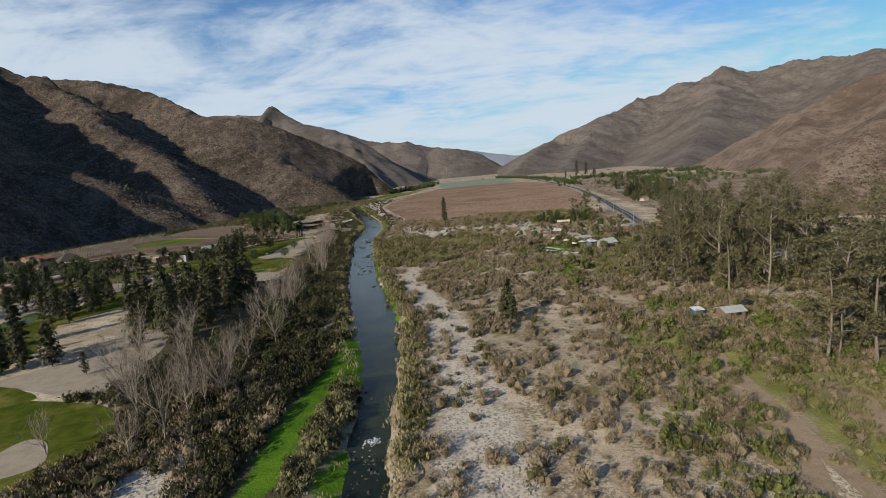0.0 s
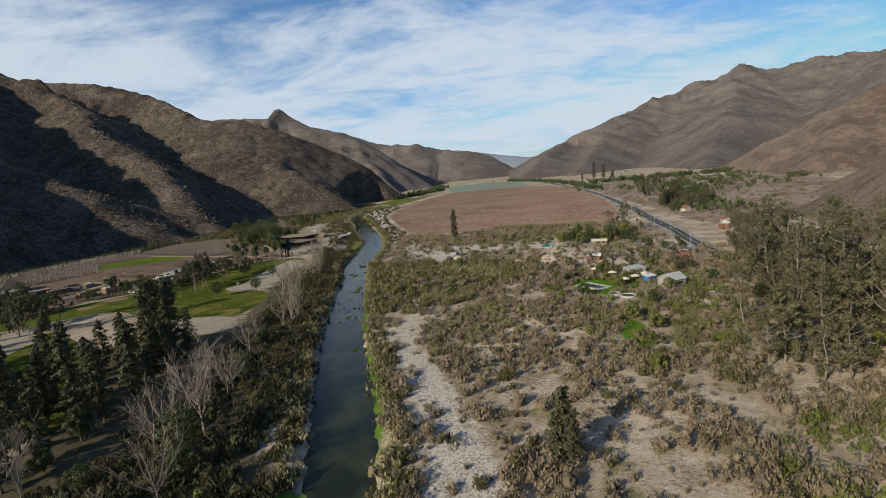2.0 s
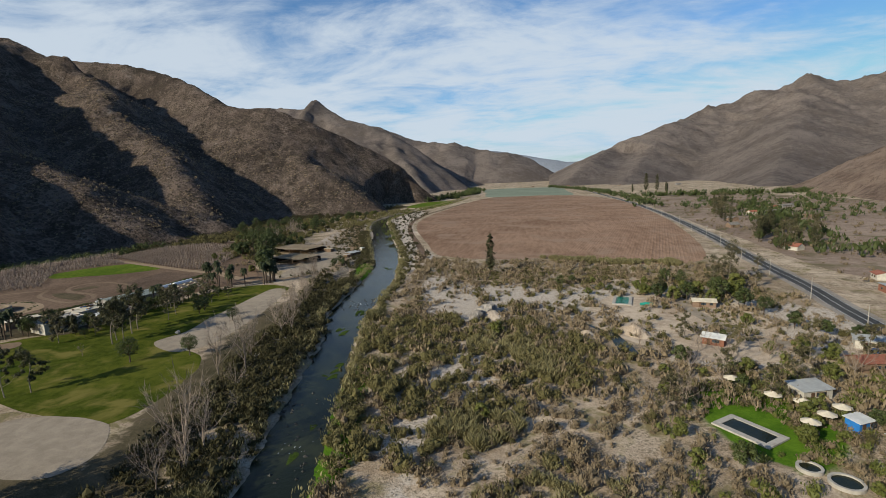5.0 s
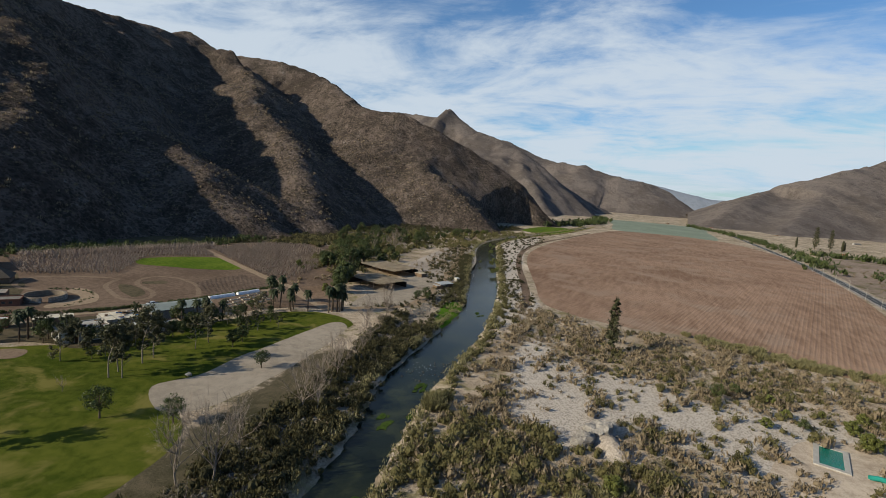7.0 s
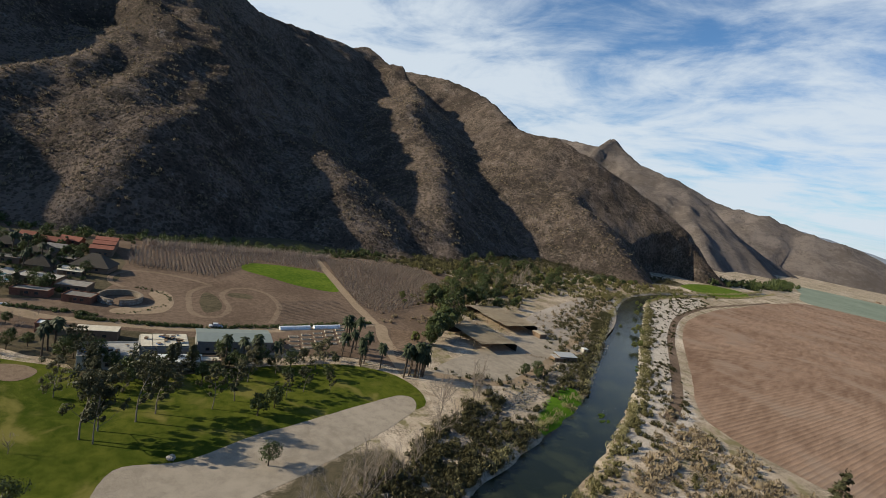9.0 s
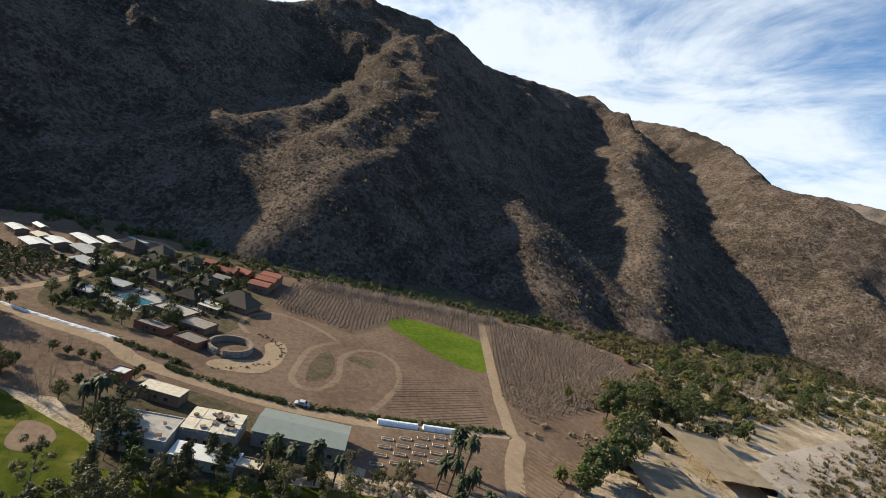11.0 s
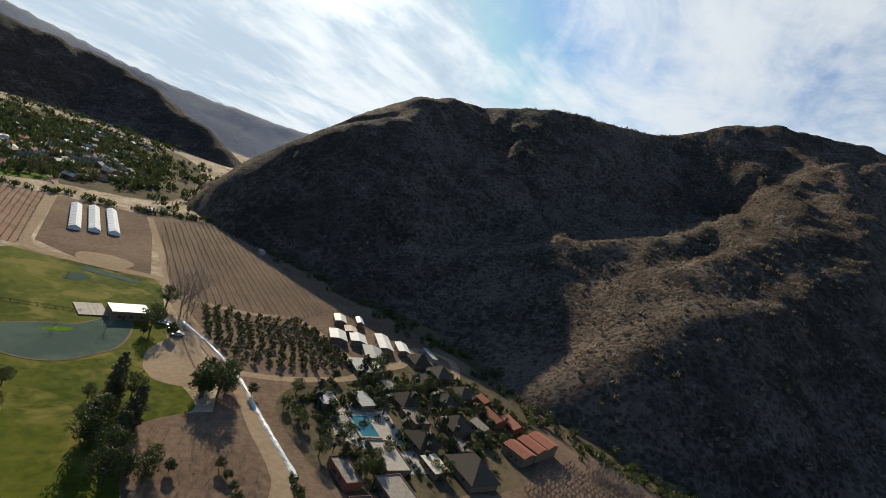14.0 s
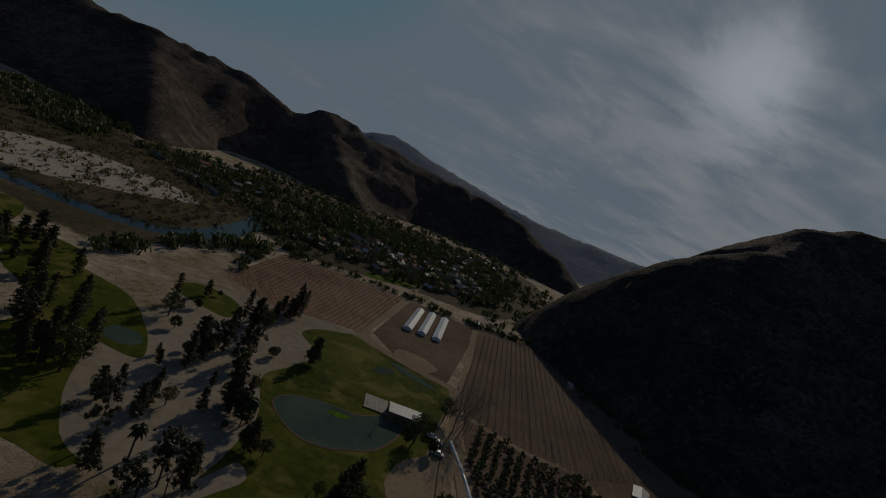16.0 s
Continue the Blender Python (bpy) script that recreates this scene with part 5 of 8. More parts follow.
plant(pines, [(-142, 122, 0.6), (-170, 130, 0.6), (-170, 178, 0.7), (-150, 128, 0.5), (-112, 112, 0.3), (-213, 183, 0.6), (-216, 176, 0.7), (-224, 167, 0.7), (-233, 168, 0.6), (-232, 133, 0.6), (-257, 108, 0.7), (-227, 204, 0.7), (-230, 206, 0.6), (-228, 198, 0.6), (-262, 102, 0.5), (-204, 135, 0.6), (-240, 126, 0.5), (-246, 120, 0.5), (-250, 112, 0.6)], "pines on the sandy ground")
plant(palms, [(-205, 229, 0.8), (-212, 237, 0.8), (-218, 236, 0.8), (-231, 219, 0.6), (-232, 208, 0.9), (-208, 244, 0.7), (-216, 230, 0.7)], "fan palms on the golf course")
plant(broad, [(-231, 219, 0.7), (-258, 160, 0.9), (-310, 186, 0.9), (-290, 204, 0.9), (-294, 210, 0.7), (-286, 206, 0.5), (-283, 242, 0.9), (-288, 246, 0.8), (-276, 249, 0.9), (-291, 255, 0.5), (-144, 326, 0.55), (-150, 280, 0.7), (-134, 288, 0.6), (-236, 222, 0.5), (-300, 196, 0.6), (-249, 236, 0.4), (-282, 252, 0.7)], "golf course trees")
plant(bares[3:], [(-276, 200, 0.7), (-262, 195, 0.35), (-290, 152, 0.35), (-172, 283, 0.5), (-312, 192, 1.0), (-315, 195, 1.3), (-309, 198, 1.2)], "bare trees by the pond")
plant([bares[2]], [(-318, 190, 1.15), (-311, 194, 1.25)], "bare trees by the pond")
plant(dark_gums, [(-172, 295, 1.0), (-174, 299, 1.05), (-169, 297, 0.95), (-175, 307, 1.0), (-177, 312, 0.9), (-164, 252, 0.9), (-160, 256, 0.8)], "tall golf course pines")
plant([broad[0], dark_gums[1]], [(-174, 325, 0.75), (-176, 332, 0.78), (-166, 334, 0.7), (-174, 353, 0.6), (-179, 365, 0.55), (-168, 340, 0.7), (-172, 346, 0.55), (-182, 352, 0.5), (-170, 360, 0.45)], "small golf course trees", lo=0.5)
plant(palms, along([(-206, 390), (-196, 384), (-184, 384), (-172, 392), (-166, 402)], 22, 2.2, 13), "row of fan palms", 0.75, 1.0)
plant(palms, [(-221, 295, 0.8), (-222, 298, 0.9), (-225, 297, 0.8), (-219, 300, 0.75), (-197, 344, 0.85), (-199, 350, 0.9), (-195, 354, 0.8), (-201, 340, 0.8)], "fan palms by the houses")
plant([pines[1], broad[2]], [(-237, 255, 0.8), (-240, 252, 0.75), (-243, 249, 0.85), (-252, 241, 0.8), (-256, 236, 0.75), (-259, 233, 0.7), (-233, 268, 0.8), (-237, 264, 0.85), (-242, 259, 0.8), (-247, 255, 0.8), (-251, 252, 0.75), (-258, 241, 0.7)], "two rows of dark trees")
plant([broad[0], broad[2]], [(-239, 268, 0.6), (-240, 272, 0.6), (-244, 269, 0.55), (-229, 288, 0.45), (-230, 293, 0.45), (-237, 298, 0.4), (-275, 249, 1.0), (-280, 251, 1.1), (-278, 246, 0.85)], "dark trees beside the bare plot")
plant([broad[0], broad[2], dark_gums[1]], [(-215, 299, 0.6), (-209, 303, 0.65), (-212, 306, 0.7), (-206, 309, 0.6), (-218, 302, 0.6), (-224, 303, 0.55), (-204, 304, 0.6), (-229, 306, 0.4)], "dark trees behind the golf houses")
plant(bares[:3], [(-231, 281, 0.45), (-234, 278, 0.4), (-228, 284, 0.45), (-236, 284, 0.4)], "bare trees at the edge of the lawn")
plant([broad[0], broad[1], pines[1]], scatter([(-204, 292), (-196, 300), (-192, 340), (-200, 358), (-206, 340), (-212, 300)], 14, 14, 4), "dense trees behind the golf houses", 0.5, 0.75)
plant([broad[0], broad[2], gums[4]], scatter([(-196, 292), (-188, 300), (-184, 340), (-186, 378), (-200, 376), (-198, 340)], 26, 151, 3.5), "dense trees behind the golf houses", 0.35, 0.65)
plant(broad[:2], [(-257, 278, 0.4), (-256, 282, 0.4), (-251, 290, 0.42), (-237, 290, 0.45), (-254, 286, 0.35), (-241, 299, 0.4), (-244, 302, 0.4), (-248, 303, 0.35), (-247, 272, 0.5), (-244, 268, 0.5)], "small trees on the bare plot")
plant(saplings, scatter([(-252, 256), (-272, 262), (-262, 290), (-256, 300), (-242, 296), (-238, 280)], 44, 15, 3), "saplings on the bare plot", 0.7, 1.2)
plant(broad, [(-236, 502, 1.6), (-242, 496, 1.5), (-246, 486, 1.5), (-239, 477, 1.6), (-233, 510, 1.4), (-226, 524, 1.2), (-204, 450, 1.8), (-200, 442, 1.7), (-208, 458, 1.6), (-198, 436, 1.5), (-192, 428, 1.3), (-262, 500, 0.9), (-228, 545, 0.9)], "tall dense trees by the sheds")
plant([broad[0], limes[1], broad[2]], scatter([(-300, 556), (-262, 500), (-240, 530), (-228, 560), (-262, 600), (-330, 610)], 34, 156, 5), "thicket behind the sheds", 0.6, 1.1)
plant(limes, [(-193, 430, 0.8), (-198, 424, 0.7), (-258, 470, 0.7), (-250, 465, 0.6)], "willows by the sheds")
plant(broad + bares[1:2], [(-150, 452, 0.6), (-152, 446, 0.6), (-147, 448, 0.5)], "bushes on the yard", lo=0.6)
plant(limes + broad, scatter([(-255, 560), (-300, 590), (-380, 660), (-345, 740), (-300, 800), (-270, 880), (-262, 790), (-270, 700), (-245, 620)], 90, 16, 4), "thicket under the mountain", 0.45, 1.1)
plant(bares, scatter([(-258, 555), (-300, 600), (-330, 680), (-300, 700), (-262, 620)], 22, 17, 5), "thicket under the mountain", 0.5, 0.9)
plant(limes, along([(-150, 560), (-180, 650), (-215, 760), (-222, 860), (-205, 980)], 40, 5, 18), "river willows", 0.35, 0.7)
FOOT_TREES = along([(-478, 30), (-462, 105), (-446, 200), (-428, 290), (-404, 350)], 210, 8, 19) + along([(-400, 352), (-390, 410), (-378, 470), (-372, 510), (-392, 570)], 170, 7, 20)
GROVE = [(-328, 186), (-346, 206), (-364, 216), (-350, 258), (-320, 252), (-304, 236), (-308, 212)]
for i, (a, b) in enumerate(rows_in(GROVE, -38, 5.0, 1.5)):
    n = max(2, int(math.dist(a, b) / 4.2))
    plant(citrus, [(a[0] + (b[0] - a[0]) * k / n, a[1] + (b[1] - a[1]) * k / n) for k in range(n + 1)], "citrus grove in rows", 0.75, 1.15, jitter=0.5)
for i in range(2):
    plant(citrus, along([(-360 - 5 * i, 220), (-352 - 5 * i, 240), (-346 - 5 * i, 258)], 12, 0.4, 22 + i), "citrus grove in rows", 0.6, 0.8)
# gardens of the hamlet
plant([broad[0], broad[1], palms[1], broad[2], citrus[0]], clear_of(scatter([(-296, 262), (-330, 262), (-360, 272), (-400, 290), (-392, 330), (-350, 330), (-300, 322), (-280, 306), (-284, 286)], 130, 24, 3.5), -314, 290, 13), "hamlet garden trees", 0.35, 0.68)
plant(palms, scatter([(-300, 300), (-330, 280), (-350, 300), (-320, 318)], 9, 25, 5), "hamlet palms", 0.6, 0.9)
plant(pines[1:2] + broad, [(-306, 262, 0.55), (-310, 268, 0.6), (-302, 268, 0.5), (-295, 266, 0.5), (-284, 290, 0.55), (-287, 296, 0.5), (-330, 262, 0.6), (-345, 266, 0.7), (-352, 268, 0.8), (-362, 266, 0.7)], "hamlet garden trees")
# the far village to the south


FAR_TREES = []


def far_trees(spots, lo, hi, seed):
    r = np.random.default_rng(seed)
    FAR_TREES.extend((x, y, r.uniform(lo, hi)) for x, y in spots)


_ico = bmesh.new()
bmesh.ops.create_icosphere(_ico, subdivisions=1, radius=1.0)
ICO_V = np.array([v.co[:] for v in _ico.verts])
ICO_F = np.array([[v.index for v in f.verts] for f in _ico.faces])
_ico.free()


def stuff_of(name, centres, sizes, per, leaf, label, seed, squash=0.75, leaf_size=0.24, category="shrubs", droop=-0.2, cores=2, slim=2.8, brush=0.9):
    """Many shrubs as one mesh: each a few lobes under a coat of slim leaves that rise and face outwards."""
    r = np.random.default_rng(seed)
    c = np.asarray(centres, float)
    s = np.asarray(sizes, float)
    n = len(c)
    lobes = r.normal(size=(n, 4, 3)) * [0.36, 0.36, 0.13]
    rad = 0.34 + 0.26 * r.random((n, 4))
    pick = r.integers(0, 4, (n, per))
    d = r.normal(size=(n, per, 3))
    d[..., 2] = np.abs(d[..., 2]) * 1.0 - 0.12
    d /= np.linalg.norm(d, axis=2, keepdims=True)
    row = np.arange(n)[:, None]
    q = lobes[row, pick] + d * (rad[row, pick] * (0.86 + 0.26 * r.random((n, per))))[..., None]
    q[..., 2] = np.clip(q[..., 2] * squash * 1.15 + 0.3, 0.02, None)
    q = c[:, None] + q * s[:, None, None]
    v, f = leaves(q.reshape(-1, 3), np.repeat(s * leaf_size * 0.62, per), r, droop, slim, d.reshape(-1, 3), 0.4, brush)
    if cores:
        k = lobes[:, :cores, None] + ICO_V[None, None] * (rad[:, :cores, None, None] * (0.45 + 0.35 * r.random((n, cores, len(ICO_V), 1))))
        k[..., 2] = np.clip(k[..., 2] * squash * 1.15 + 0.3, -0.02, None)
        k = (c[:, None, None] + k * s[:, None, None, None]).reshape(-1, 3)
        kf = (ICO_F[None] + len(ICO_V) * np.arange(n * cores)[:, None, None]).reshape(-1, 3)
        f = f.tolist() + (kf + len(v)).tolist()
        v = np.vstack([v, k])
    ob = mesh_object(name, v, f, leaf)
    return tagged(ob, label, category, kind="stuff")


def scrub_spots(points, count, seed, lo, hi, thin=True, clump=0.5):
    """Shrub places within an outline: fewer on gravel, none in the river, in clumps."""
    r = np.random.default_rng(seed)
    p = np.array(points, float)
    q = p.min(0) + (p.max(0) - p.min(0)) * r.random((count * 6, 2))
    q = q[inside(q[:, 0], q[:, 1], p)]
    q = q[river_bed(q[:, 0], q[:, 1]) > 1.2]
    keep = fbm(q[:, 0] / 14 + 3, q[:, 1] / 14 + 8, 4) > clump - 0.22 + 0.44 * r.random(len(q))
    for g in OPEN_TURF:
        keep &= ~inside(q[:, 0], q[:, 1], g)
    if thin:
        for g in GRAVEL:
            keep &= ~(inside(q[:, 0], q[:, 1], g) & (r.random(len(q)) < 0.55))
        for x, y, rad in CLEARED:
            keep &= np.hypot(q[:, 0] - x, q[:, 1] - y) > rad
    q = q[keep][:count]
    s = lo + (hi - lo) * r.random(len(q)) ** 2
    return np.column_stack([q, ground_z(q[:, 0], q[:, 1])]), s


OPEN_TURF = [DAMP[0], DAMP[1], GRAVEL[4], np.array([(-130, 88), (-106, 93), (-90, 94), (-80, 87), (-77, 76), (-80, 66), (-80, 58), (-88, 50), (-130, 50)], float)]
CLEARED = [(16, 366, 9), (34, 314, 12), (45, 363, 9), (8, 312, 9), (26, 262, 9), (34, 243, 6), (61, 136, 5), (54, 138, 3), (46, 60, 5), (46, 75, 5), (46, 90, 5), (62, 80, 8), (-41, 347, 7), (54, 255, 7), (50, 330, 8), (20, 340, 9), (30, 340, 8), (40, 345, 8)]
EAST = [(-14, 30), (90, 30), (116, 100), (126, 200), (122, 320), (88, 340), (88, 380), (80, 455), (30, 452), (-10, 466), (-60, 464), (-92, 472), (-110, 500), (-94, 430), (-84, 340), (-66, 260), (-50, 200), (-30, 130), (-17, 70)]
c1, s1 = scrub_spots(EAST, 7000, 31, 0.8, 3.3, True, 0.42)
first_, near_ = c1[:, 1] < 125, (c1[:, 1] >= 125) & (c1[:, 1] < 270)
stuff_of("scrub", c1[first_], s1[first_], 240, scrub_leaf, "dry grey-brown scrub on the east bank", 30, 0.9, 0.085)
stuff_of("scrub", c1[near_], s1[near_], 100, scrub_leaf, "dry grey-brown scrub on the sandy ground", 32, 0.9, 0.145)
near_ = near_ | first_
stuff_of("scrub", c1[~near_], s1[~near_], 36, scrub_leaf, "dry grey-brown scrub on the stony ground", 32, 0.85, 0.26, cores=1)
c2, s2 = scrub_spots(EAST, 1300, 33, 0.9, 3.0, True, 0.5)
stuff_of("olive_scrub", c2, s2, 110, scrub_green, "olive-green shrubs among the dry scrub", 34, 0.9, 0.15)
c3, s3 = scrub_spots([(-70, 230), (-40, 236), (-14, 270), (10, 300), (-20, 330), (-60, 340), (-84, 330)], 420, 35, 1.8, 4.2, False, 0.4)
stuff_of("thicket", c3, s3, 160, scrub_green, "dense olive thicket beside the river", 36, 1.0, 0.12, cores=4)
c4, s4 = scrub_spots([(-40, 40), (-52, 110), (-62, 170), (-80, 240), (-96, 290), (-108, 340), (-124, 400), (-150, 420), (-140, 380), (-124, 330), (-112, 270), (-100, 220), (-86, 150), (-78, 90), (-80, 50)], 1700, 37, 1.4, 3.8, False, 0.3)
stuff_of("bank_scrub", c4, s4, 80, bank_leaf, "dark tangled shrubs on the west bank", 38, 0.85, 0.16)
c5, s5 = scrub_spots([(-50, 40), (-110, 40), (-96, 66), (-76, 80), (-60, 120), (-44, 90)], 320, 39, 1.2, 3.2, False, 0.35)
stuff_of("bank_scrub", c5, s5, 120, scrub_leaf, "dry brown shrubs on the west bank", 40, 0.85, 0.15)
c13, s13 = scrub_spots([(-102, 92), (-94, 130), (-86, 152), (-72, 124), (-68, 88), (-80, 76)], 190, 165, 1.5, 3.6, False, 0.25)
stuff_of("bank_scrub", c13, s13, 90, bank_leaf, "dark undergrowth below the bare poplars", 166, 0.85, 0.15)
c14, s14 = scrub_spots([(-20, 345), (10, 300), (60, 330), (84, 400), (70, 440), (0, 440), (-60, 430), (-50, 370)], 420, 167, 1.0, 3.2, False, 0.3)
keep_ = np.hypot(c14[:, 0] - 17, c14[:, 1] - 366) > 11
stuff_of("olive_scrub", c14[keep_], s14[keep_], 70, scrub_green, "olive bushes on the stony ground by the pool", 168, 0.85, 0.16)
c6, s6 = scrub_spots([(-92, 430), (-98, 500), (-128, 560), (-176, 720), (-186, 900), (-222, 900), (-206, 720), (-150, 560), (-116, 470)], 520, 41, 0.8, 2.3, False, 0.36)
stuff_of("gravel_scrub", c6, s6, 60, bank_leaf, "small shrubs dotted over the gravel bank", 42)
edge_l = [(p[0] - w - 2.4, p[1]) for p, w in zip(RIVER[:, :2], RIVER[:, 2])]
edge_r = [(p[0] + w + 2.2, p[1]) for p, w in zip(RIVER[:, :2], RIVER[:, 2])]
c7 = [q for q in along(edge_l[40:], 620, 1.1, 43) + along(edge_r[40:], 760, 1.1, 44)]
c7 = np.array([(x, y, 0) for x, y in c7 if river_bed(np.array(x), np.array(y)) > 0.6])
c7[:, 2] = ground_z(c7[:, 0], c7[:, 1])
stuff_of("bank_reeds", c7, rng.uniform(1.3, 2.8, len(c7)), 50, reed_leaf, "yellowish reeds fringing the river", 45, 1.1, 0.2, "reeds", -1.2, 0)
c15 = np.array([q for off, sd in ((0.9, 175), (2.0, 176), (3.5, 171), (6.5, 172), (9.5, 173)) for q in along([(p[0] - w - off, p[1]) for p, w in zip(RIVER[40:130, :2], RIVER[40:130, 2])], 260, 1.3, sd)])
c15 = c15[river_bed(c15[:, 0], c15[:, 1]) > 0.3]
for g in DAMP:
    c15 = c15[~inside(c15[:, 0], c15[:, 1], g)]
stuff_of("bank_scrub", np.column_stack([c15, ground_z(c15[:, 0], c15[:, 1])]), rng.uniform(0.9, 2.8, len(c15)), 70, bank_leaf, "dark shrubs along the water on the west bank", 174, 0.9, 0.17)
c16 = np.array([q for off, sd in ((1.6, 181), (3.6, 182), (6.0, 183)) for q in along([(p[0] + w + off, p[1]) for p, w in zip(RIVER[50:136, :2], RIVER[50:136, 2])], 300, 1.2, sd)])
c16 = c16[river_bed(c16[:, 0], c16[:, 1]) > 0.5]
stuff_of("bank_scrub", np.column_stack([c16, ground_z(c16[:, 0], c16[:, 1])]), rng.uniform(0.8, 2.4, len(c16)), 60, scrub_green, "olive-brown shrubs fringing the river's east bank", 184, 0.9, 0.17)
c17, s17 = scrub_spots([(-176, 402), (-150, 418), (-132, 440), (-148, 500), (-176, 590), (-215, 690), (-240, 700), (-226, 620), (-190, 520), (-152, 470), (-158, 430)], 520, 185, 0.9, 3.0, False, 0.3)
stuff_of("bank_scrub", c17, s17, 60, bank_leaf, "dark shrubs between the yard and the river", 186, 0.9, 0.17)
c18, s18 = scrub_spots([(-214, 545), (-238, 668), (-222, 690), (-180, 600), (-160, 510), (-186, 512), (-240, 440), (-226, 424), (-200, 470), (-196, 520)], 300, 187, 0.7, 2.4, False, 0.3)
stuff_of("bank_scrub", c18, s18, 60, scrub_leaf, "dry shrubs on the stony yard", 188, 0.9, 0.17)
c19, s19 = scrub_spots([(-44, 134), (-47, 130), (-45, 110), (-45, 86), (-43, 60), (-52, 60), (-58, 100), (-58, 134)], 170, 201, 1.4, 3.4, False, 0.1)
stuff_of("bank_scrub", c19, s19, 90, bank_leaf, "dark dense shrubs behind the green bank", 202, 0.9, 0.16)
c20, s20 = scrub_spots([(-35, 98), (-38, 96), (-38, 82), (-36, 64), (-32, 62), (-31, 78), (-31, 90)], 60, 203, 0.9, 2.4, False, 0.1)
stuff_of("bank_scrub", c20, s20, 110, reed_leaf, "straw-brown tussocks on the green bank", 204, 1.0, 0.15)
c8, s8 = scrub_spots([(-255, 560), (-300, 580), (-395, 660), (-350, 760), (-300, 820), (-262, 930), (-215, 1000), (-240, 800), (-225, 700), (-250, 640)], 700, 46, 2.0, 5.0, False, 0.35)
stuff_of("foot_scrub", c8, s8, 46, scrub_green, "dense shrubs between the river and the mountain", 47, 0.9)
c11, s11 = scrub_spots([(-352, 540), (-372, 500), (-398, 560), (-400, 660), (-340, 640), (-300, 585), (-330, 556)], 360, 152, 1.6, 4.0, False, 0.3)
stuff_of("foot_scrub", c11, s11, 40, bank_leaf, "dark olive shrubs at the foot of the mountain", 153, 0.9)
c12, s12 = scrub_spots([(-262, 478), (-300, 556), (-352, 540), (-396, 600), (-330, 610), (-250, 610), (-226, 540), (-214, 470), (-236, 470)], 420, 154, 1.8, 4.6, False, 0.25)
stuff_of("foot_scrub", c12, s12, 60, scrub_green, "tangled olive thicket behind the open sheds", 155, 0.95, 0.2)
c24, s24 = scrub_spots([(-450, 690), (-420, 768), (-390, 863), (-310, 1015), (-285, 1060), (-262, 1010), (-300, 860), (-335, 760), (-400, 680)], 520, 217, 2.0, 5.0, False, 0.2)
stuff_of("foot_scrub", c24, s24, 40, bank_leaf, "dark shrubs along the mountain's foot", 218, 0.95, cores=1)
rng = np.random.default_rng(231)
land = SLOPES["mountain_west"]
land = land[(land[:, 2] > 12) & (land[:, 0] > -900) & (land[:, 1] > 150) & (land[:, 1] < 1000)]
c25 = land[rng.choice(len(land), 6500, replace=False)] + rng.uniform(-1.6, 1.6, (6500, 3)) * [1, 1, 0] - [0, 0, 0.3]
stuff_of("hillside_scrub", c25, rng.uniform(1.0, 2.9, 6500), 12, scrub_leaf, "scattered dry bushes on the mountainside", 232, 0.9, 0.42, cores=1)
c9, s9 = scrub_spots([(126, 330), (330, 420), (420, 900), (300, 1100), (150, 1000), (130, 600)], 900, 48, 1.5, 4.0, False, 0.45)
stuff_of("far_scrub", c9, s9, 20, scrub_leaf, "sparse dry scrub beyond the road", 49, cores=1)
c10, s10 = scrub_spots([(-20, -200), (-60, 20), (-180, 40), (-240, -60), (-262, -160), (-180, -300), (0, -320), (60, -250)], 2000, 50, 1.4, 4.2, False, 0.4)
stuff_of("far_scrub", c10, s10, 20, scrub_green, "dry scrub on the stony river plain", 51, cores=1)

c21, s21 = scrub_spots([(26, 40), (90, 40), (112, 110), (92, 150), (56, 160), (30, 140), (22, 90)], 620, 211, 0.9, 2.8, True, 0.3)
stuff_of("ditch_scrub", c21, s21, 90, lime_leaf, "yellow-green bushes crowding the dry ditch", 212, 0.95, 0.15)
c22, s22 = scrub_spots([(26, 40), (90, 40), (112, 110), (92, 150), (56, 160), (30, 140), (22, 90)], 420, 213, 0.7, 2.0, True, 0.25)
stuff_of("ditch_scrub", c22, s22, 90, reed_leaf, "straw-coloured tussocks along the dry ditch", 214, 0.95, 0.14, slim=4.0)
c23, s23 = scrub_spots([(14, 196), (60, 190), (76, 250), (70, 330), (30, 300), (6, 260)], 320, 215, 1.0, 3.2, True, 0.3)
stuff_of("garden_scrub", c23, s23, 90, lime_leaf, "green bushes round the garden houses", 216, 0.95, 0.15)


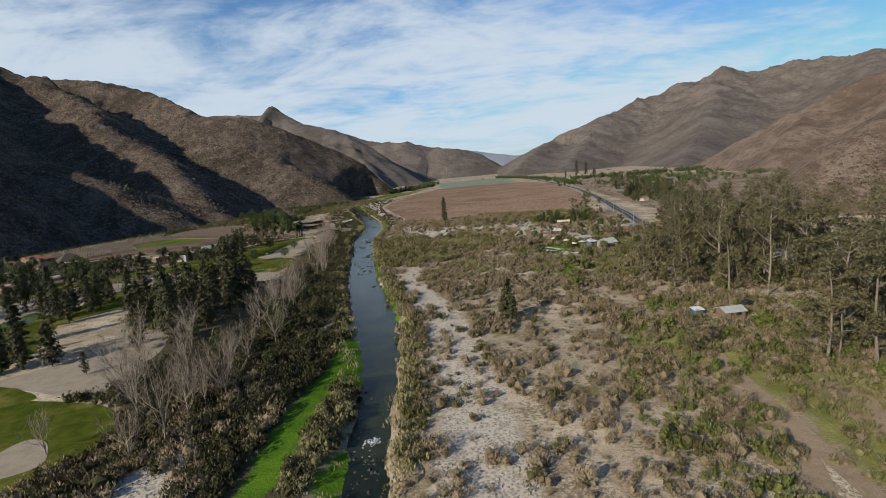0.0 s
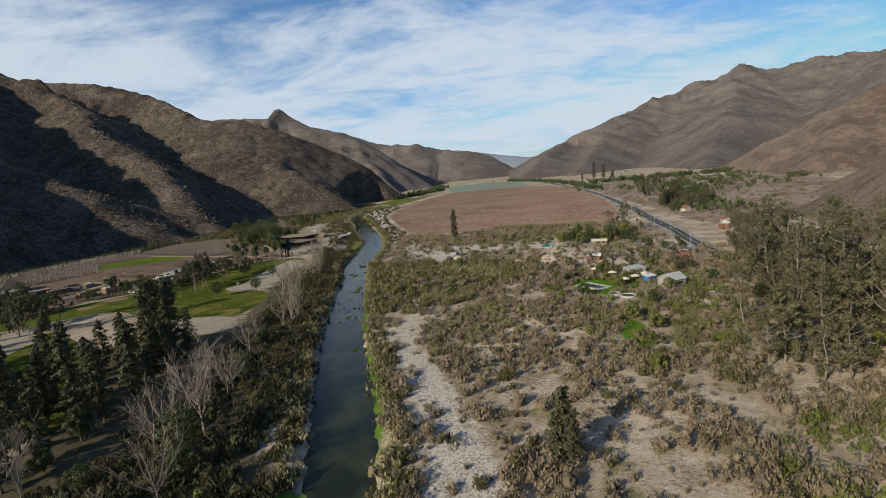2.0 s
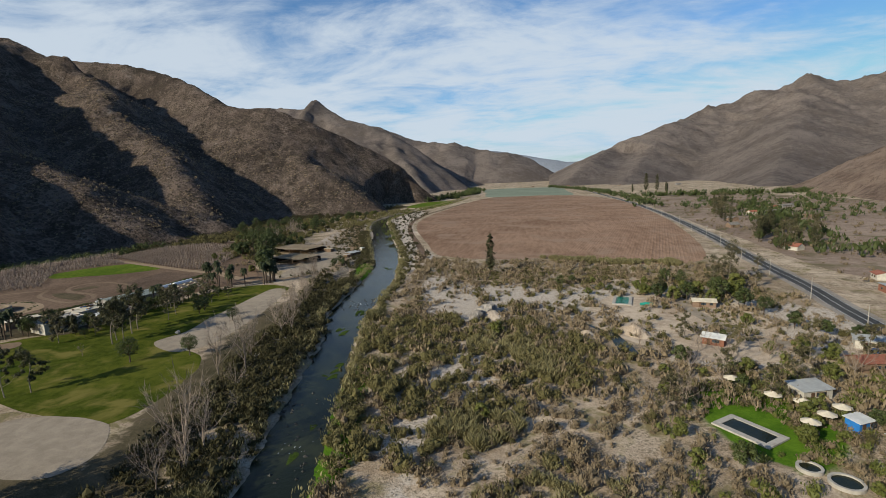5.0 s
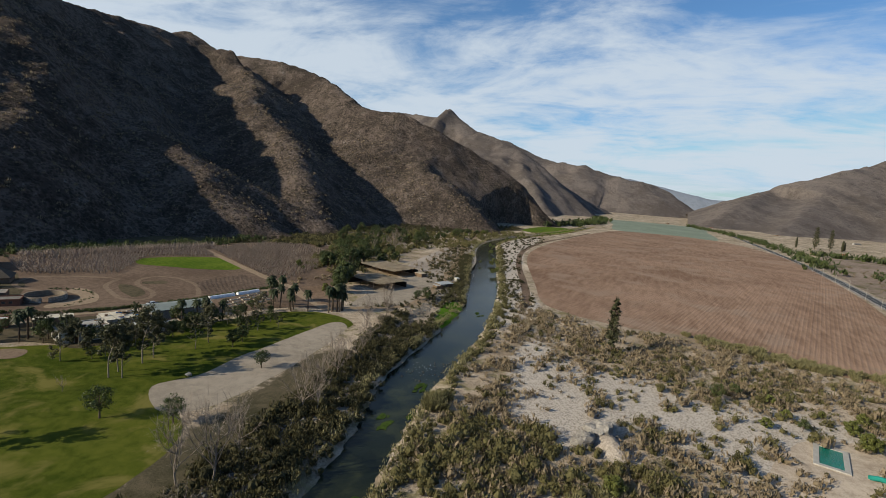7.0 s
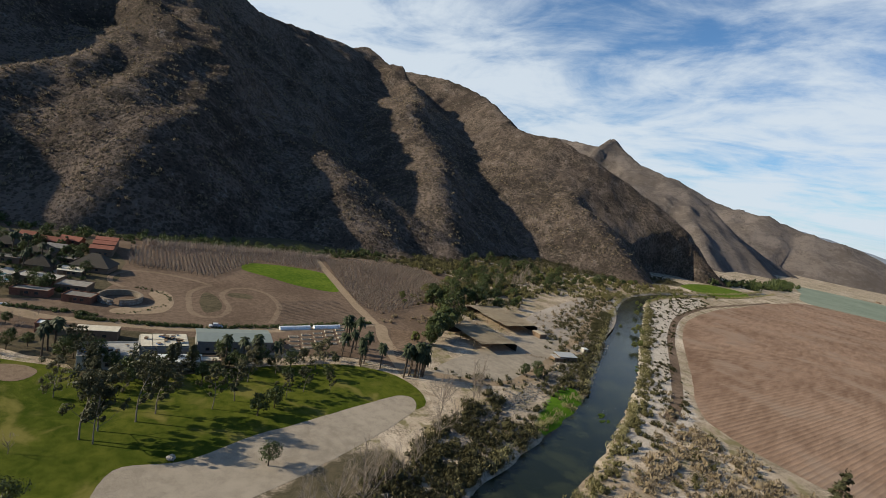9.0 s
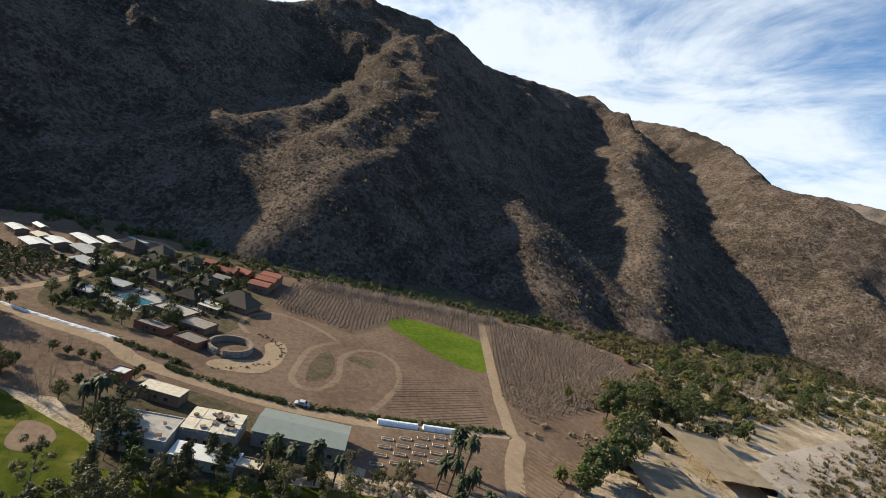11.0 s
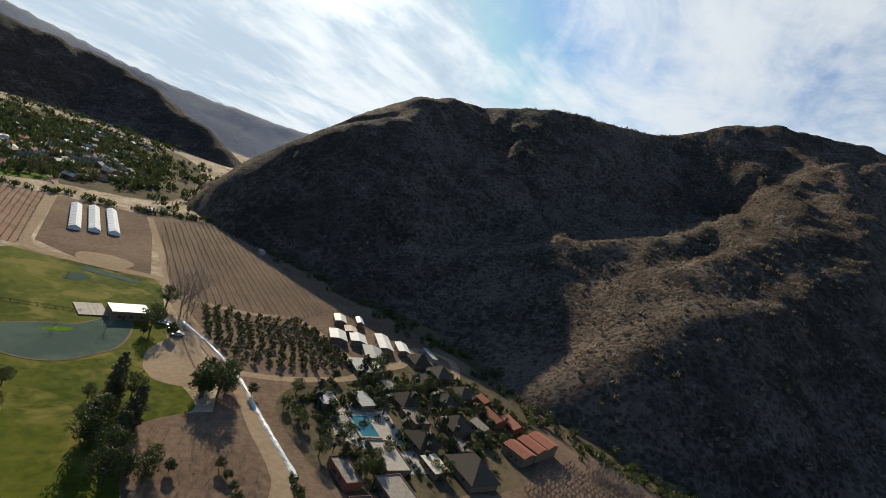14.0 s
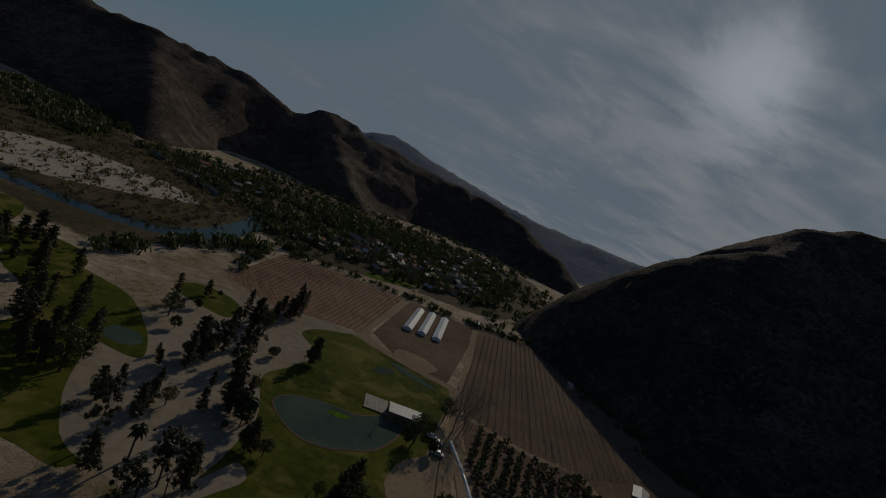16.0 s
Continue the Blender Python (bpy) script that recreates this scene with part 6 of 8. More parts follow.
def reeds(name, spots, seed, label, tall=3.0, blades=90, spread=2.2):
    """Clumps of reed: thin blades that lean outwards from each clump's foot."""
    r = np.random.default_rng(seed)
    v = []
    for x, y in spots:
        if river_bed(np.array(x), np.array(y)) < 1.5:
            continue
        n, k = blades, r.uniform(0.7, 1.2)
        off = r.normal(size=(n, 2)) * 0.45
        out = np.linalg.norm(off, axis=1)
        base = np.column_stack([x + off[:, 0] * spread * 0.5, y + off[:, 1] * spread * 0.5, np.zeros(n)])
        h = k * tall * (0.75 + 0.35 * r.random(n)) * np.clip(1.1 - 0.35 * out, 0.4, 1.1)
        d = off * 0.42 + r.normal(size=(n, 2)) * 0.14
        top = base + np.column_stack([d * h[:, None] * 1.3, h * 0.95])
        mid = base + np.column_stack([d * h[:, None] * 0.45, h * 0.6])
        side = np.column_stack([r.normal(size=(n, 2)) * 0.075, np.zeros(n)])
        v.append(np.stack([base - side, mid - side * 1.4, top, mid + side * 1.4], 1).reshape(-1, 3))
    v = np.vstack(v)
    ob = mesh_object(name, v, np.arange(len(v)).reshape(-1, 4), reed_leaf)
    return tagged(ob, label, "reeds", kind="stuff")


reeds("reed_bed", scatter([(-44, 306), (-34, 322), (-20, 306), (-8, 290), (-16, 280), (-30, 296)], 90, 52), 53, "tall yellow-green reeds in a dense bed")
reeds("reed_bed", scatter([(-44, 250), (-30, 262), (-22, 254), (-30, 244)], 50, 54), 55, "tall straw-coloured reeds")
reeds("reed_bed", scatter([(-20, 478), (6, 472), (40, 462), (62, 464), (60, 450), (20, 454), (-10, 464)], 170, 56), 57, "pale reeds along the ploughed field")
reeds("reed_bed", scatter([(-90, 334), (-84, 342), (-80, 336), (-84, 330)], 26, 58), 59, "clump of reeds at the water's edge", 3.4)
reeds("reed_bed", scatter([(-54, 168), (-50, 174), (-56, 178)], 10, 60) + scatter([(-74, 214), (-78, 224), (-82, 216)], 8, 61), 62, "pale reed clumps on the west bank")
reeds("reed_bed", scatter([(50, 40), (64, 44), (70, 62), (60, 64)], 60, 63), 64, "dry straw grass beside the path", 1.6)
reeds("reed_bed", scatter([(-30, 190), (-8, 200), (6, 236), (-18, 244), (-34, 225)], 80, 65), 66, "pale grass clumps in the scrub", 2.0)
reeds("reed_bed", scatter([(36, 180), (52, 190), (50, 235), (34, 225)], 60, 67), 68, "pale grass clumps by the gardens", 2.4)


def vines(name, points, angle, spacing, gap, seed, label, tall=2.3, twigs=24):
    """Leafless rows of an orchard or vineyard."""
    r = np.random.default_rng(seed)
    feet = []
    for a, b in rows_in(points, angle, spacing, 0.8):
        n = max(2, int(math.dist(a, b) / gap))
        k = np.linspace(0, 1, n)[:, None]
        feet.append(np.array(a) + (np.array(b) - np.array(a)) * k + r.normal(size=(n, 2)) * 0.12)
    feet = np.vstack(feet)
    f = np.repeat(feet, twigs, 0)
    n = len(f)
    low = np.column_stack([f, tall * (0.02 + 0.35 * r.random(n))])
    d = r.normal(size=(n, 2)) * 0.5
    top = low + np.column_stack([d * tall * 0.45, tall * (0.3 + 0.5 * r.random(n))])
    side = np.column_stack([r.normal(size=(n, 2)) * 0.06, np.zeros(n)])
    v = np.stack([low - side, top - side * 0.5, top + side * 0.5, low + side], 1).reshape(-1, 3)
    ob = mesh_object(name, v, np.arange(len(v)).reshape(-1, 4), twig_mat)
    return tagged(ob, label, "orchard rows", kind="stuff")


reeds("reed_bed", scatter([(40, 34), (58, 34), (76, 52), (80, 84), (66, 108), (52, 100), (52, 64), (42, 56)], 150, 163), 164, "dry straw tussocks along the path", 1.5, 60, 2.6)


vines("orchard_rows", ORCH_W, 62, 3.6, 1.9, 71, "leafless grey orchard trees in rows", 2.6)
vines("orchard_rows", ORCH_E, 62, 3.6, 1.9, 72, "leafless grey orchard trees in rows", 2.6)
vines("orchard_rows", [(-372, 362), (-384, 366), (-372, 440), (-358, 486), (-352, 476)], 80, 3.0, 1.6, 73, "tall leafless trees under the mountain", 5.0, 16)
vines("orchard_rows", FIELD_A, 57, 3.4, 2.4, 74, "leafless vines in long rows", 1.6, 8)
vines("orchard_rows", FIELD_C, -10, 3.6, 2.8, 75, "leafless vines in long rows", 1.4, 7)

far_trees(scatter([(-262, -40), (-360, -20), (-470, -20), (-560, -180), (-620, -320), (-300, -330), (-120, -260), (-200, -120)], 640, 26), 3.5, 8, 1)
far_trees(scatter([(-262, -10), (-230, -60), (-140, -280), (-300, -480), (-620, -480), (-800, -420), (-640, -260), (-480, -40), (-360, -20)], 620, 226), 3.5, 9, 12)
far_trees(scatter([(-420, 20), (-470, 30), (-560, -40), (-700, -260), (-560, -200), (-420, -40)], 160, 227), 3, 7, 13)
far_trees(along([(-172, 90), (-200, 50), (-236, 10), (-270, -20)], 60, 5, 228), 3, 7, 14)
far_trees(scatter([(-100, -180), (100, -260), (60, -420), (-120, -400)], 260, 229), 4, 10, 15)
far_trees(scatter([(-300, -160), (-420, -150), (-560, -300), (-330, -330)], 200, 27), 5, 10, 2)
far_trees(along([(-225, 78), (-262, 0), (-350, 16), (-400, 40), (-470, 44)], 120, 2.5, 28), 2, 4.5, 3)
far_trees(along([(180, 1180), (300, 1170), (420, 1185), (540, 1200)], 110, 6, 5), 6, 11, 4)
far_trees(along([(128, 900), (140, 1100), (120, 1400), (60, 1700), (0, 1900)], 130, 8, 6), 5, 10, 5)
far_trees(along([(-260, 1180), (-235, 1300), (-220, 1500), (-240, 1800)], 150, 12, 7), 6, 12, 6)
far_trees(scatter([(200, 640), (420, 800), (520, 1150), (300, 1150), (160, 900)], 150, 8), 3, 8, 7)
far_trees(along([(150, 470), (170, 520), (190, 600), (230, 760), (260, 900)], 90, 14, 9), 4, 9, 8)
ft = np.array(FAR_TREES)
stuff_of("far_woods", np.column_stack([ft[:, :2], np.zeros(len(ft))]), ft[:, 2], 30, round_leaf, "dark green trees scattered far down the valley", 130, 1.0, 0.3, "trees", cores=1)

foot_ = np.array(FOOT_TREES)
stuff_of("foot_trees", np.column_stack([foot_, np.zeros(len(foot_))]), rng.uniform(1.6, 4.4, len(foot_)), 110, round_leaf, "dark bushy trees along the foot of the mountain", 160, 1.2, 0.17, "trees")

# shrubs on the lower mountain slopes
sv = SLOPES["mountain_west"]
sr = np.random.default_rng(141)
pick_ = np.flatnonzero((sv[:, 2] > 3) & (sv[:, 2] < 110) & (sv[:, 0] > -640) & (sv[:, 1] > -40) & (sv[:, 1] < 1160))
pick_ = pick_[sr.random(len(pick_)) < 2600 / len(pick_)]
sc = sv[pick_] + np.column_stack([sr.uniform(-3, 3, len(pick_)), sr.uniform(-3, 3, len(pick_)), np.full(len(pick_), -0.4)])
stuff_of("slope_scrub", sc, sr.uniform(0.7, 1.9, len(sc)), 12, slope_leaf, "dry shrubs dotted over the mountainside", 142, 0.8, 0.4, cores=1)

# ---- buildings and small things ----
white_wall = plain("white_plaster", (0.46, 0.42, 0.36), 0.85, 0.2, 0.8, stain=(0.3, 0.26, 0.21))
adobe_wall = plain("adobe_wall", (0.19, 0.13, 0.092), 0.9, 0.25, 0.8)
brick_wall = plain("red_brick_wall", (0.21, 0.095, 0.062), 0.9, 0.25, 2.0)
grey_wall = plain("grey_block_wall", (0.27, 0.25, 0.23), 0.9, 0.2, 1.0)
white_roof = plain("white_metal_roof", (0.58, 0.57, 0.54), 0.55, 0.15, 0.5, stain=(0.42, 0.38, 0.33))
cream_roof = plain("cream_roof_panels", (0.56, 0.49, 0.38), 0.8, 0.2, 0.6, stain=(0.4, 0.34, 0.26))
grey_roof = plain("grey_sheet_roof", (0.34, 0.34, 0.33), 0.6, 0.2, 0.6, stain=(0.24, 0.2, 0.17))
dusty_roof = plain("dusty_flat_roof", (0.24, 0.21, 0.18), 0.85, 0.3, 0.7, stain=(0.15, 0.125, 0.1))
green_roof = plain("grey_green_roof", (0.2, 0.22, 0.2), 0.55, 0.12, 0.4)
red_roof = plain("red_tile_roof", (0.25, 0.098, 0.066), 0.85, 0.25, 1.2)
thatch = plain("dark_thatch", (0.085, 0.07, 0.055), 0.95, 0.35, 2.5, depth=0.05)
net_roof = plain("shade_net", (0.42, 0.34, 0.24), 0.9, 0.12, 0.3, stain=(0.28, 0.22, 0.155))
wood = plain("weathered_wood", (0.19, 0.13, 0.085), 0.85, 0.3, 2)
door_wood = plain("door_wood", (0.11, 0.065, 0.04), 0.7, 0.3, 2)
concrete = plain("pale_concrete", (0.36, 0.33, 0.29), 0.85, 0.2, 0.6, stain=(0.26, 0.23, 0.195))
terrace_stone = plain("terrace_paving", (0.36, 0.32, 0.28), 0.8, 0.2, 0.5, stain=(0.38, 0.33, 0.28))
plastic = plain("white_plastic_sheet", (0.72, 0.72, 0.72), 0.35, 0.2, 1.5)
rubber = plain("tyre_rubber", (0.025, 0.025, 0.025), 0.8, 0.2)
chrome = plain("wheel_metal", (0.4, 0.4, 0.41), 0.35, 0.1, metal=0.9)
lamp_glass = plain("lamp_glass", (0.6, 0.58, 0.52), 0.2, 0.1)
wet_rock = plain("wet_stones", (0.06, 0.057, 0.052), 0.6, 0.3, 0.9, depth=0.05)
corral_stone = plain("corral_stone", (0.27, 0.215, 0.16), 0.9, 0.3, 1.5, depth=0.05)
rock_mat = plain("river_boulders", (0.19, 0.172, 0.155), 0.9, 0.3, 0.9, depth=0.05)
pale_rock = plain("pale_boulders", (0.3, 0.268, 0.235), 0.9, 0.4, 0.9, depth=0.15, stain=(0.16, 0.14, 0.12))
blue_sheet = plain("blue_tarpaulin", (0.03, 0.15, 0.42), 0.5, 0.2)
teal_sheet = plain("teal_cover", (0.03, 0.24, 0.19), 0.5, 0.2)
dark_net = plain("dark_gap", (0.03, 0.027, 0.024), 0.9, 0.2)


def pane_mat():
    m, _, _ = nodes_of("window_glass")
    nt = m.node_tree
    finish(nt, mix_rgb(nt, ramp_of(nt, noise_of(nt, 0.9, 3), 0.4, 0.6), (0.02, 0.025, 0.03), (0.05, 0.06, 0.07)), 0.08, None, 0, 0, 0.6)
    return m


glass = pane_mat()
paints = {n: plain(n + "_car_paint", c, 0.25, 0.05) for n, c in (("white", (0.75, 0.75, 0.74)), ("silver", (0.42, 0.43, 0.45)), ("dark", (0.03, 0.035, 0.04)), ("blue", (0.05, 0.1, 0.22)))}


def box(bm, w, d, h, x=0.0, y=0.0, z=0.0, bevel=0.0, turn=0.0):
    """A block with its base centre at x, y, z."""
    got = bmesh.ops.create_cube(bm, size=1, matrix=Matrix.Translation((x, y, z + h / 2)) @ Matrix.Rotation(turn, 4, "Z") @ Matrix.Diagonal((w, d, h, 1)))
    if bevel:
        edges = {e for v in got["verts"] for e in v.link_edges}
        bmesh.ops.bevel(bm, geom=list(edges), offset=bevel, segments=1, affect="EDGES")
    return bm


def box_part(name, w, d, h, x, y, z, material, parent, bevel=0.03, label=""):
    return part(name, box(bmesh.new(), w, d, h, x, y, z, bevel), material, parent, label)


def gable_bm(w, d, low, rise, over=0.4, thick=0.15, ribs=0):
    """A pitched roof, ridge along x, with thickness and, if asked, raised seams."""
    bm = bmesh.new()
    for s in (-1, 1):
        run = d / 2 + over
        a = [(-w / 2 - over, s * run, low - rise * over / (d / 2)), (w / 2 + over, s * run, low - rise * over / (d / 2)), (w / 2 + over, 0, low + rise), (-w / 2 - over, 0, low + rise)]
        v = [bm.verts.new(p) for p in a] + [bm.verts.new((p[0], p[1], p[2] + thick)) for p in a]
        for f in ((0, 1, 2, 3), (7, 6, 5, 4), (0, 4, 5, 1), (1, 5, 6, 2), (2, 6, 7, 3), (3, 7, 4, 0)):
            bm.faces.new([v[i] for i in f])
    bmesh.ops.recalc_face_normals(bm, faces=bm.faces[:])
    return bm


def hip_bm(w, d, low, rise, over=0.6, thick=0.25):
    bm = bmesh.new()
    a, b = w / 2 + over, d / 2 + over
    rid = max(0.0, (w - d) / 2)
    base = [(-a, -b, low), (a, -b, low), (a, b, low), (-a, b, low)]
    lo = [bm.verts.new(p) for p in base]
    mid = [bm.verts.new((p[0], p[1], p[2] + thick)) for p in base]
    r1, r2 = bm.verts.new((-rid - 0.05, 0, low + rise)), bm.verts.new((rid + 0.05, 0, low + rise))
    bm.faces.new(lo[::-1])
    for i in range(4):
        j = (i + 1) % 4
        bm.faces.new((lo[i], lo[j], mid[j], mid[i]))
    bm.faces.new((mid[0], mid[1], r2, r1))
    bm.faces.new((mid[1], mid[2], r2))
    bm.faces.new((mid[2], mid[3], r1, r2))
    bm.faces.new((mid[3], mid[0], r1))
    bmesh.ops.recalc_face_normals(bm, faces=bm.faces[:])
    return bm


def house(x, y, turn, w, d, h, roof, wall_m, roof_m, label, name="house", category="house", group="", windows=2, z=0.0, rise=None, parapet=True):
    ob = empty(name, pose(x, y, z, 0, 0, turn), label, category, group)
    bm = box(bmesh.new(), w, d, h, 0, 0, -0.2, 0.04)
    if roof == "gable":
        for s in (-1, 1):
            v = [bm.verts.new(p) for p in ((s * w / 2, -d / 2, h - 0.2), (s * w / 2, d / 2, h - 0.2), (s * w / 2, 0, h - 0.2 + (rise or d * 0.25)))]
            bm.faces.new(v)
    part("wall", bm, wall_m, ob)
    if roof == "gable":
        part("roof", gable_bm(w, d, h - 0.2, rise or d * 0.25), roof_m, ob)
    elif roof == "hip":
        part("roof", hip_bm(w, d, h - 0.2, rise or d * 0.45), roof_m, ob)
    elif roof == "shed":
        bm = box(bmesh.new(), w + 0.8, d + 0.8, 0.14, 0, 0, 0, 0.02)
        bm.transform(Matrix.Translation((0, 0, h)) @ Matrix.Rotation(radians(5), 4, "X"))
        part("roof", bm, roof_m, ob)
    else:
        part("roof", box(bmesh.new(), w + 0.1, d + 0.1, 0.12, 0, 0, h - 0.19, 0.02), roof_m, ob)
        if parapet:
            bm = bmesh.new()
            for sx, sy, lw, ld in ((0, 1, w + 0.3, 0.22), (0, -1, w + 0.3, 0.22), (1, 0, 0.22, d - 0.1), (-1, 0, 0.22, d - 0.1)):
                box(bm, lw, ld, 0.5, sx * w / 2, sy * d / 2, h - 0.25, 0)
            part("parapet", bm, wall_m, ob)
    part("door", box(bmesh.new(), 1.0, 0.1, 2.05, -w * 0.18, -d / 2 - 0.03, 0, 0.02), door_wood, ob)
    for s in (-1, 1):
        for k in range(windows):
            wx = -w / 2 + w * (k + 0.75) / (windows + 0.5)
            if s < 0 and abs(wx + w * 0.18) < 1.1:
                wx += 1.7
            f = box_part("window", 1.3, 0.1, 1.1, wx, s * (d / 2 + 0.03), 1.0, wood, ob, 0.015)
            part("pane", box(bmesh.new(), 1.1, 0.04, 0.9, wx, s * (d / 2 + 0.08), 1.1), glass, f)
    return ob


def from_eye(x, y, eye, h):
    """A roof's place from where it hides the ground, seen from a height."""
    k = 1 - h / eye[2]
    return eye[0] + (x - eye[0]) * k, eye[1] + (y - eye[1]) * k


E9, E13, E14 = (-53, 272, 72), (-134, 349, 84), (-171, 351, 86)

# golf houses and workshops
x, y = from_eye(-224.5, 353, E9, 4.5)
hall = house(x, y, 72, 24, 12, 4.5, "gable", grey_wall, green_roof, "long hall with a grey-green metal roof", "hall", "hall", windows=5, rise=0.9)
x, y = from_eye(-223, 312, E9, 4.5)
house(x, y, 75, 15, 11, 4.2, "flat", white_wall, concrete, "white flat-roofed house with a cluttered roof", windows=4)
x, y = from_eye(-226, 329, E9, 4.5)
work = house(x, y, 75, 14, 11, 4.0, "flat", grey_wall, concrete, "unfinished house under cream roof panels", windows=3, parapet=False)
for i in range(4):
    for j in range(2):
        part("roof_panel", box(bmesh.new(), 3.2, 5.2, 0.08, -5.1 + 3.4 * i, -2.75 + 5.5 * j, 4.35 + 0.06 * (i % 2), 0), cream_roof, work)
for sx in (-6.7, 0, 6.7):
    for sy in (-5.4, 5.4):
        part("post", box(bmesh.new(), 0.16, 0.16, 0.5, sx, sy, 3.85), wood, work)


def crate(x, y, z, turn, w, d, h, material, label):
    ob = empty("crate", pose(x, y, z, 0, 0, turn), label, "crate", "clutter on the roofs")
    part("body", box(bmesh.new(), w, d, h, 0, 0, 0, 0.02), material, ob)
    part("lid", box(bmesh.new(), w + 0.08, d + 0.08, 0.06, 0, 0, h, 0.01), wood, ob)
    return ob


clutter = random.Random(31)
for hx, hy, top_ in ((*from_eye(-223, 312, E9, 4.5), 4.55), (*from_eye(-226, 329, E9, 4.5), 4.55)):
    for k in range(13):
        u, v = clutter.uniform(-5.5, 5.5), clutter.uniform(-4, 4)
        c_, s_ = math.cos(radians(75)), math.sin(radians(75))
        m_ = clutter.choice((red_roof, grey_roof, wood, blue_sheet, dark_net, concrete, white_roof))
        crate(hx + u * c_ - v * s_, hy + u * s_ + v * c_, top_, clutter.uniform(0, 180), clutter.uniform(0.5, 2.2), clutter.uniform(0.4, 1.2), clutter.uniform(0.2, 0.8), m_, "weathered crate of building scrap on a flat roof")
x, y = from_eye(-242, 313, E9, 3.4)
house(x, y, 66, 12, 5, 3.4, "flat", adobe_wall, cream_roof, "low workshop with a cream roof and brick walls", "workshop", "workshop", parapet=False)
x, y = from_eye(-210, 327, E9, 3.2)
house(x, y, 72, 15, 4.5, 3.0, "shed", white_wall, white_roof, "narrow shed with a bright white metal roof", "shed", "shed")
x, y = from_eye(-251, 300, E9, 3.2)
house(x, y, 66, 4.5, 4, 3.2, "flat", brick_wall, white_roof, "small brick pump house with a pale roof", "pump_house", "hut", windows=1)
x, y = from_eye(-206, 337, E9, 3)
house(x, y, 72, 6, 4, 3.0, "flat", adobe_wall, cream_roof, "small annex with a cream roof", "annex", "annex", windows=1)


def tunnel(x0, y0, x1, y1, width, height, label, name="greenhouse", shape="gable", mat=None):
    """A long low greenhouse with ribs under its cover."""
    ln = math.hypot(x1 - x0, y1 - y0)
    turn = math.degrees(math.atan2(y1 - y0, x1 - x0))
    ob = empty(name, pose((x0 + x1) / 2, (y0 + y1) / 2, 0, 0, 0, turn), label, "greenhouse", "greenhouses")
    bm = bmesh.new()
    prof = [(-width / 2, 0), (-width / 2, height * 0.55), (0, height), (width / 2, height * 0.55), (width / 2, 0)] if shape == "gable" else [(width / 2 * math.cos(a), height * math.sin(a)) for a in np.linspace(math.pi, 0, 9)]
    n = max(4, int(ln / 3))
    grid = [[bm.verts.new((-ln / 2 + ln * i / n, py, pz * (1 + 0.02 * math.sin(i * 2.1)))) for py, pz in prof] for i in range(n + 1)]
    for i in range(n):
        for j in range(len(prof) - 1):
            bm.faces.new((grid[i][j], grid[i + 1][j], grid[i + 1][j + 1], grid[i][j + 1]))
    bm.faces.new(grid[0])
    bm.faces.new(grid[-1][::-1])
    part("cover", bm, mat or plastic, ob)
    for i in range(0, n + 1, 2):
        xx = -ln / 2 + ln * i / n
        v, f = tube([(xx, py * 1.02, pz * 1.02 + 0.03) for py, pz in prof], [0.05] * len(prof), 4)
        mesh_object("rib", v, f, grey_roof, ob)
    return ob


tunnel(-354, 44, -327, 90, 5.5, 3.0, "long white greenhouse with a ridge")
tunnel(-363, 46, -336, 92, 5.5, 3.0, "long white greenhouse with a ridge")
tunnel(-372, 49, -345, 95, 5.5, 3.0, "long white greenhouse with a ridge")
tunnel(-226.5, 373, -224.5, 386, 2.4, 1.5, "low white seedling tunnel", shape="arch")
tunnel(-224.3, 388, -222.5, 400, 2.4, 1.5, "low white seedling tunnel", shape="arch")

# nursery plot with raised beds
patch("nursery_ground", [(-224, 374), (-219, 407), (-196, 388), (-199, 363), (-212, 368)], farm_dirt, 0.12, "brown nursery plot", "ground", smooth=False)


def raised_bed(x, y, turn, w, d):
    ob = empty("raised_bed", pose(x, y, 0.1, 0, 0, turn), "timber raised bed filled with dark soil", "raised bed", "nursery beds")
    for sx, sy, lw, ld in ((0, 1, w, 0.12), (0, -1, w, 0.12), (1, 0, 0.12, d), (-1, 0, 0.12, d)):
        part("plank", box(bmesh.new(), lw, ld, 0.45, sx * w / 2, sy * d / 2, 0, 0.01), cream_roof, ob)
    part("soil", box(bmesh.new(), w - 0.12, d - 0.12, 0.36, 0, 0, 0), farm_dirt, ob)
    return ob


for i in range(5):
    for j in range(4):
        raised_bed(-217 + 4.2 * j - 0.6 * i, 374 + 6.0 * i - 2.2 * j, 76, 3.6, 1.1)

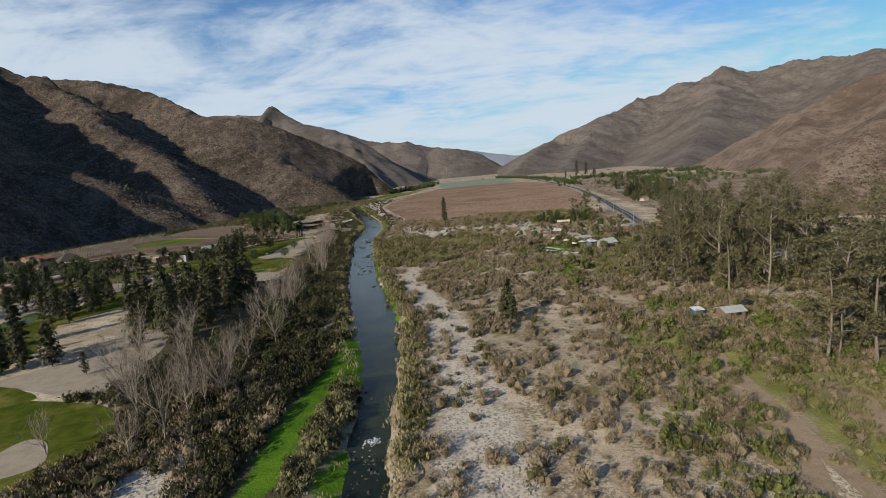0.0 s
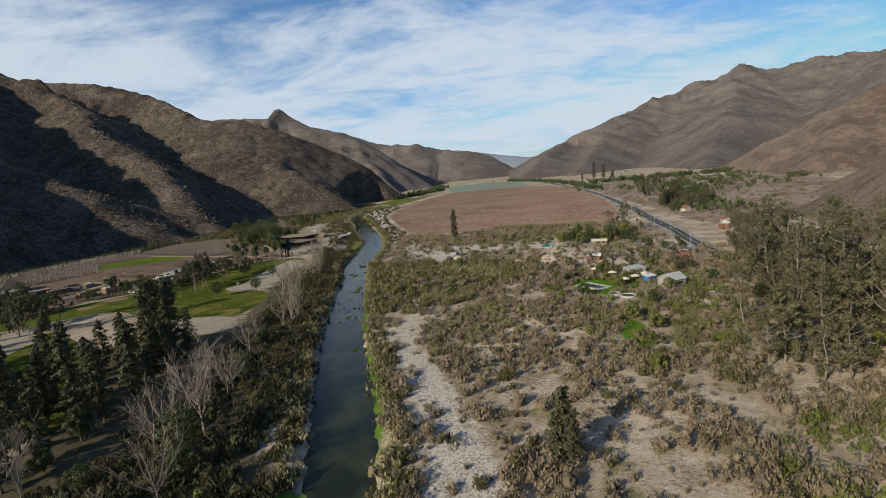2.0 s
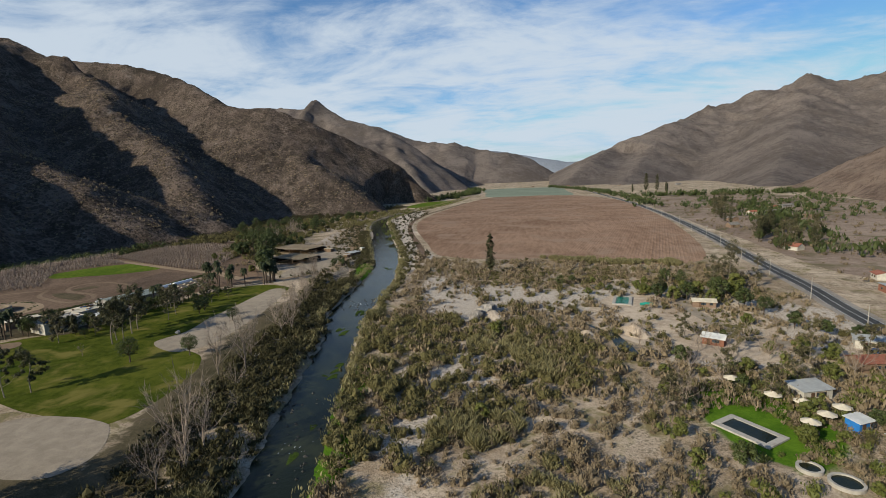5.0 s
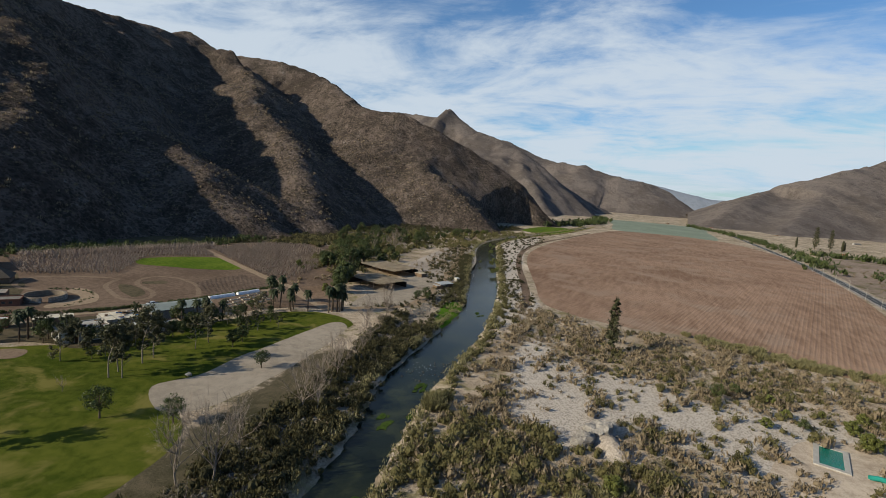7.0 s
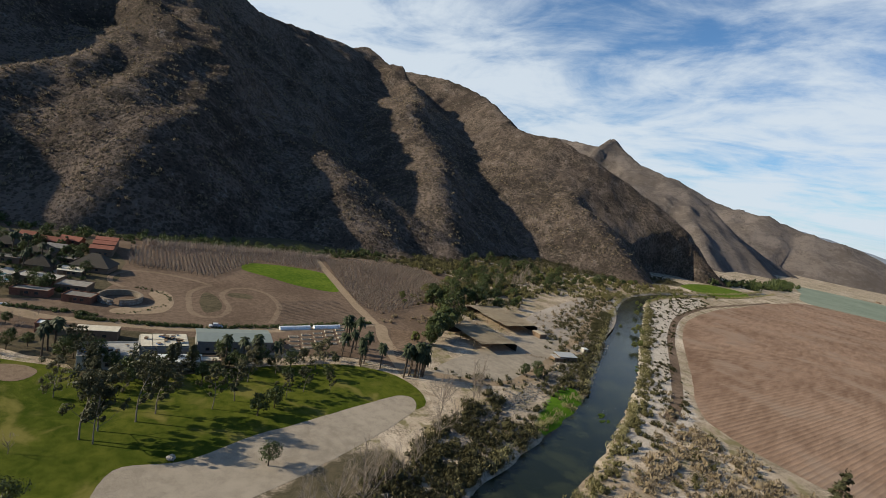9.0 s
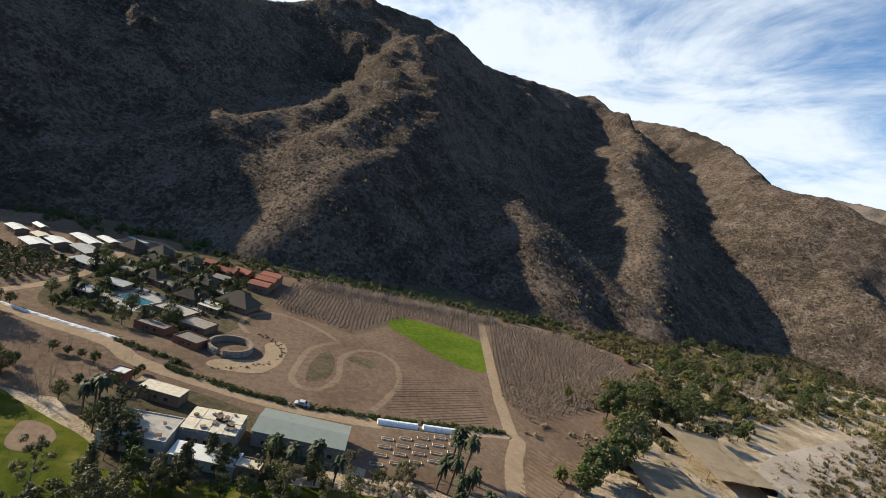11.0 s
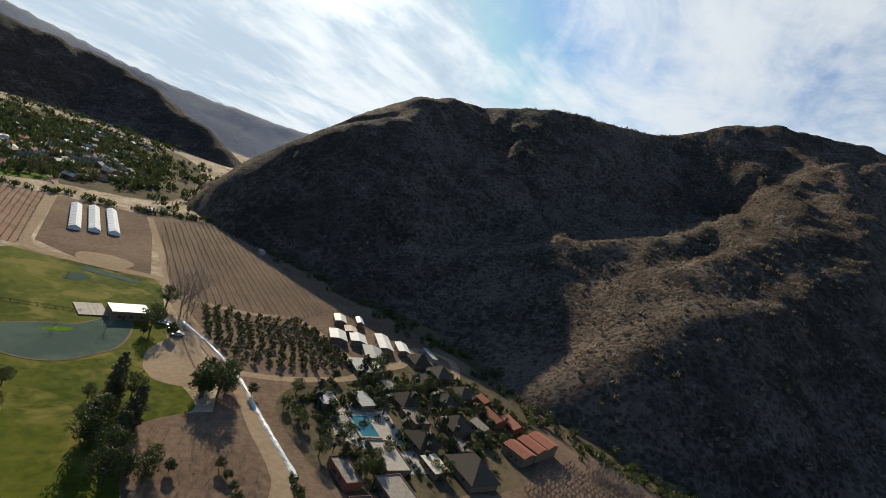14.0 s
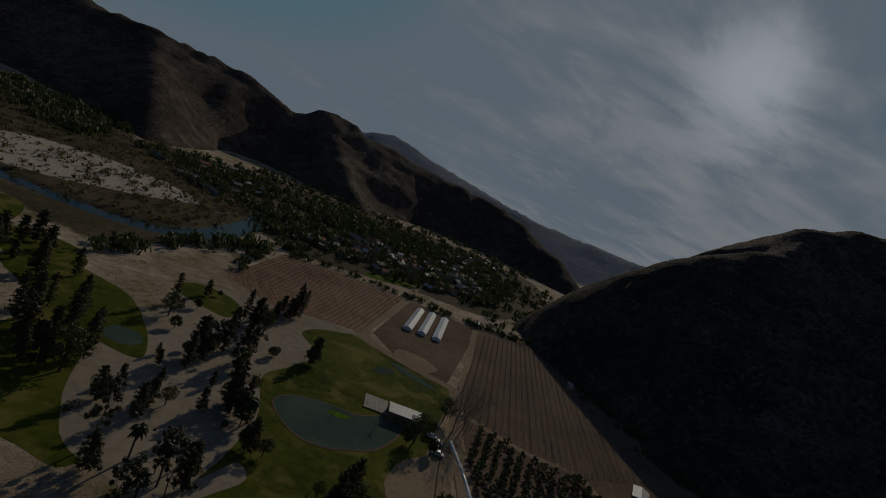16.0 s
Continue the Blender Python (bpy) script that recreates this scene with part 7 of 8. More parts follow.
# open sheds with shade-net roofs, and the stock yard
def net_shed(x, y, turn, w, d, h, label):
    ob = empty("open_shed", pose(x, y, 0, 0, 0, turn), label, "shed", "open sheds")
    nx, ny = int(w / 5), int(d / 5)
    bm = bmesh.new()
    grid = [[bm.verts.new((-w / 2 + w * i / nx, -d / 2 + d * j / ny, h + 0.5 * math.sin(i * 1.3) * 0.3 + 0.25 * random.uniform(-1, 1))) for j in range(ny + 1)] for i in range(nx + 1)]
    for i in range(nx):
        for j in range(ny):
            bm.faces.new((grid[i][j], grid[i + 1][j], grid[i + 1][j + 1], grid[i][j + 1]))
    bmesh.ops.solidify(bm, geom=bm.faces[:], thickness=0.1)
    part("roof", bm, net_roof, ob)
    for i in range(0, nx + 1, 2):
        for j in range(0, ny + 1, 2):
            part("post", box(bmesh.new(), 0.2, 0.2, h - 0.35, -w / 2 + w * i / nx, -d / 2 + d * j / ny, -0.1), wood, ob)
    for sx, sy, lw, ld in ((0, 1, w, 0.1), (-1, 0, 0.1, d)):
        part("wall", box(bmesh.new(), lw, ld, h - 0.8, sx * w / 2, sy * d / 2, 0), dark_net, ob)
    return ob


net_shed(-209, 505, -14, 37, 24, 4.2, "open shed with a wide brown shade-net roof")
net_shed(-189, 462, -14, 28, 22, 4.0, "open shed with a brown shade-net roof")
x, y = from_eye(-160, 496, E9, 3)
house(x, y, 66, 10, 5, 3.0, "shed", wood, grey_roof, "small timber shed with a grey roof", "shed", "shed", windows=1)
house(-157, 482, 66, 6, 3.5, 2.2, "shed", wood, concrete, "low lean-to with pale sheets on its roof", "lean_to", "shed", windows=1)
house(-158, 512, 66, 3, 2.6, 2.6, "flat", white_wall, white_roof, "tiny white booth by the track", "booth", "hut", windows=1, parapet=False)
house(-184, 508, -14, 7, 5, 2.6, "flat", wood, net_roof, "low pen with a flat roof", "pen", "pen", windows=0, parapet=False)


def rail_fence(points, label, name="rail_fence", gap=2.5, h=1.3, material=None, group="fences"):
    p = spline(points, 6)[:, :2]
    s = np.r_[0, np.cumsum(np.linalg.norm(np.diff(p, axis=0), axis=1))]
    at = np.arange(0, s[-1], gap)
    q = np.column_stack([np.interp(at, s, p[:, 0]), np.interp(at, s, p[:, 1])])
    ob = empty(name, pose(q[0][0], q[0][1], 0), label, "fence", group)
    for a in q:
        part("post", box(bmesh.new(), 0.14, 0.14, h, a[0] - q[0][0], a[1] - q[0][1], -0.1), material or wood, ob)
    for z in (h * 0.45, h * 0.85):
        v, f = tube([(a[0] - q[0][0], a[1] - q[0][1], z) for a in q], [0.06] * len(q), 4)
        mesh_object("rail", v, f, material or wood, ob)
    return ob


rail_fence([(-164, 500), (-158, 488), (-162, 474), (-170, 470)], "weathered timber rail fence of a stock pen")
rail_fence([(-253, 166), (-264, 174), (-277, 184)], "dark low fence across the golf lawn", h=0.9)
rail_fence([(-301, 206), (-292, 222), (-283, 240)], "low timber barrier along the parking ground", h=0.8)
rail_fence([(-320, 158), (-310, 146), (-298, 134)], "low fence along the farm road", h=0.9)

# farm sheds under the mountain
for fx, fy, w, d, mat, lab in ((-399, 216, 11, 6, white_roof, "white-roofed farm shed"), (-376, 231, 12, 8, white_roof, "white-roofed farm shed with open bays"), (-385, 238, 11, 8, white_roof, "white-roofed farm shed with open bays"),
                               (-398, 247, 19, 7, white_roof, "long white-roofed packing shed"), (-377, 253, 15, 9, grey_roof, "grey-roofed packing shed"), (-363, 264, 11, 3, white_roof, "narrow white lean-to"), (-411, 222, 9, 3.5, white_roof, "small white container shed"),
                               (-404, 256, 12, 6, white_roof, "white-roofed farm shed"), (-391, 229, 8, 6, cream_roof, "cream-roofed farm shed")):
    x, y = from_eye(fx, fy, E14, 3.4)
    house(x, y, 40, w, d, 3.2, "gable", adobe_wall, mat, lab + " beside the lane", "farm_shed", "shed", "farm sheds", 2, rise=0.8)
house(*from_eye(-417, 268, E14, 3), 50, 14, 3, 2.6, "flat", grey_wall, grey_roof, "row of grey containers by the lane", "container_row", "container", windows=0, parapet=False)
house(-438, 116, 60, 6, 3, 2.8, "flat", white_wall, white_roof, "small white hut at the field's edge", "hut", "hut", windows=1)
house(-404, 40, 30, 5, 4, 2.8, "gable", white_wall, white_roof, "small white hut by the village lane", "hut", "hut", windows=1)

# hamlet with pool: thatched, tiled and flat roofs
HAMLET = [
    (-361, 257, 12, 6, "shed", adobe_wall, grey_roof, "adobe house with a low grey roof"), (-403, 269, 9, 9, "hip", adobe_wall, thatch, "adobe house with a steep dark thatched roof"),
    (-401, 283, 9, 9, "hip", adobe_wall, thatch, "adobe house with a steep dark thatched roof"), (-390, 300, 8, 8, "hip", adobe_wall, thatch, "adobe house with a steep dark thatched roof"),
    (-384, 319, 10, 6, "gable", brick_wall, red_roof, "brick house with a red tiled roof"), (-388, 328, 9, 6, "gable", brick_wall, red_roof, "brick house with a red tiled roof"),
    (-334, 276, 9, 5, "shed", adobe_wall, grey_roof, "low pool house with a grey roof"), (-352, 287, 9, 8, "hip", adobe_wall, thatch, "lodge with a dark thatched roof"),
    (-344, 296, 10, 7, "flat", adobe_wall, dusty_roof, "flat-roofed earthen terrace house"), (-330, 306, 9, 8, "hip", adobe_wall, thatch, "lodge with a dark thatched roof"),
    (-356, 310, 9, 9, "hip", adobe_wall, thatch, "lodge with a dark thatched roof"), (-368, 318, 7, 5, "gable", adobe_wall, dusty_roof, "small house with a bright roof"),
    (-330, 327, 14, 11, "hip", adobe_wall, thatch, "large hall with a broad dark thatched roof"), (-309, 303, 14, 8, "flat", adobe_wall, terrace_stone, "flat-roofed guest house with a pale terrace"),
    (-296, 313, 10, 8, "flat", adobe_wall, dusty_roof, "flat-roofed guest house"), (-280, 312, 9, 6, "flat", brick_wall, dusty_roof, "low brick house with a flat roof"),
    (-290, 298, 11, 5, "flat", brick_wall, dusty_roof, "low brick house with a roof garden"), (-373, 298, 8, 7, "hip", adobe_wall, thatch, "lodge with a dark thatched roof"),
    (-358, 275, 8, 6, "flat", adobe_wall, dusty_roof, "small flat-roofed earthen house"), (-320, 268, 7, 5, "shed", adobe_wall, grey_roof, "small pool shelter with a sheet roof"),
    (-382, 282, 8, 7, "hip", adobe_wall, thatch, "lodge with a dark thatched roof"), (-398, 310, 6, 5, "gable", brick_wall, red_roof, "small brick house with a red roof"),
    (-342, 318, 7, 5, "flat", adobe_wall, dusty_roof, "small flat-roofed earthen house"), (-320, 316, 8, 5, "shed", adobe_wall, cream_roof, "open shelter with a cream roof"),
]
for fx, fy, w, d, kind_, wm, rm, lab in HAMLET:
    x, y = from_eye(fx, fy, E13, 4)
    house(x, y, 57 + random.uniform(-6, 6), w * 1.1, d * 1.1, 2.7, kind_, wm, rm, lab + " in the hamlet", group="hamlet houses", windows=2)
for k, (dx, dy) in enumerate(((0, 0), (-10, 3.5), (-18.5, 6.5))):
    x, y = from_eye(-364 + dx, 337 + dy, E13, 4.5)
    house(x, y, 70, 10, 8.6, 4.2 + 0.5 * k, "gable", adobe_wall, red_roof, "house with a broad red tiled roof", group="red-roofed row", windows=2, rise=1.0)
patch("pool_terrace", [(-322, 276), (-330, 288), (-318, 304), (-300, 298), (-298, 286), (-306, 278)], terrace_stone, 0.16, "pale paved terrace round the pool", "terrace", smooth=False)
patch("terrace", [(-316, 300), (-324, 308), (-312, 320), (-300, 312)], terrace_stone, 0.17, "pale paved terrace", "terrace", smooth=False)


def pool(x, y, turn, w, d, water, label, rim=1.0, name="swimming_pool", deck=None, z=0.0):
    z = LAYER[0] * 0.35 + 0.12
    ob = empty(name, pose(x, y, z, 0, 0, turn), label, "pool")
    bm = bmesh.new()
    for sx, sy, lw, ld in ((0, 1, w + 2 * rim, rim), (0, -1, w + 2 * rim, rim), (1, 0, rim, d), (-1, 0, rim, d)):
        box(bm, lw, ld, 0.4, sx * (w + rim) / 2, sy * (d + rim) / 2, -0.1, 0.02)
    part("rim", bm, deck or concrete, ob)
    part("water", box(bmesh.new(), w, d, 0.24, 0, 0, -0.08), water, ob)
    return ob


pool(-312, 289, 55, 12.5, 6.8, pool_water, "blue swimming pool with a pale rim", 0.8, z=0.17)
pool(-303.5, 296.5, 55, 3.4, 4.6, pool_water, "small paddling pool beside the big one", 0.4, "paddling_pool", z=0.17)
pool(15.5, 369, -11, 5.2, 12, green_pool_water, "small green swimming pool with a pale surround", 1.3)
pool(25.5, 260, -50, 9.5, 4.6, river_water, "concrete basin full of dark water", 1.4, "water_basin")


def lounger(x, y, turn):
    ob = empty("sun_lounger", pose(x, y, 0.17, 0, 0, turn), "white sun lounger on the pool terrace", "lounger", "pool loungers")
    box_part("bed", 1.3, 0.65, 0.12, 0, 0, 0.28, white_roof, ob)
    bm = box(bmesh.new(), 0.7, 0.65, 0.1, 0, 0, 0, 0.02)
    bm.transform(Matrix.Translation((-0.85, 0, 0.5)) @ Matrix.Rotation(radians(40), 4, "Y"))
    part("backrest", bm, white_roof, ob)
    for sx in (-0.5, 0.5):
        for sy in (-0.25, 0.25):
            part("leg", box(bmesh.new(), 0.06, 0.06, 0.29, sx, sy, 0), wood, ob)
    return ob


for k in range(7):
    lounger(-322.5 + 1.4 * k * 0.55, 282 + 1.4 * k * 0.83, 145)
    lounger(-304 + 1.0 * k * 0.5, 284.5 + 1.3 * k, 10)

# round stone corral
def corral(x, y, r, h):
    ob = empty("round_corral", pose(x, y, 0), "round corral with a pale stone wall and a brown floor", "corral")
    n = 44
    bm = bmesh.new()
    for k in range(n):
        a0, a1 = 2 * math.pi * k / n, 2 * math.pi * (k + 1) / n
        if 40 <= k <= 41:
            continue
        ring = []
        for a in (a0, a1):
            ring.append([bm.verts.new((rr * math.cos(a), rr * math.sin(a), zz)) for rr, zz in ((r, -0.2), (r, h), (r - 0.9, h), (r - 0.9, -0.2))])
        for i in range(4):
            j = (i + 1) % 4
            bm.faces.new((ring[0][i], ring[0][j], ring[1][j], ring[1][i]))
        bm.faces.new(ring[0][::-1])
        bm.faces.new(ring[1])
    bmesh.ops.remove_doubles(bm, verts=bm.verts[:], dist=0.001)
    bmesh.ops.recalc_face_normals(bm, faces=bm.faces[:])
    part("wall", bm, corral_stone, ob)
    for k in range(n):
        if 40 <= k <= 41:
            continue
        for row in range(2):
            a = 2 * math.pi * (k + 0.5 + 0.25 * row) / n
            bm = box(bmesh.new(), 0.16, 2 * math.pi * r / n * 0.86, h * 0.36, 0, 0, 0, 0.03)
            bm.transform(Matrix.Rotation(a, 4, "Z") @ Matrix.Translation((r + 0.05, 0, 0.15 + row * h * 0.46)))
            part("stone", bm, pale_rock, ob)
    v = [(r * 0.88 * math.cos(2 * math.pi * k / n), r * 0.88 * math.sin(2 * math.pi * k / n), 0.16) for k in range(n)]
    mesh_object("floor", np.array(v), [list(range(n))], farm_dirt, ob)
    return ob


corral(-272.5, 327, 7.9, 2.4)
patch("corral_path", [(-262, 322), (-266, 338), (-280, 340), (-284, 346), (-276, 348), (-262, 344), (-254, 336), (-256, 322)], track_dirt, 0.11, "pale path round the corral", "path")

# pavilion and deck over the pond
ob = house(*from_eye(-295, 184, E14, 3.6), 160, 13, 8, 3.6, "flat", wood, white_roof, "waterside pavilion with a flat white roof", "pavilion", "pavilion", windows=3, parapet=False)
deck = empty("deck", pose(-281, 183, 0.0, 0, 0, 160), "pale timber deck at the pond", "deck")
for k in range(12):
    part("board", box(bmesh.new(), 0.72, 11, 0.12, -4.3 + 0.78 * k, 0, 0.3, 0.01), terrace_stone, deck)
for sx in (-4, 0, 4):
    for sy in (-5, 5):
        part("post", box(bmesh.new(), 0.2, 0.2, 0.45, sx, sy, -0.12), wood, deck)


# white plastic sheet over the canal beside the farm road
CANAL = spline([(-306, 200), (-302, 221), (-295, 243), (-285, 262), (-278, 276), (-270, 292)], 14)[:, :2]
t_ = np.gradient(CANAL, axis=0)
t_ /= np.linalg.norm(t_, axis=1, keepdims=True)
s_ = np.stack([-t_[:, 1], t_[:, 0]], -1)
cv, prof = [], ((-1.0, 0.06), (-0.5, 0.5), (0.1, 0.62), (0.6, 0.42), (1.0, 0.06))
for i, (p_, q_) in enumerate(zip(CANAL, s_)):
    w_ = 0.65 + 0.6 * (value_noise(np.array(i * 0.6), np.array(1.5)) - 0.3)
    cv += [(*(p_ + q_ * (a * w_ + 1.2)), z + 0.25 * (value_noise(np.array(i * 1.7), np.array(a * 3 + 9)) - 0.5)) for a, z in prof]
cf = [[5 * i + j, 5 * i + j + 1, 5 * i + j + 6, 5 * i + j + 5] for i in range(len(CANAL) - 1) for j in range(4)]
tagged(mesh_object("canal_cover", np.array(cv), cf, plastic), "crumpled white plastic sheet along a farm canal", "canal cover")


# vehicles
def car(x, y, turn, colour, label, big=False):
    ob = empty("car", pose(x, y, 0.1, 0, 0, turn), label, "car", "parked cars")
    ln, wd = (5.0, 1.9) if big else (4.3, 1.75)
    bm = bmesh.new()
    prof = [(-ln / 2, 0.35), (-ln / 2, 0.85), (-ln * 0.44, 0.98), (-ln * 0.30, 1.05), (-ln * 0.2, 1.5 + 0.2 * big), (ln * 0.14, 1.52 + 0.2 * big), (ln * 0.27, 1.02), (ln * 0.46, 0.86), (ln / 2, 0.7), (ln / 2, 0.35)]
    sides = []
    for s in (-1, 1):
        sides.append([bm.verts.new((px, s * wd / 2 * (0.86 if pz > 1.2 else 1.0), pz)) for px, pz in prof])
    n = len(prof)
    for i in range(n):
        j = (i + 1) % n
        bm.faces.new((sides[0][i], sides[0][j], sides[1][j], sides[1][i]))
    bm.faces.new(sides[0])
    bm.faces.new(sides[1][::-1])
    bmesh.ops.recalc_face_normals(bm, faces=bm.faces[:])
    bmesh.ops.bevel(bm, geom=bm.edges[:], offset=0.05, segments=1, affect="EDGES")
    part("body", bm, paints[colour], ob)
    for nm, a, b in (("windscreen", (ln * 0.15, 1.47 + 0.2 * big), (ln * 0.26, 1.06)), ("rear_window", (-ln * 0.21, 1.45 + 0.2 * big), (-ln * 0.295, 1.08))):
        bm = bmesh.new()
        off = 0.03 if a[0] > 0 else -0.03
        bm.faces.new([bm.verts.new(p) for p in ((a[0] + off, -wd * 0.38, a[1]), (a[0] + off, wd * 0.38, a[1]), (b[0] + off, wd * 0.42, b[1]), (b[0] + off, -wd * 0.42, b[1]))])
        bmesh.ops.solidify(bm, geom=bm.faces[:], thickness=0.02)
        part(nm, bm, glass, ob)
    for s in (-1, 1):
        part("side_window", box(bmesh.new(), ln * 0.33, 0.04, 0.34, -ln * 0.03, s * (wd / 2 - 0.045), 1.08, 0.01), glass, ob)
        part("headlight", box(bmesh.new(), 0.08, 0.3, 0.14, ln / 2 - 0.01, s * wd * 0.36, 0.6, 0.02), lamp_glass, ob)
        for px in (-ln * 0.31, ln * 0.31):
            bm = bmesh.new()
            bmesh.ops.create_cone(bm, cap_ends=True, segments=14, radius1=0.33, radius2=0.33, depth=0.22, matrix=Matrix.Translation((px, s * (wd / 2 - 0.08), 0.33)) @ Matrix.Rotation(radians(90), 4, "X"))
            w = part("wheel", bm, rubber, ob)
            bm = bmesh.new()
            bmesh.ops.create_cone(bm, cap_ends=True, segments=10, radius1=0.19, radius2=0.19, depth=0.24, matrix=Matrix.Translation((px, s * (wd / 2 - 0.07), 0.33)) @ Matrix.Rotation(radians(90), 4, "X"))
            part("rim", bm, chrome, w)
    return ob


car(-299, 199.5, 150, "white", "white car parked on the bare ground")
car(-300, 203, 152, "silver", "silver car parked on the bare ground")
car(-298, 206.5, 150, "dark", "dark car parked on the bare ground")
car(-297, 210, 155, "silver", "silver van parked on the bare ground", True)
car(-234, 350, 72, "silver", "silver jeep standing on the farm road", True)
car(62, 238, 10, "white", "white car parked beside a garden house")
car(-389, 281, 40, "white", "white car parked in the lane")
car(-392, 289, 50, "silver", "silver car parked in the lane")
car(70, 146, 30, "dark", "dark car parked by the hut")
car(78, 312, 60, "blue", "blue car parked in a yard")

# small houses on the east bank
house(61, 136, 12, 5.6, 4.4, 2.4, "gable", adobe_wall, grey_roof, "small hut with a weathered sheet roof under eucalyptus", "hut", "hut", rise=0.9)
ob = house(53.5, 139, 12, 2.2, 2, 1.9, "shed", blue_sheet, white_roof, "blue tarpaulin shelter with a pale roof", "shelter", "shelter", windows=0)
house(104, 192, 30, 8, 6, 6.0, "flat", white_wall, white_roof, "white two-storey house on the slope", windows=2)
house(36, 317, -28, 6.4, 4.8, 2.7, "gable", brick_wall, white_roof, "red brick house with a pale metal roof", windows=2, rise=0.9)
house(46, 363, -8, 8.5, 5, 2.6, "gable", adobe_wall, cream_roof, "long low house with a pale sheet roof", windows=3, rise=0.8)
house(54, 256, 28, 7.5, 6.5, 3.2, "gable", grey_wall, grey_roof, "grey house with a steep roof", windows=2, rise=1.8)
house(48, 264, 28, 4, 3, 2.6, "shed", blue_sheet, white_roof, "small blue garden shed by the house", "shed", "shed", windows=1)
house(46, 280, 20, 8, 5, 2.8, "shed", white_wall, grey_roof, "low house with a grey sheet roof", windows=2)
house(70, 300, 10, 9, 6, 3.0, "gable", adobe_wall, red_roof, "house with a red roof in a yard", windows=2, rise=1.2)
house(80, 318, -20, 8, 5, 2.8, "shed", white_wall, grey_roof, "house with a dark sheet roof in a yard", windows=2)
house(132, 372, 85, 9, 6, 3.0, "gable", brick_wall, white_roof, "roadside house with a pale roof", windows=2, rise=1.0)
house(128, 392, 85, 6, 5, 3.0, "shed", brick_wall, grey_roof, "roadside shop with an orange wall", "shop", "shop", windows=1)
house(140, 418, 80, 7, 6, 3.0, "gable", white_wall, red_roof, "roadside house with a red roof", windows=2, rise=1.0)


def basin(x, y, r):
    ob = empty("round_basin", pose(x, y, 0), "round white garden basin with water", "basin")
    n = 24
    bm = bmesh.new()
    rows = [[bm.verts.new((rr * math.cos(6.2832 * k / n), rr * math.sin(6.2832 * k / n), zz)) for k in range(n)] for rr, zz in ((r, -0.1), (r, 0.7), (r - 0.5, 0.7), (r - 0.5, 0.2))]
    for a, b in zip(rows[:-1], rows[1:]):
        for k in range(n):
            bm.faces.new((a[k], a[(k + 1) % n], b[(k + 1) % n], b[k]))
    part("rim", bm, concrete, ob)
    v = [((r - 0.45) * math.cos(6.2832 * k / n), (r - 0.45) * math.sin(6.2832 * k / n), 0.4) for k in range(n)]
    mesh_object("water", np.array(v), [list(range(n))], river_water, ob)
    return ob


basin(35, 243, 2.8)
basin(31, 247, 2.2)
slide = empty("water_slide", pose(24.5, 362, 0), "teal tube slide beside the green pool", "slide")
v, f = tube([(-3, 0, 0.6), (-1, 0.2, 0.8), (1, 0.1, 0.7), (3, 0, 0.6)], [0.6, 0.65, 0.65, 0.6], 12)
mesh_object("tube", v, f, teal_sheet, slide)
for sx in (-2.4, 0, 2.4):
    part("foot", box(bmesh.new(), 0.3, 0.8, 0.35, sx, 0.05, -0.05), grey_wall, slide)


def umbrella(x, y):
    ob = empty("sun_sail", pose(x, y, 0), "cream canvas parasol in the garden", "parasol", "garden parasols")
    part("pole", box(bmesh.new(), 0.1, 0.1, 2.6, 0, 0, -0.1), wood, ob)
    bm = bmesh.new()
    bmesh.ops.create_cone(bm, cap_ends=False, segments=8, radius1=2.0, radius2=0.05, depth=0.8, matrix=Matrix.Translation((0, 0, 2.6)))
    part("canopy", bm, cream_roof, ob)
    return ob


for x, y in ((30, 284), (36, 275), (41, 272), (43, 266), (38, 262), (48, 270)):
    umbrella(x, y)


# rocks
def boulder_bm(seed, r, squash=0.7):
    rr = np.random.default_rng(seed)
    bm = bmesh.new()
    bmesh.ops.create_icosphere(bm, subdivisions=3, radius=r)
    off = rr.random(3) * 50
    for v in bm.verts:
        k = 1 + 0.5 * noise.noise(v.co / r * 1.3 + Vector(off)) + 0.45 * abs(noise.noise(v.co / r * 2.9 + Vector(off)))
        v.co = Vector((v.co.x * k, v.co.y * k * 0.85, v.co.z * k * squash))
    return bm


for i, (x, y, r) in enumerate(((-40.5, 345, 3.6), (-43.5, 338, 2.9), (-39, 350, 2.2), (-156, 309, 0.9))):
    ob = part("boulder", boulder_bm(i, r, 0.75), pale_rock, None)
    ob.matrix_basis = pose(x, y, r * 0.35, 0, 0, i * 50)
    tagged(ob, "large pale boulder lying on the gravel" if r > 1.5 else "pale boulder lying on the sand", "boulder", "boulders")


def mound(x, y, turn, w, d, h, seed, material, label):
    """A tipped heap of earth with a worn ridge and uneven flanks."""
    n = 22
    u, v = np.meshgrid(np.linspace(-1, 1, n), np.linspace(-1, 1, n), indexing="ij")
    r = np.sqrt(u * u + v * v)
    z = h * np.clip(1 - r ** 1.3, 0, 1) * (0.7 + 0.6 * fbm(u * 2 + seed, v * 2, 4)) - 0.05
    ob = mesh_object("earth_mound", np.stack([u * w / 2, v * d / 2, z], -1).reshape(-1, 3), grid_faces(n, n), material, smooth=True)
    ob.matrix_basis = pose(x, y, LAYER[0] * 0.35, 0, 0, turn)
    return tagged(ob, label, "mound")


mound(13.5, 326, 20, 9, 15, 2.6, 3, pale_soil, "bare tan heap of earth beside the ditch")
mound(-3, 322, 10, 6, 9, 1.6, 9, pale_soil, "low heap of stony soil beside the ditch")
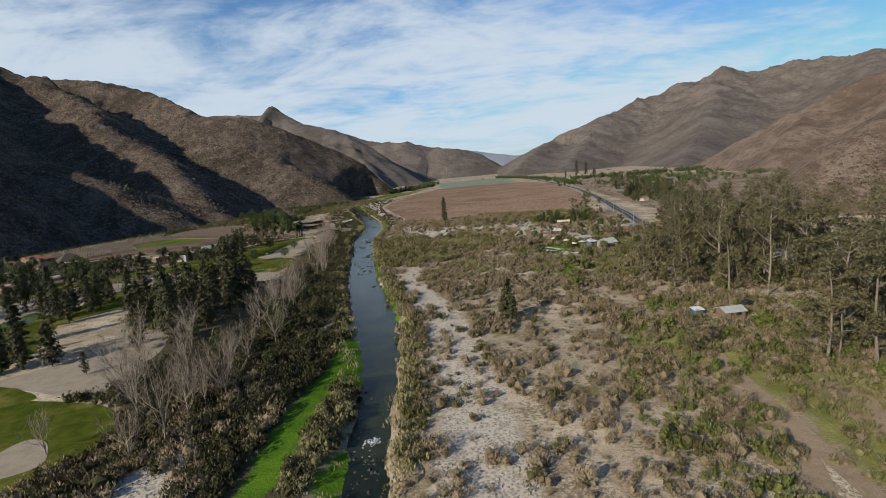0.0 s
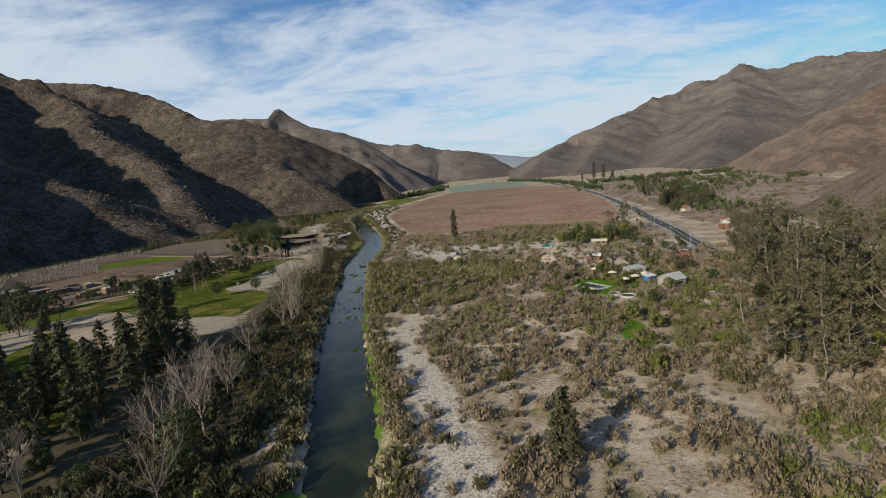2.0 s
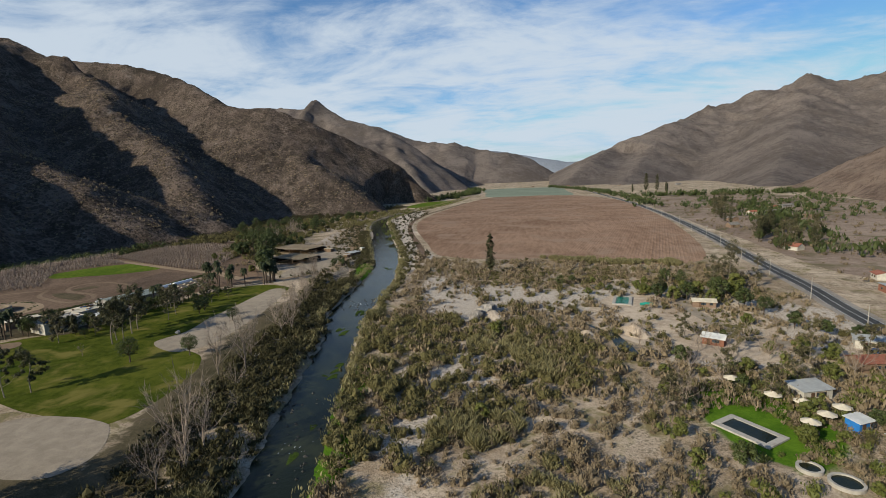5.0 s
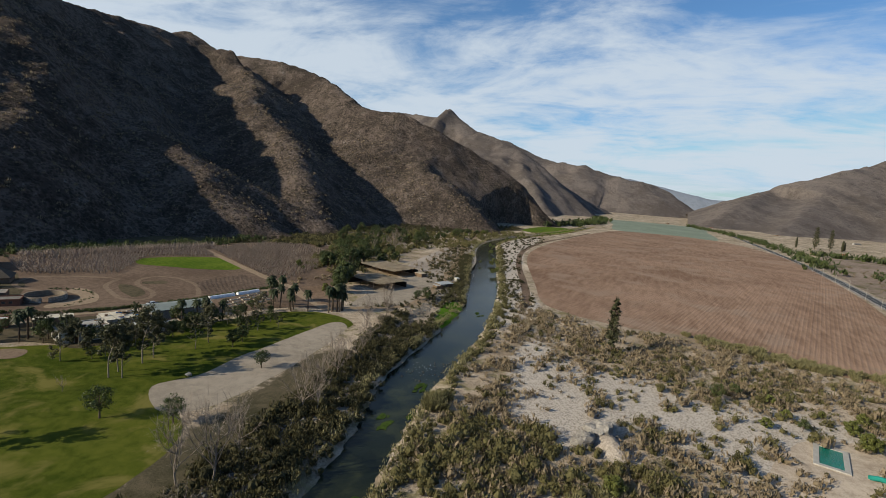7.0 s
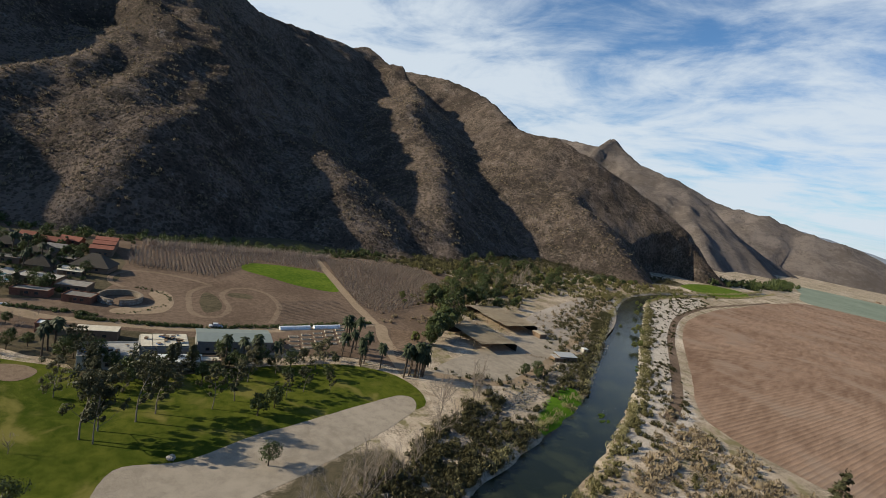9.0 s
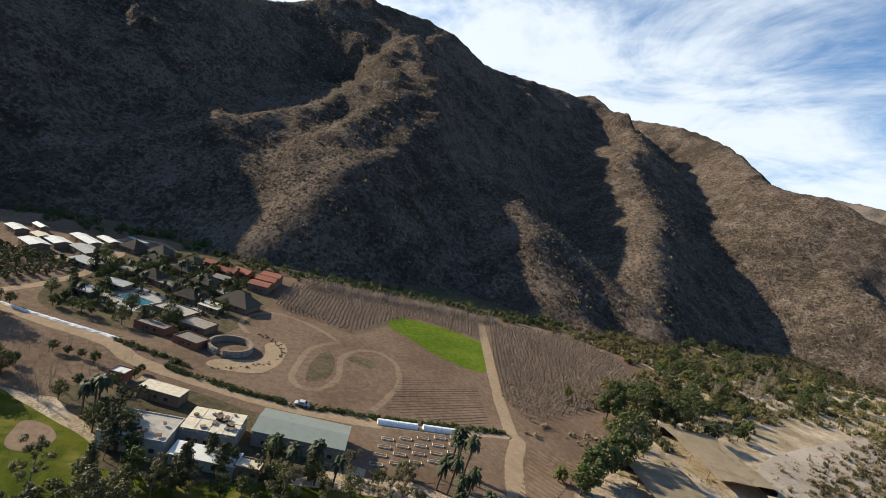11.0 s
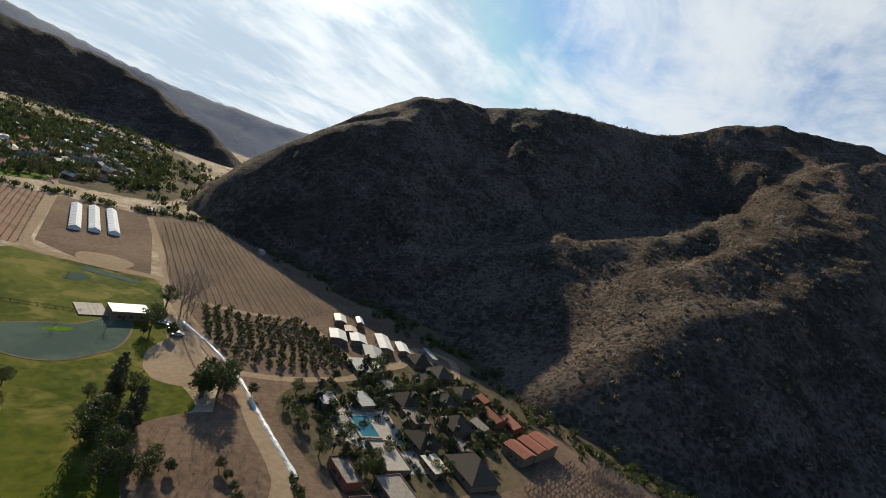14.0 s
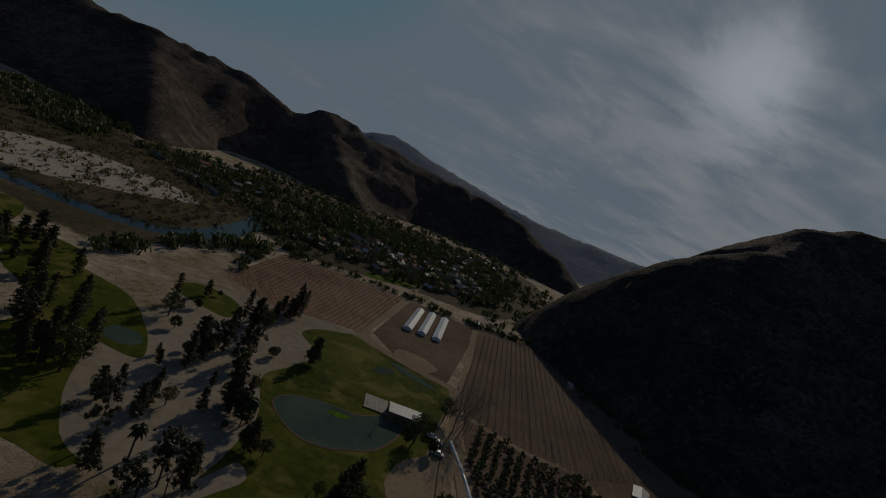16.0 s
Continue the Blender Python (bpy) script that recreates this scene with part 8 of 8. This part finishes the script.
mound(-37, 340, 35, 9, 16, 3.0, 14, gravel, "grey heap of gravel beside boulders")


def stones(name, spots, sizes, seed, material, label):
    """Many angular stones as one mesh."""
    r = np.random.default_rng(seed)
    base = np.array([(1, 0, 0), (-1, 0, 0), (0, 1, 0), (0, -1, 0), (0, 0, 0.8), (0, 0, -0.8)], float)
    tri = np.array([(0, 2, 4), (2, 1, 4), (1, 3, 4), (3, 0, 4), (2, 0, 5), (1, 2, 5), (3, 1, 5), (0, 3, 5)])
    n = len(spots)
    v = base[None] * (0.65 + 0.7 * r.random((n, 6, 1)))
    a = r.random(n) * 6.28
    c, s = np.cos(a)[:, None], np.sin(a)[:, None]
    v = np.stack([v[..., 0] * c - v[..., 1] * s, v[..., 0] * s + v[..., 1] * c, v[..., 2] * 0.8], -1) * np.asarray(sizes)[:, None, None] + np.asarray(spots)[:, None]
    f = (tri[None] + 6 * np.arange(n)[:, None, None]).reshape(-1, 3)
    return tagged(mesh_object(name, v.reshape(-1, 3), f, material), label, "stones", kind="stuff")


q = np.array(along([(-128, 372), (-137, 404), (-141, 441), (-148, 470), (-153, 500), (-162, 540)], 1500, 2.6, 81))
stones("riprap", np.column_stack([q, 0.35 * rng.random(len(q)) + 0.1]), rng.uniform(0.22, 0.62, len(q)), 82, rock_mat, "grey riprap stones on the river bank")
q = np.array(along([(-100, 262), (-110, 300), (-120, 340), (-128, 372)], 500, 2.0, 83))
stones("riprap", np.column_stack([q, np.full(len(q), 0.1)]), rng.uniform(0.3, 0.8, len(q)), 84, rock_mat, "dark stones on the west bank")
gq = np.vstack([np.array(scatter(g, 1300 if i == 0 else 420, 85 + i)) for i, g in enumerate(GRAVEL[:5])])
gq = gq[river_bed(gq[:, 0], gq[:, 1]) > 0.5]
stones("gravel_stones", np.column_stack([gq, np.full(len(gq), 0.02)]), rng.uniform(0.1, 0.38, len(gq)) ** 1.0, 90, pale_rock, "pale cobbles strewn over the gravel bar")
q = np.array(scatter(np.array([(-30, 62), (-19, 62), (-24, 96), (-34, 100)]), 60, 91) + scatter(np.array([(-112, 350), (-92, 350), (-92, 372), (-112, 372)]), 60, 92) + scatter(np.array([(-86, 230), (-64, 230), (-70, 270), (-84, 270)]), 60, 93))
stones("river_stones", np.column_stack([q, np.full(len(q), -1.45)]), rng.uniform(0.2, 0.6, len(q)), 94, wet_rock, "wet stones standing out of the river")


# utility poles and wires along the road
def utility_pole(x, y, h, turn):
    ob = empty("utility_pole", pose(x, y, 0, 0, 0, turn), "slim concrete utility pole with a crossarm", "utility pole", "roadside poles")
    v, f = tube([(0, 0, -0.3), (0, 0, h)], [0.17, 0.1], 7)
    mesh_object("pole", v, f, concrete, ob)
    part("crossarm", box(bmesh.new(), 1.8, 0.12, 0.14, 0, 0, h - 0.7), wood, ob)
    for s in (-0.8, 0, 0.8):
        part("insulator", box(bmesh.new(), 0.1, 0.1, 0.25, s, 0, h - 0.56, 0.02), white_roof, ob)
    return ob


road_line = spline(ROAD, 12)
poles = [road_line[np.argmin(np.abs(road_line[:, 1] - y))] + [-6.8, 0] for y in range(330, 1000, 48)]
for x, y in poles:
    utility_pole(x, y, 9.5, 5)
for s in (-0.8, 0.8):
    for i, (a, b) in enumerate(zip(poles[:-1], poles[1:])):
        v, f = tube([(a[0] + s + (b[0] - a[0]) * k, a[1] + (b[1] - a[1]) * k, 9.1 - 2.4 * k * (1 - k)) for k in np.linspace(0, 1, 8)], [0.025] * 8, 3)
        tagged(mesh_object("power_cable", v, f, rubber), "thin black cable hung between roadside poles", "cable", "road cables")

far_roof = plain("dusty_far_roof", (0.2, 0.182, 0.162), 0.8, 0.25, 0.6)
# far houses: a few kinds, repeated
kinds = [house(0, 0, 0, w, d, h, rf, wm, rm, lab, "village_house", "house", "far houses", 1) for w, d, h, rf, wm, rm, lab in (
    (9, 7, 3, "gable", adobe_wall, far_roof, "far village house with a pale dusty roof"), (8, 6, 3, "gable", adobe_wall, grey_roof, "far village house with a grey roof"),
    (10, 7, 3, "gable", white_wall, red_roof, "far village house with a red roof"), (12, 6, 3, "flat", adobe_wall, far_roof, "far village house with a flat dusty roof"),
    (22, 6, 3, "gable", grey_wall, far_roof, "long far shed with a pale dusty roof"))]
far = scatter([(-272, -62), (-330, -34), (-392, -24), (-470, -60), (-490, -130), (-430, -210), (-385, -190), (-300, -100)], 110, 111, 8)
far += scatter([(-215, -110), (-300, -330), (-200, -340), (-150, -220)], 24, 112, 10) + scatter([(-440, -60), (-560, -200), (-680, -330), (-470, -330)], 50, 113, 10)
far += [(196, 810), (213, 766), (236, 773), (285, 855), (379, 1227), (504, 1217), (142, 509), (181, 1220), (225, 1240), (330, 1240), (430, 1210), (260, 830), (150, 640), (170, 700), (250, 720), (384, 1790), (223, 1868), (300, 1300), (60, 1900), (-60, 1950)]
for i, (x, y) in enumerate(far):
    src = kinds[placer.randrange(len(kinds))]
    m = pose(x, y, 0, 0, 0, placer.choice((28, 118)) + placer.uniform(-12, 12))
    if src.get("used"):
        copy_thing(src, m)
    else:
        src.matrix_basis = m
        src["used"] = 1

# hedges and the shrubs of the mountain slopes
hq = np.array(along([(-253, 309), (-244, 325), (-236, 342), (-230, 368), (-224, 419)], 260, 0.5, 121) + along([(-270, 291), (-262, 305), (-254, 316)], 60, 0.4, 122))
stuff_of("hedge", np.column_stack([hq, np.zeros(len(hq))]), rng.uniform(0.9, 1.5, len(hq)), 50, round_leaf, "dark clipped hedge along the farm road", 123, 0.9, 0.22, "hedge")
hq = np.array(along([(-254, 320), (-262, 340), (-276, 346), (-290, 338)], 46, 0.8, 124))
stuff_of("garden_shrubs", np.column_stack([hq, np.zeros(len(hq))]), rng.uniform(0.4, 0.9, len(hq)), 30, round_leaf, "small round shrubs beside the corral path", 125)
hq = np.array(scatter([(-300, 262), (-360, 266), (-400, 290), (-390, 335), (-330, 335), (-284, 310)], 420, 126))
stuff_of("garden_shrubs", np.column_stack([hq, np.zeros(len(hq))]), rng.uniform(0.9, 2.6, len(hq)), 50, round_leaf, "dense garden shrubs between the hamlet's houses", 127, 0.9)

for ob in scene.objects:
    if "used" in ob:
        del ob["used"]
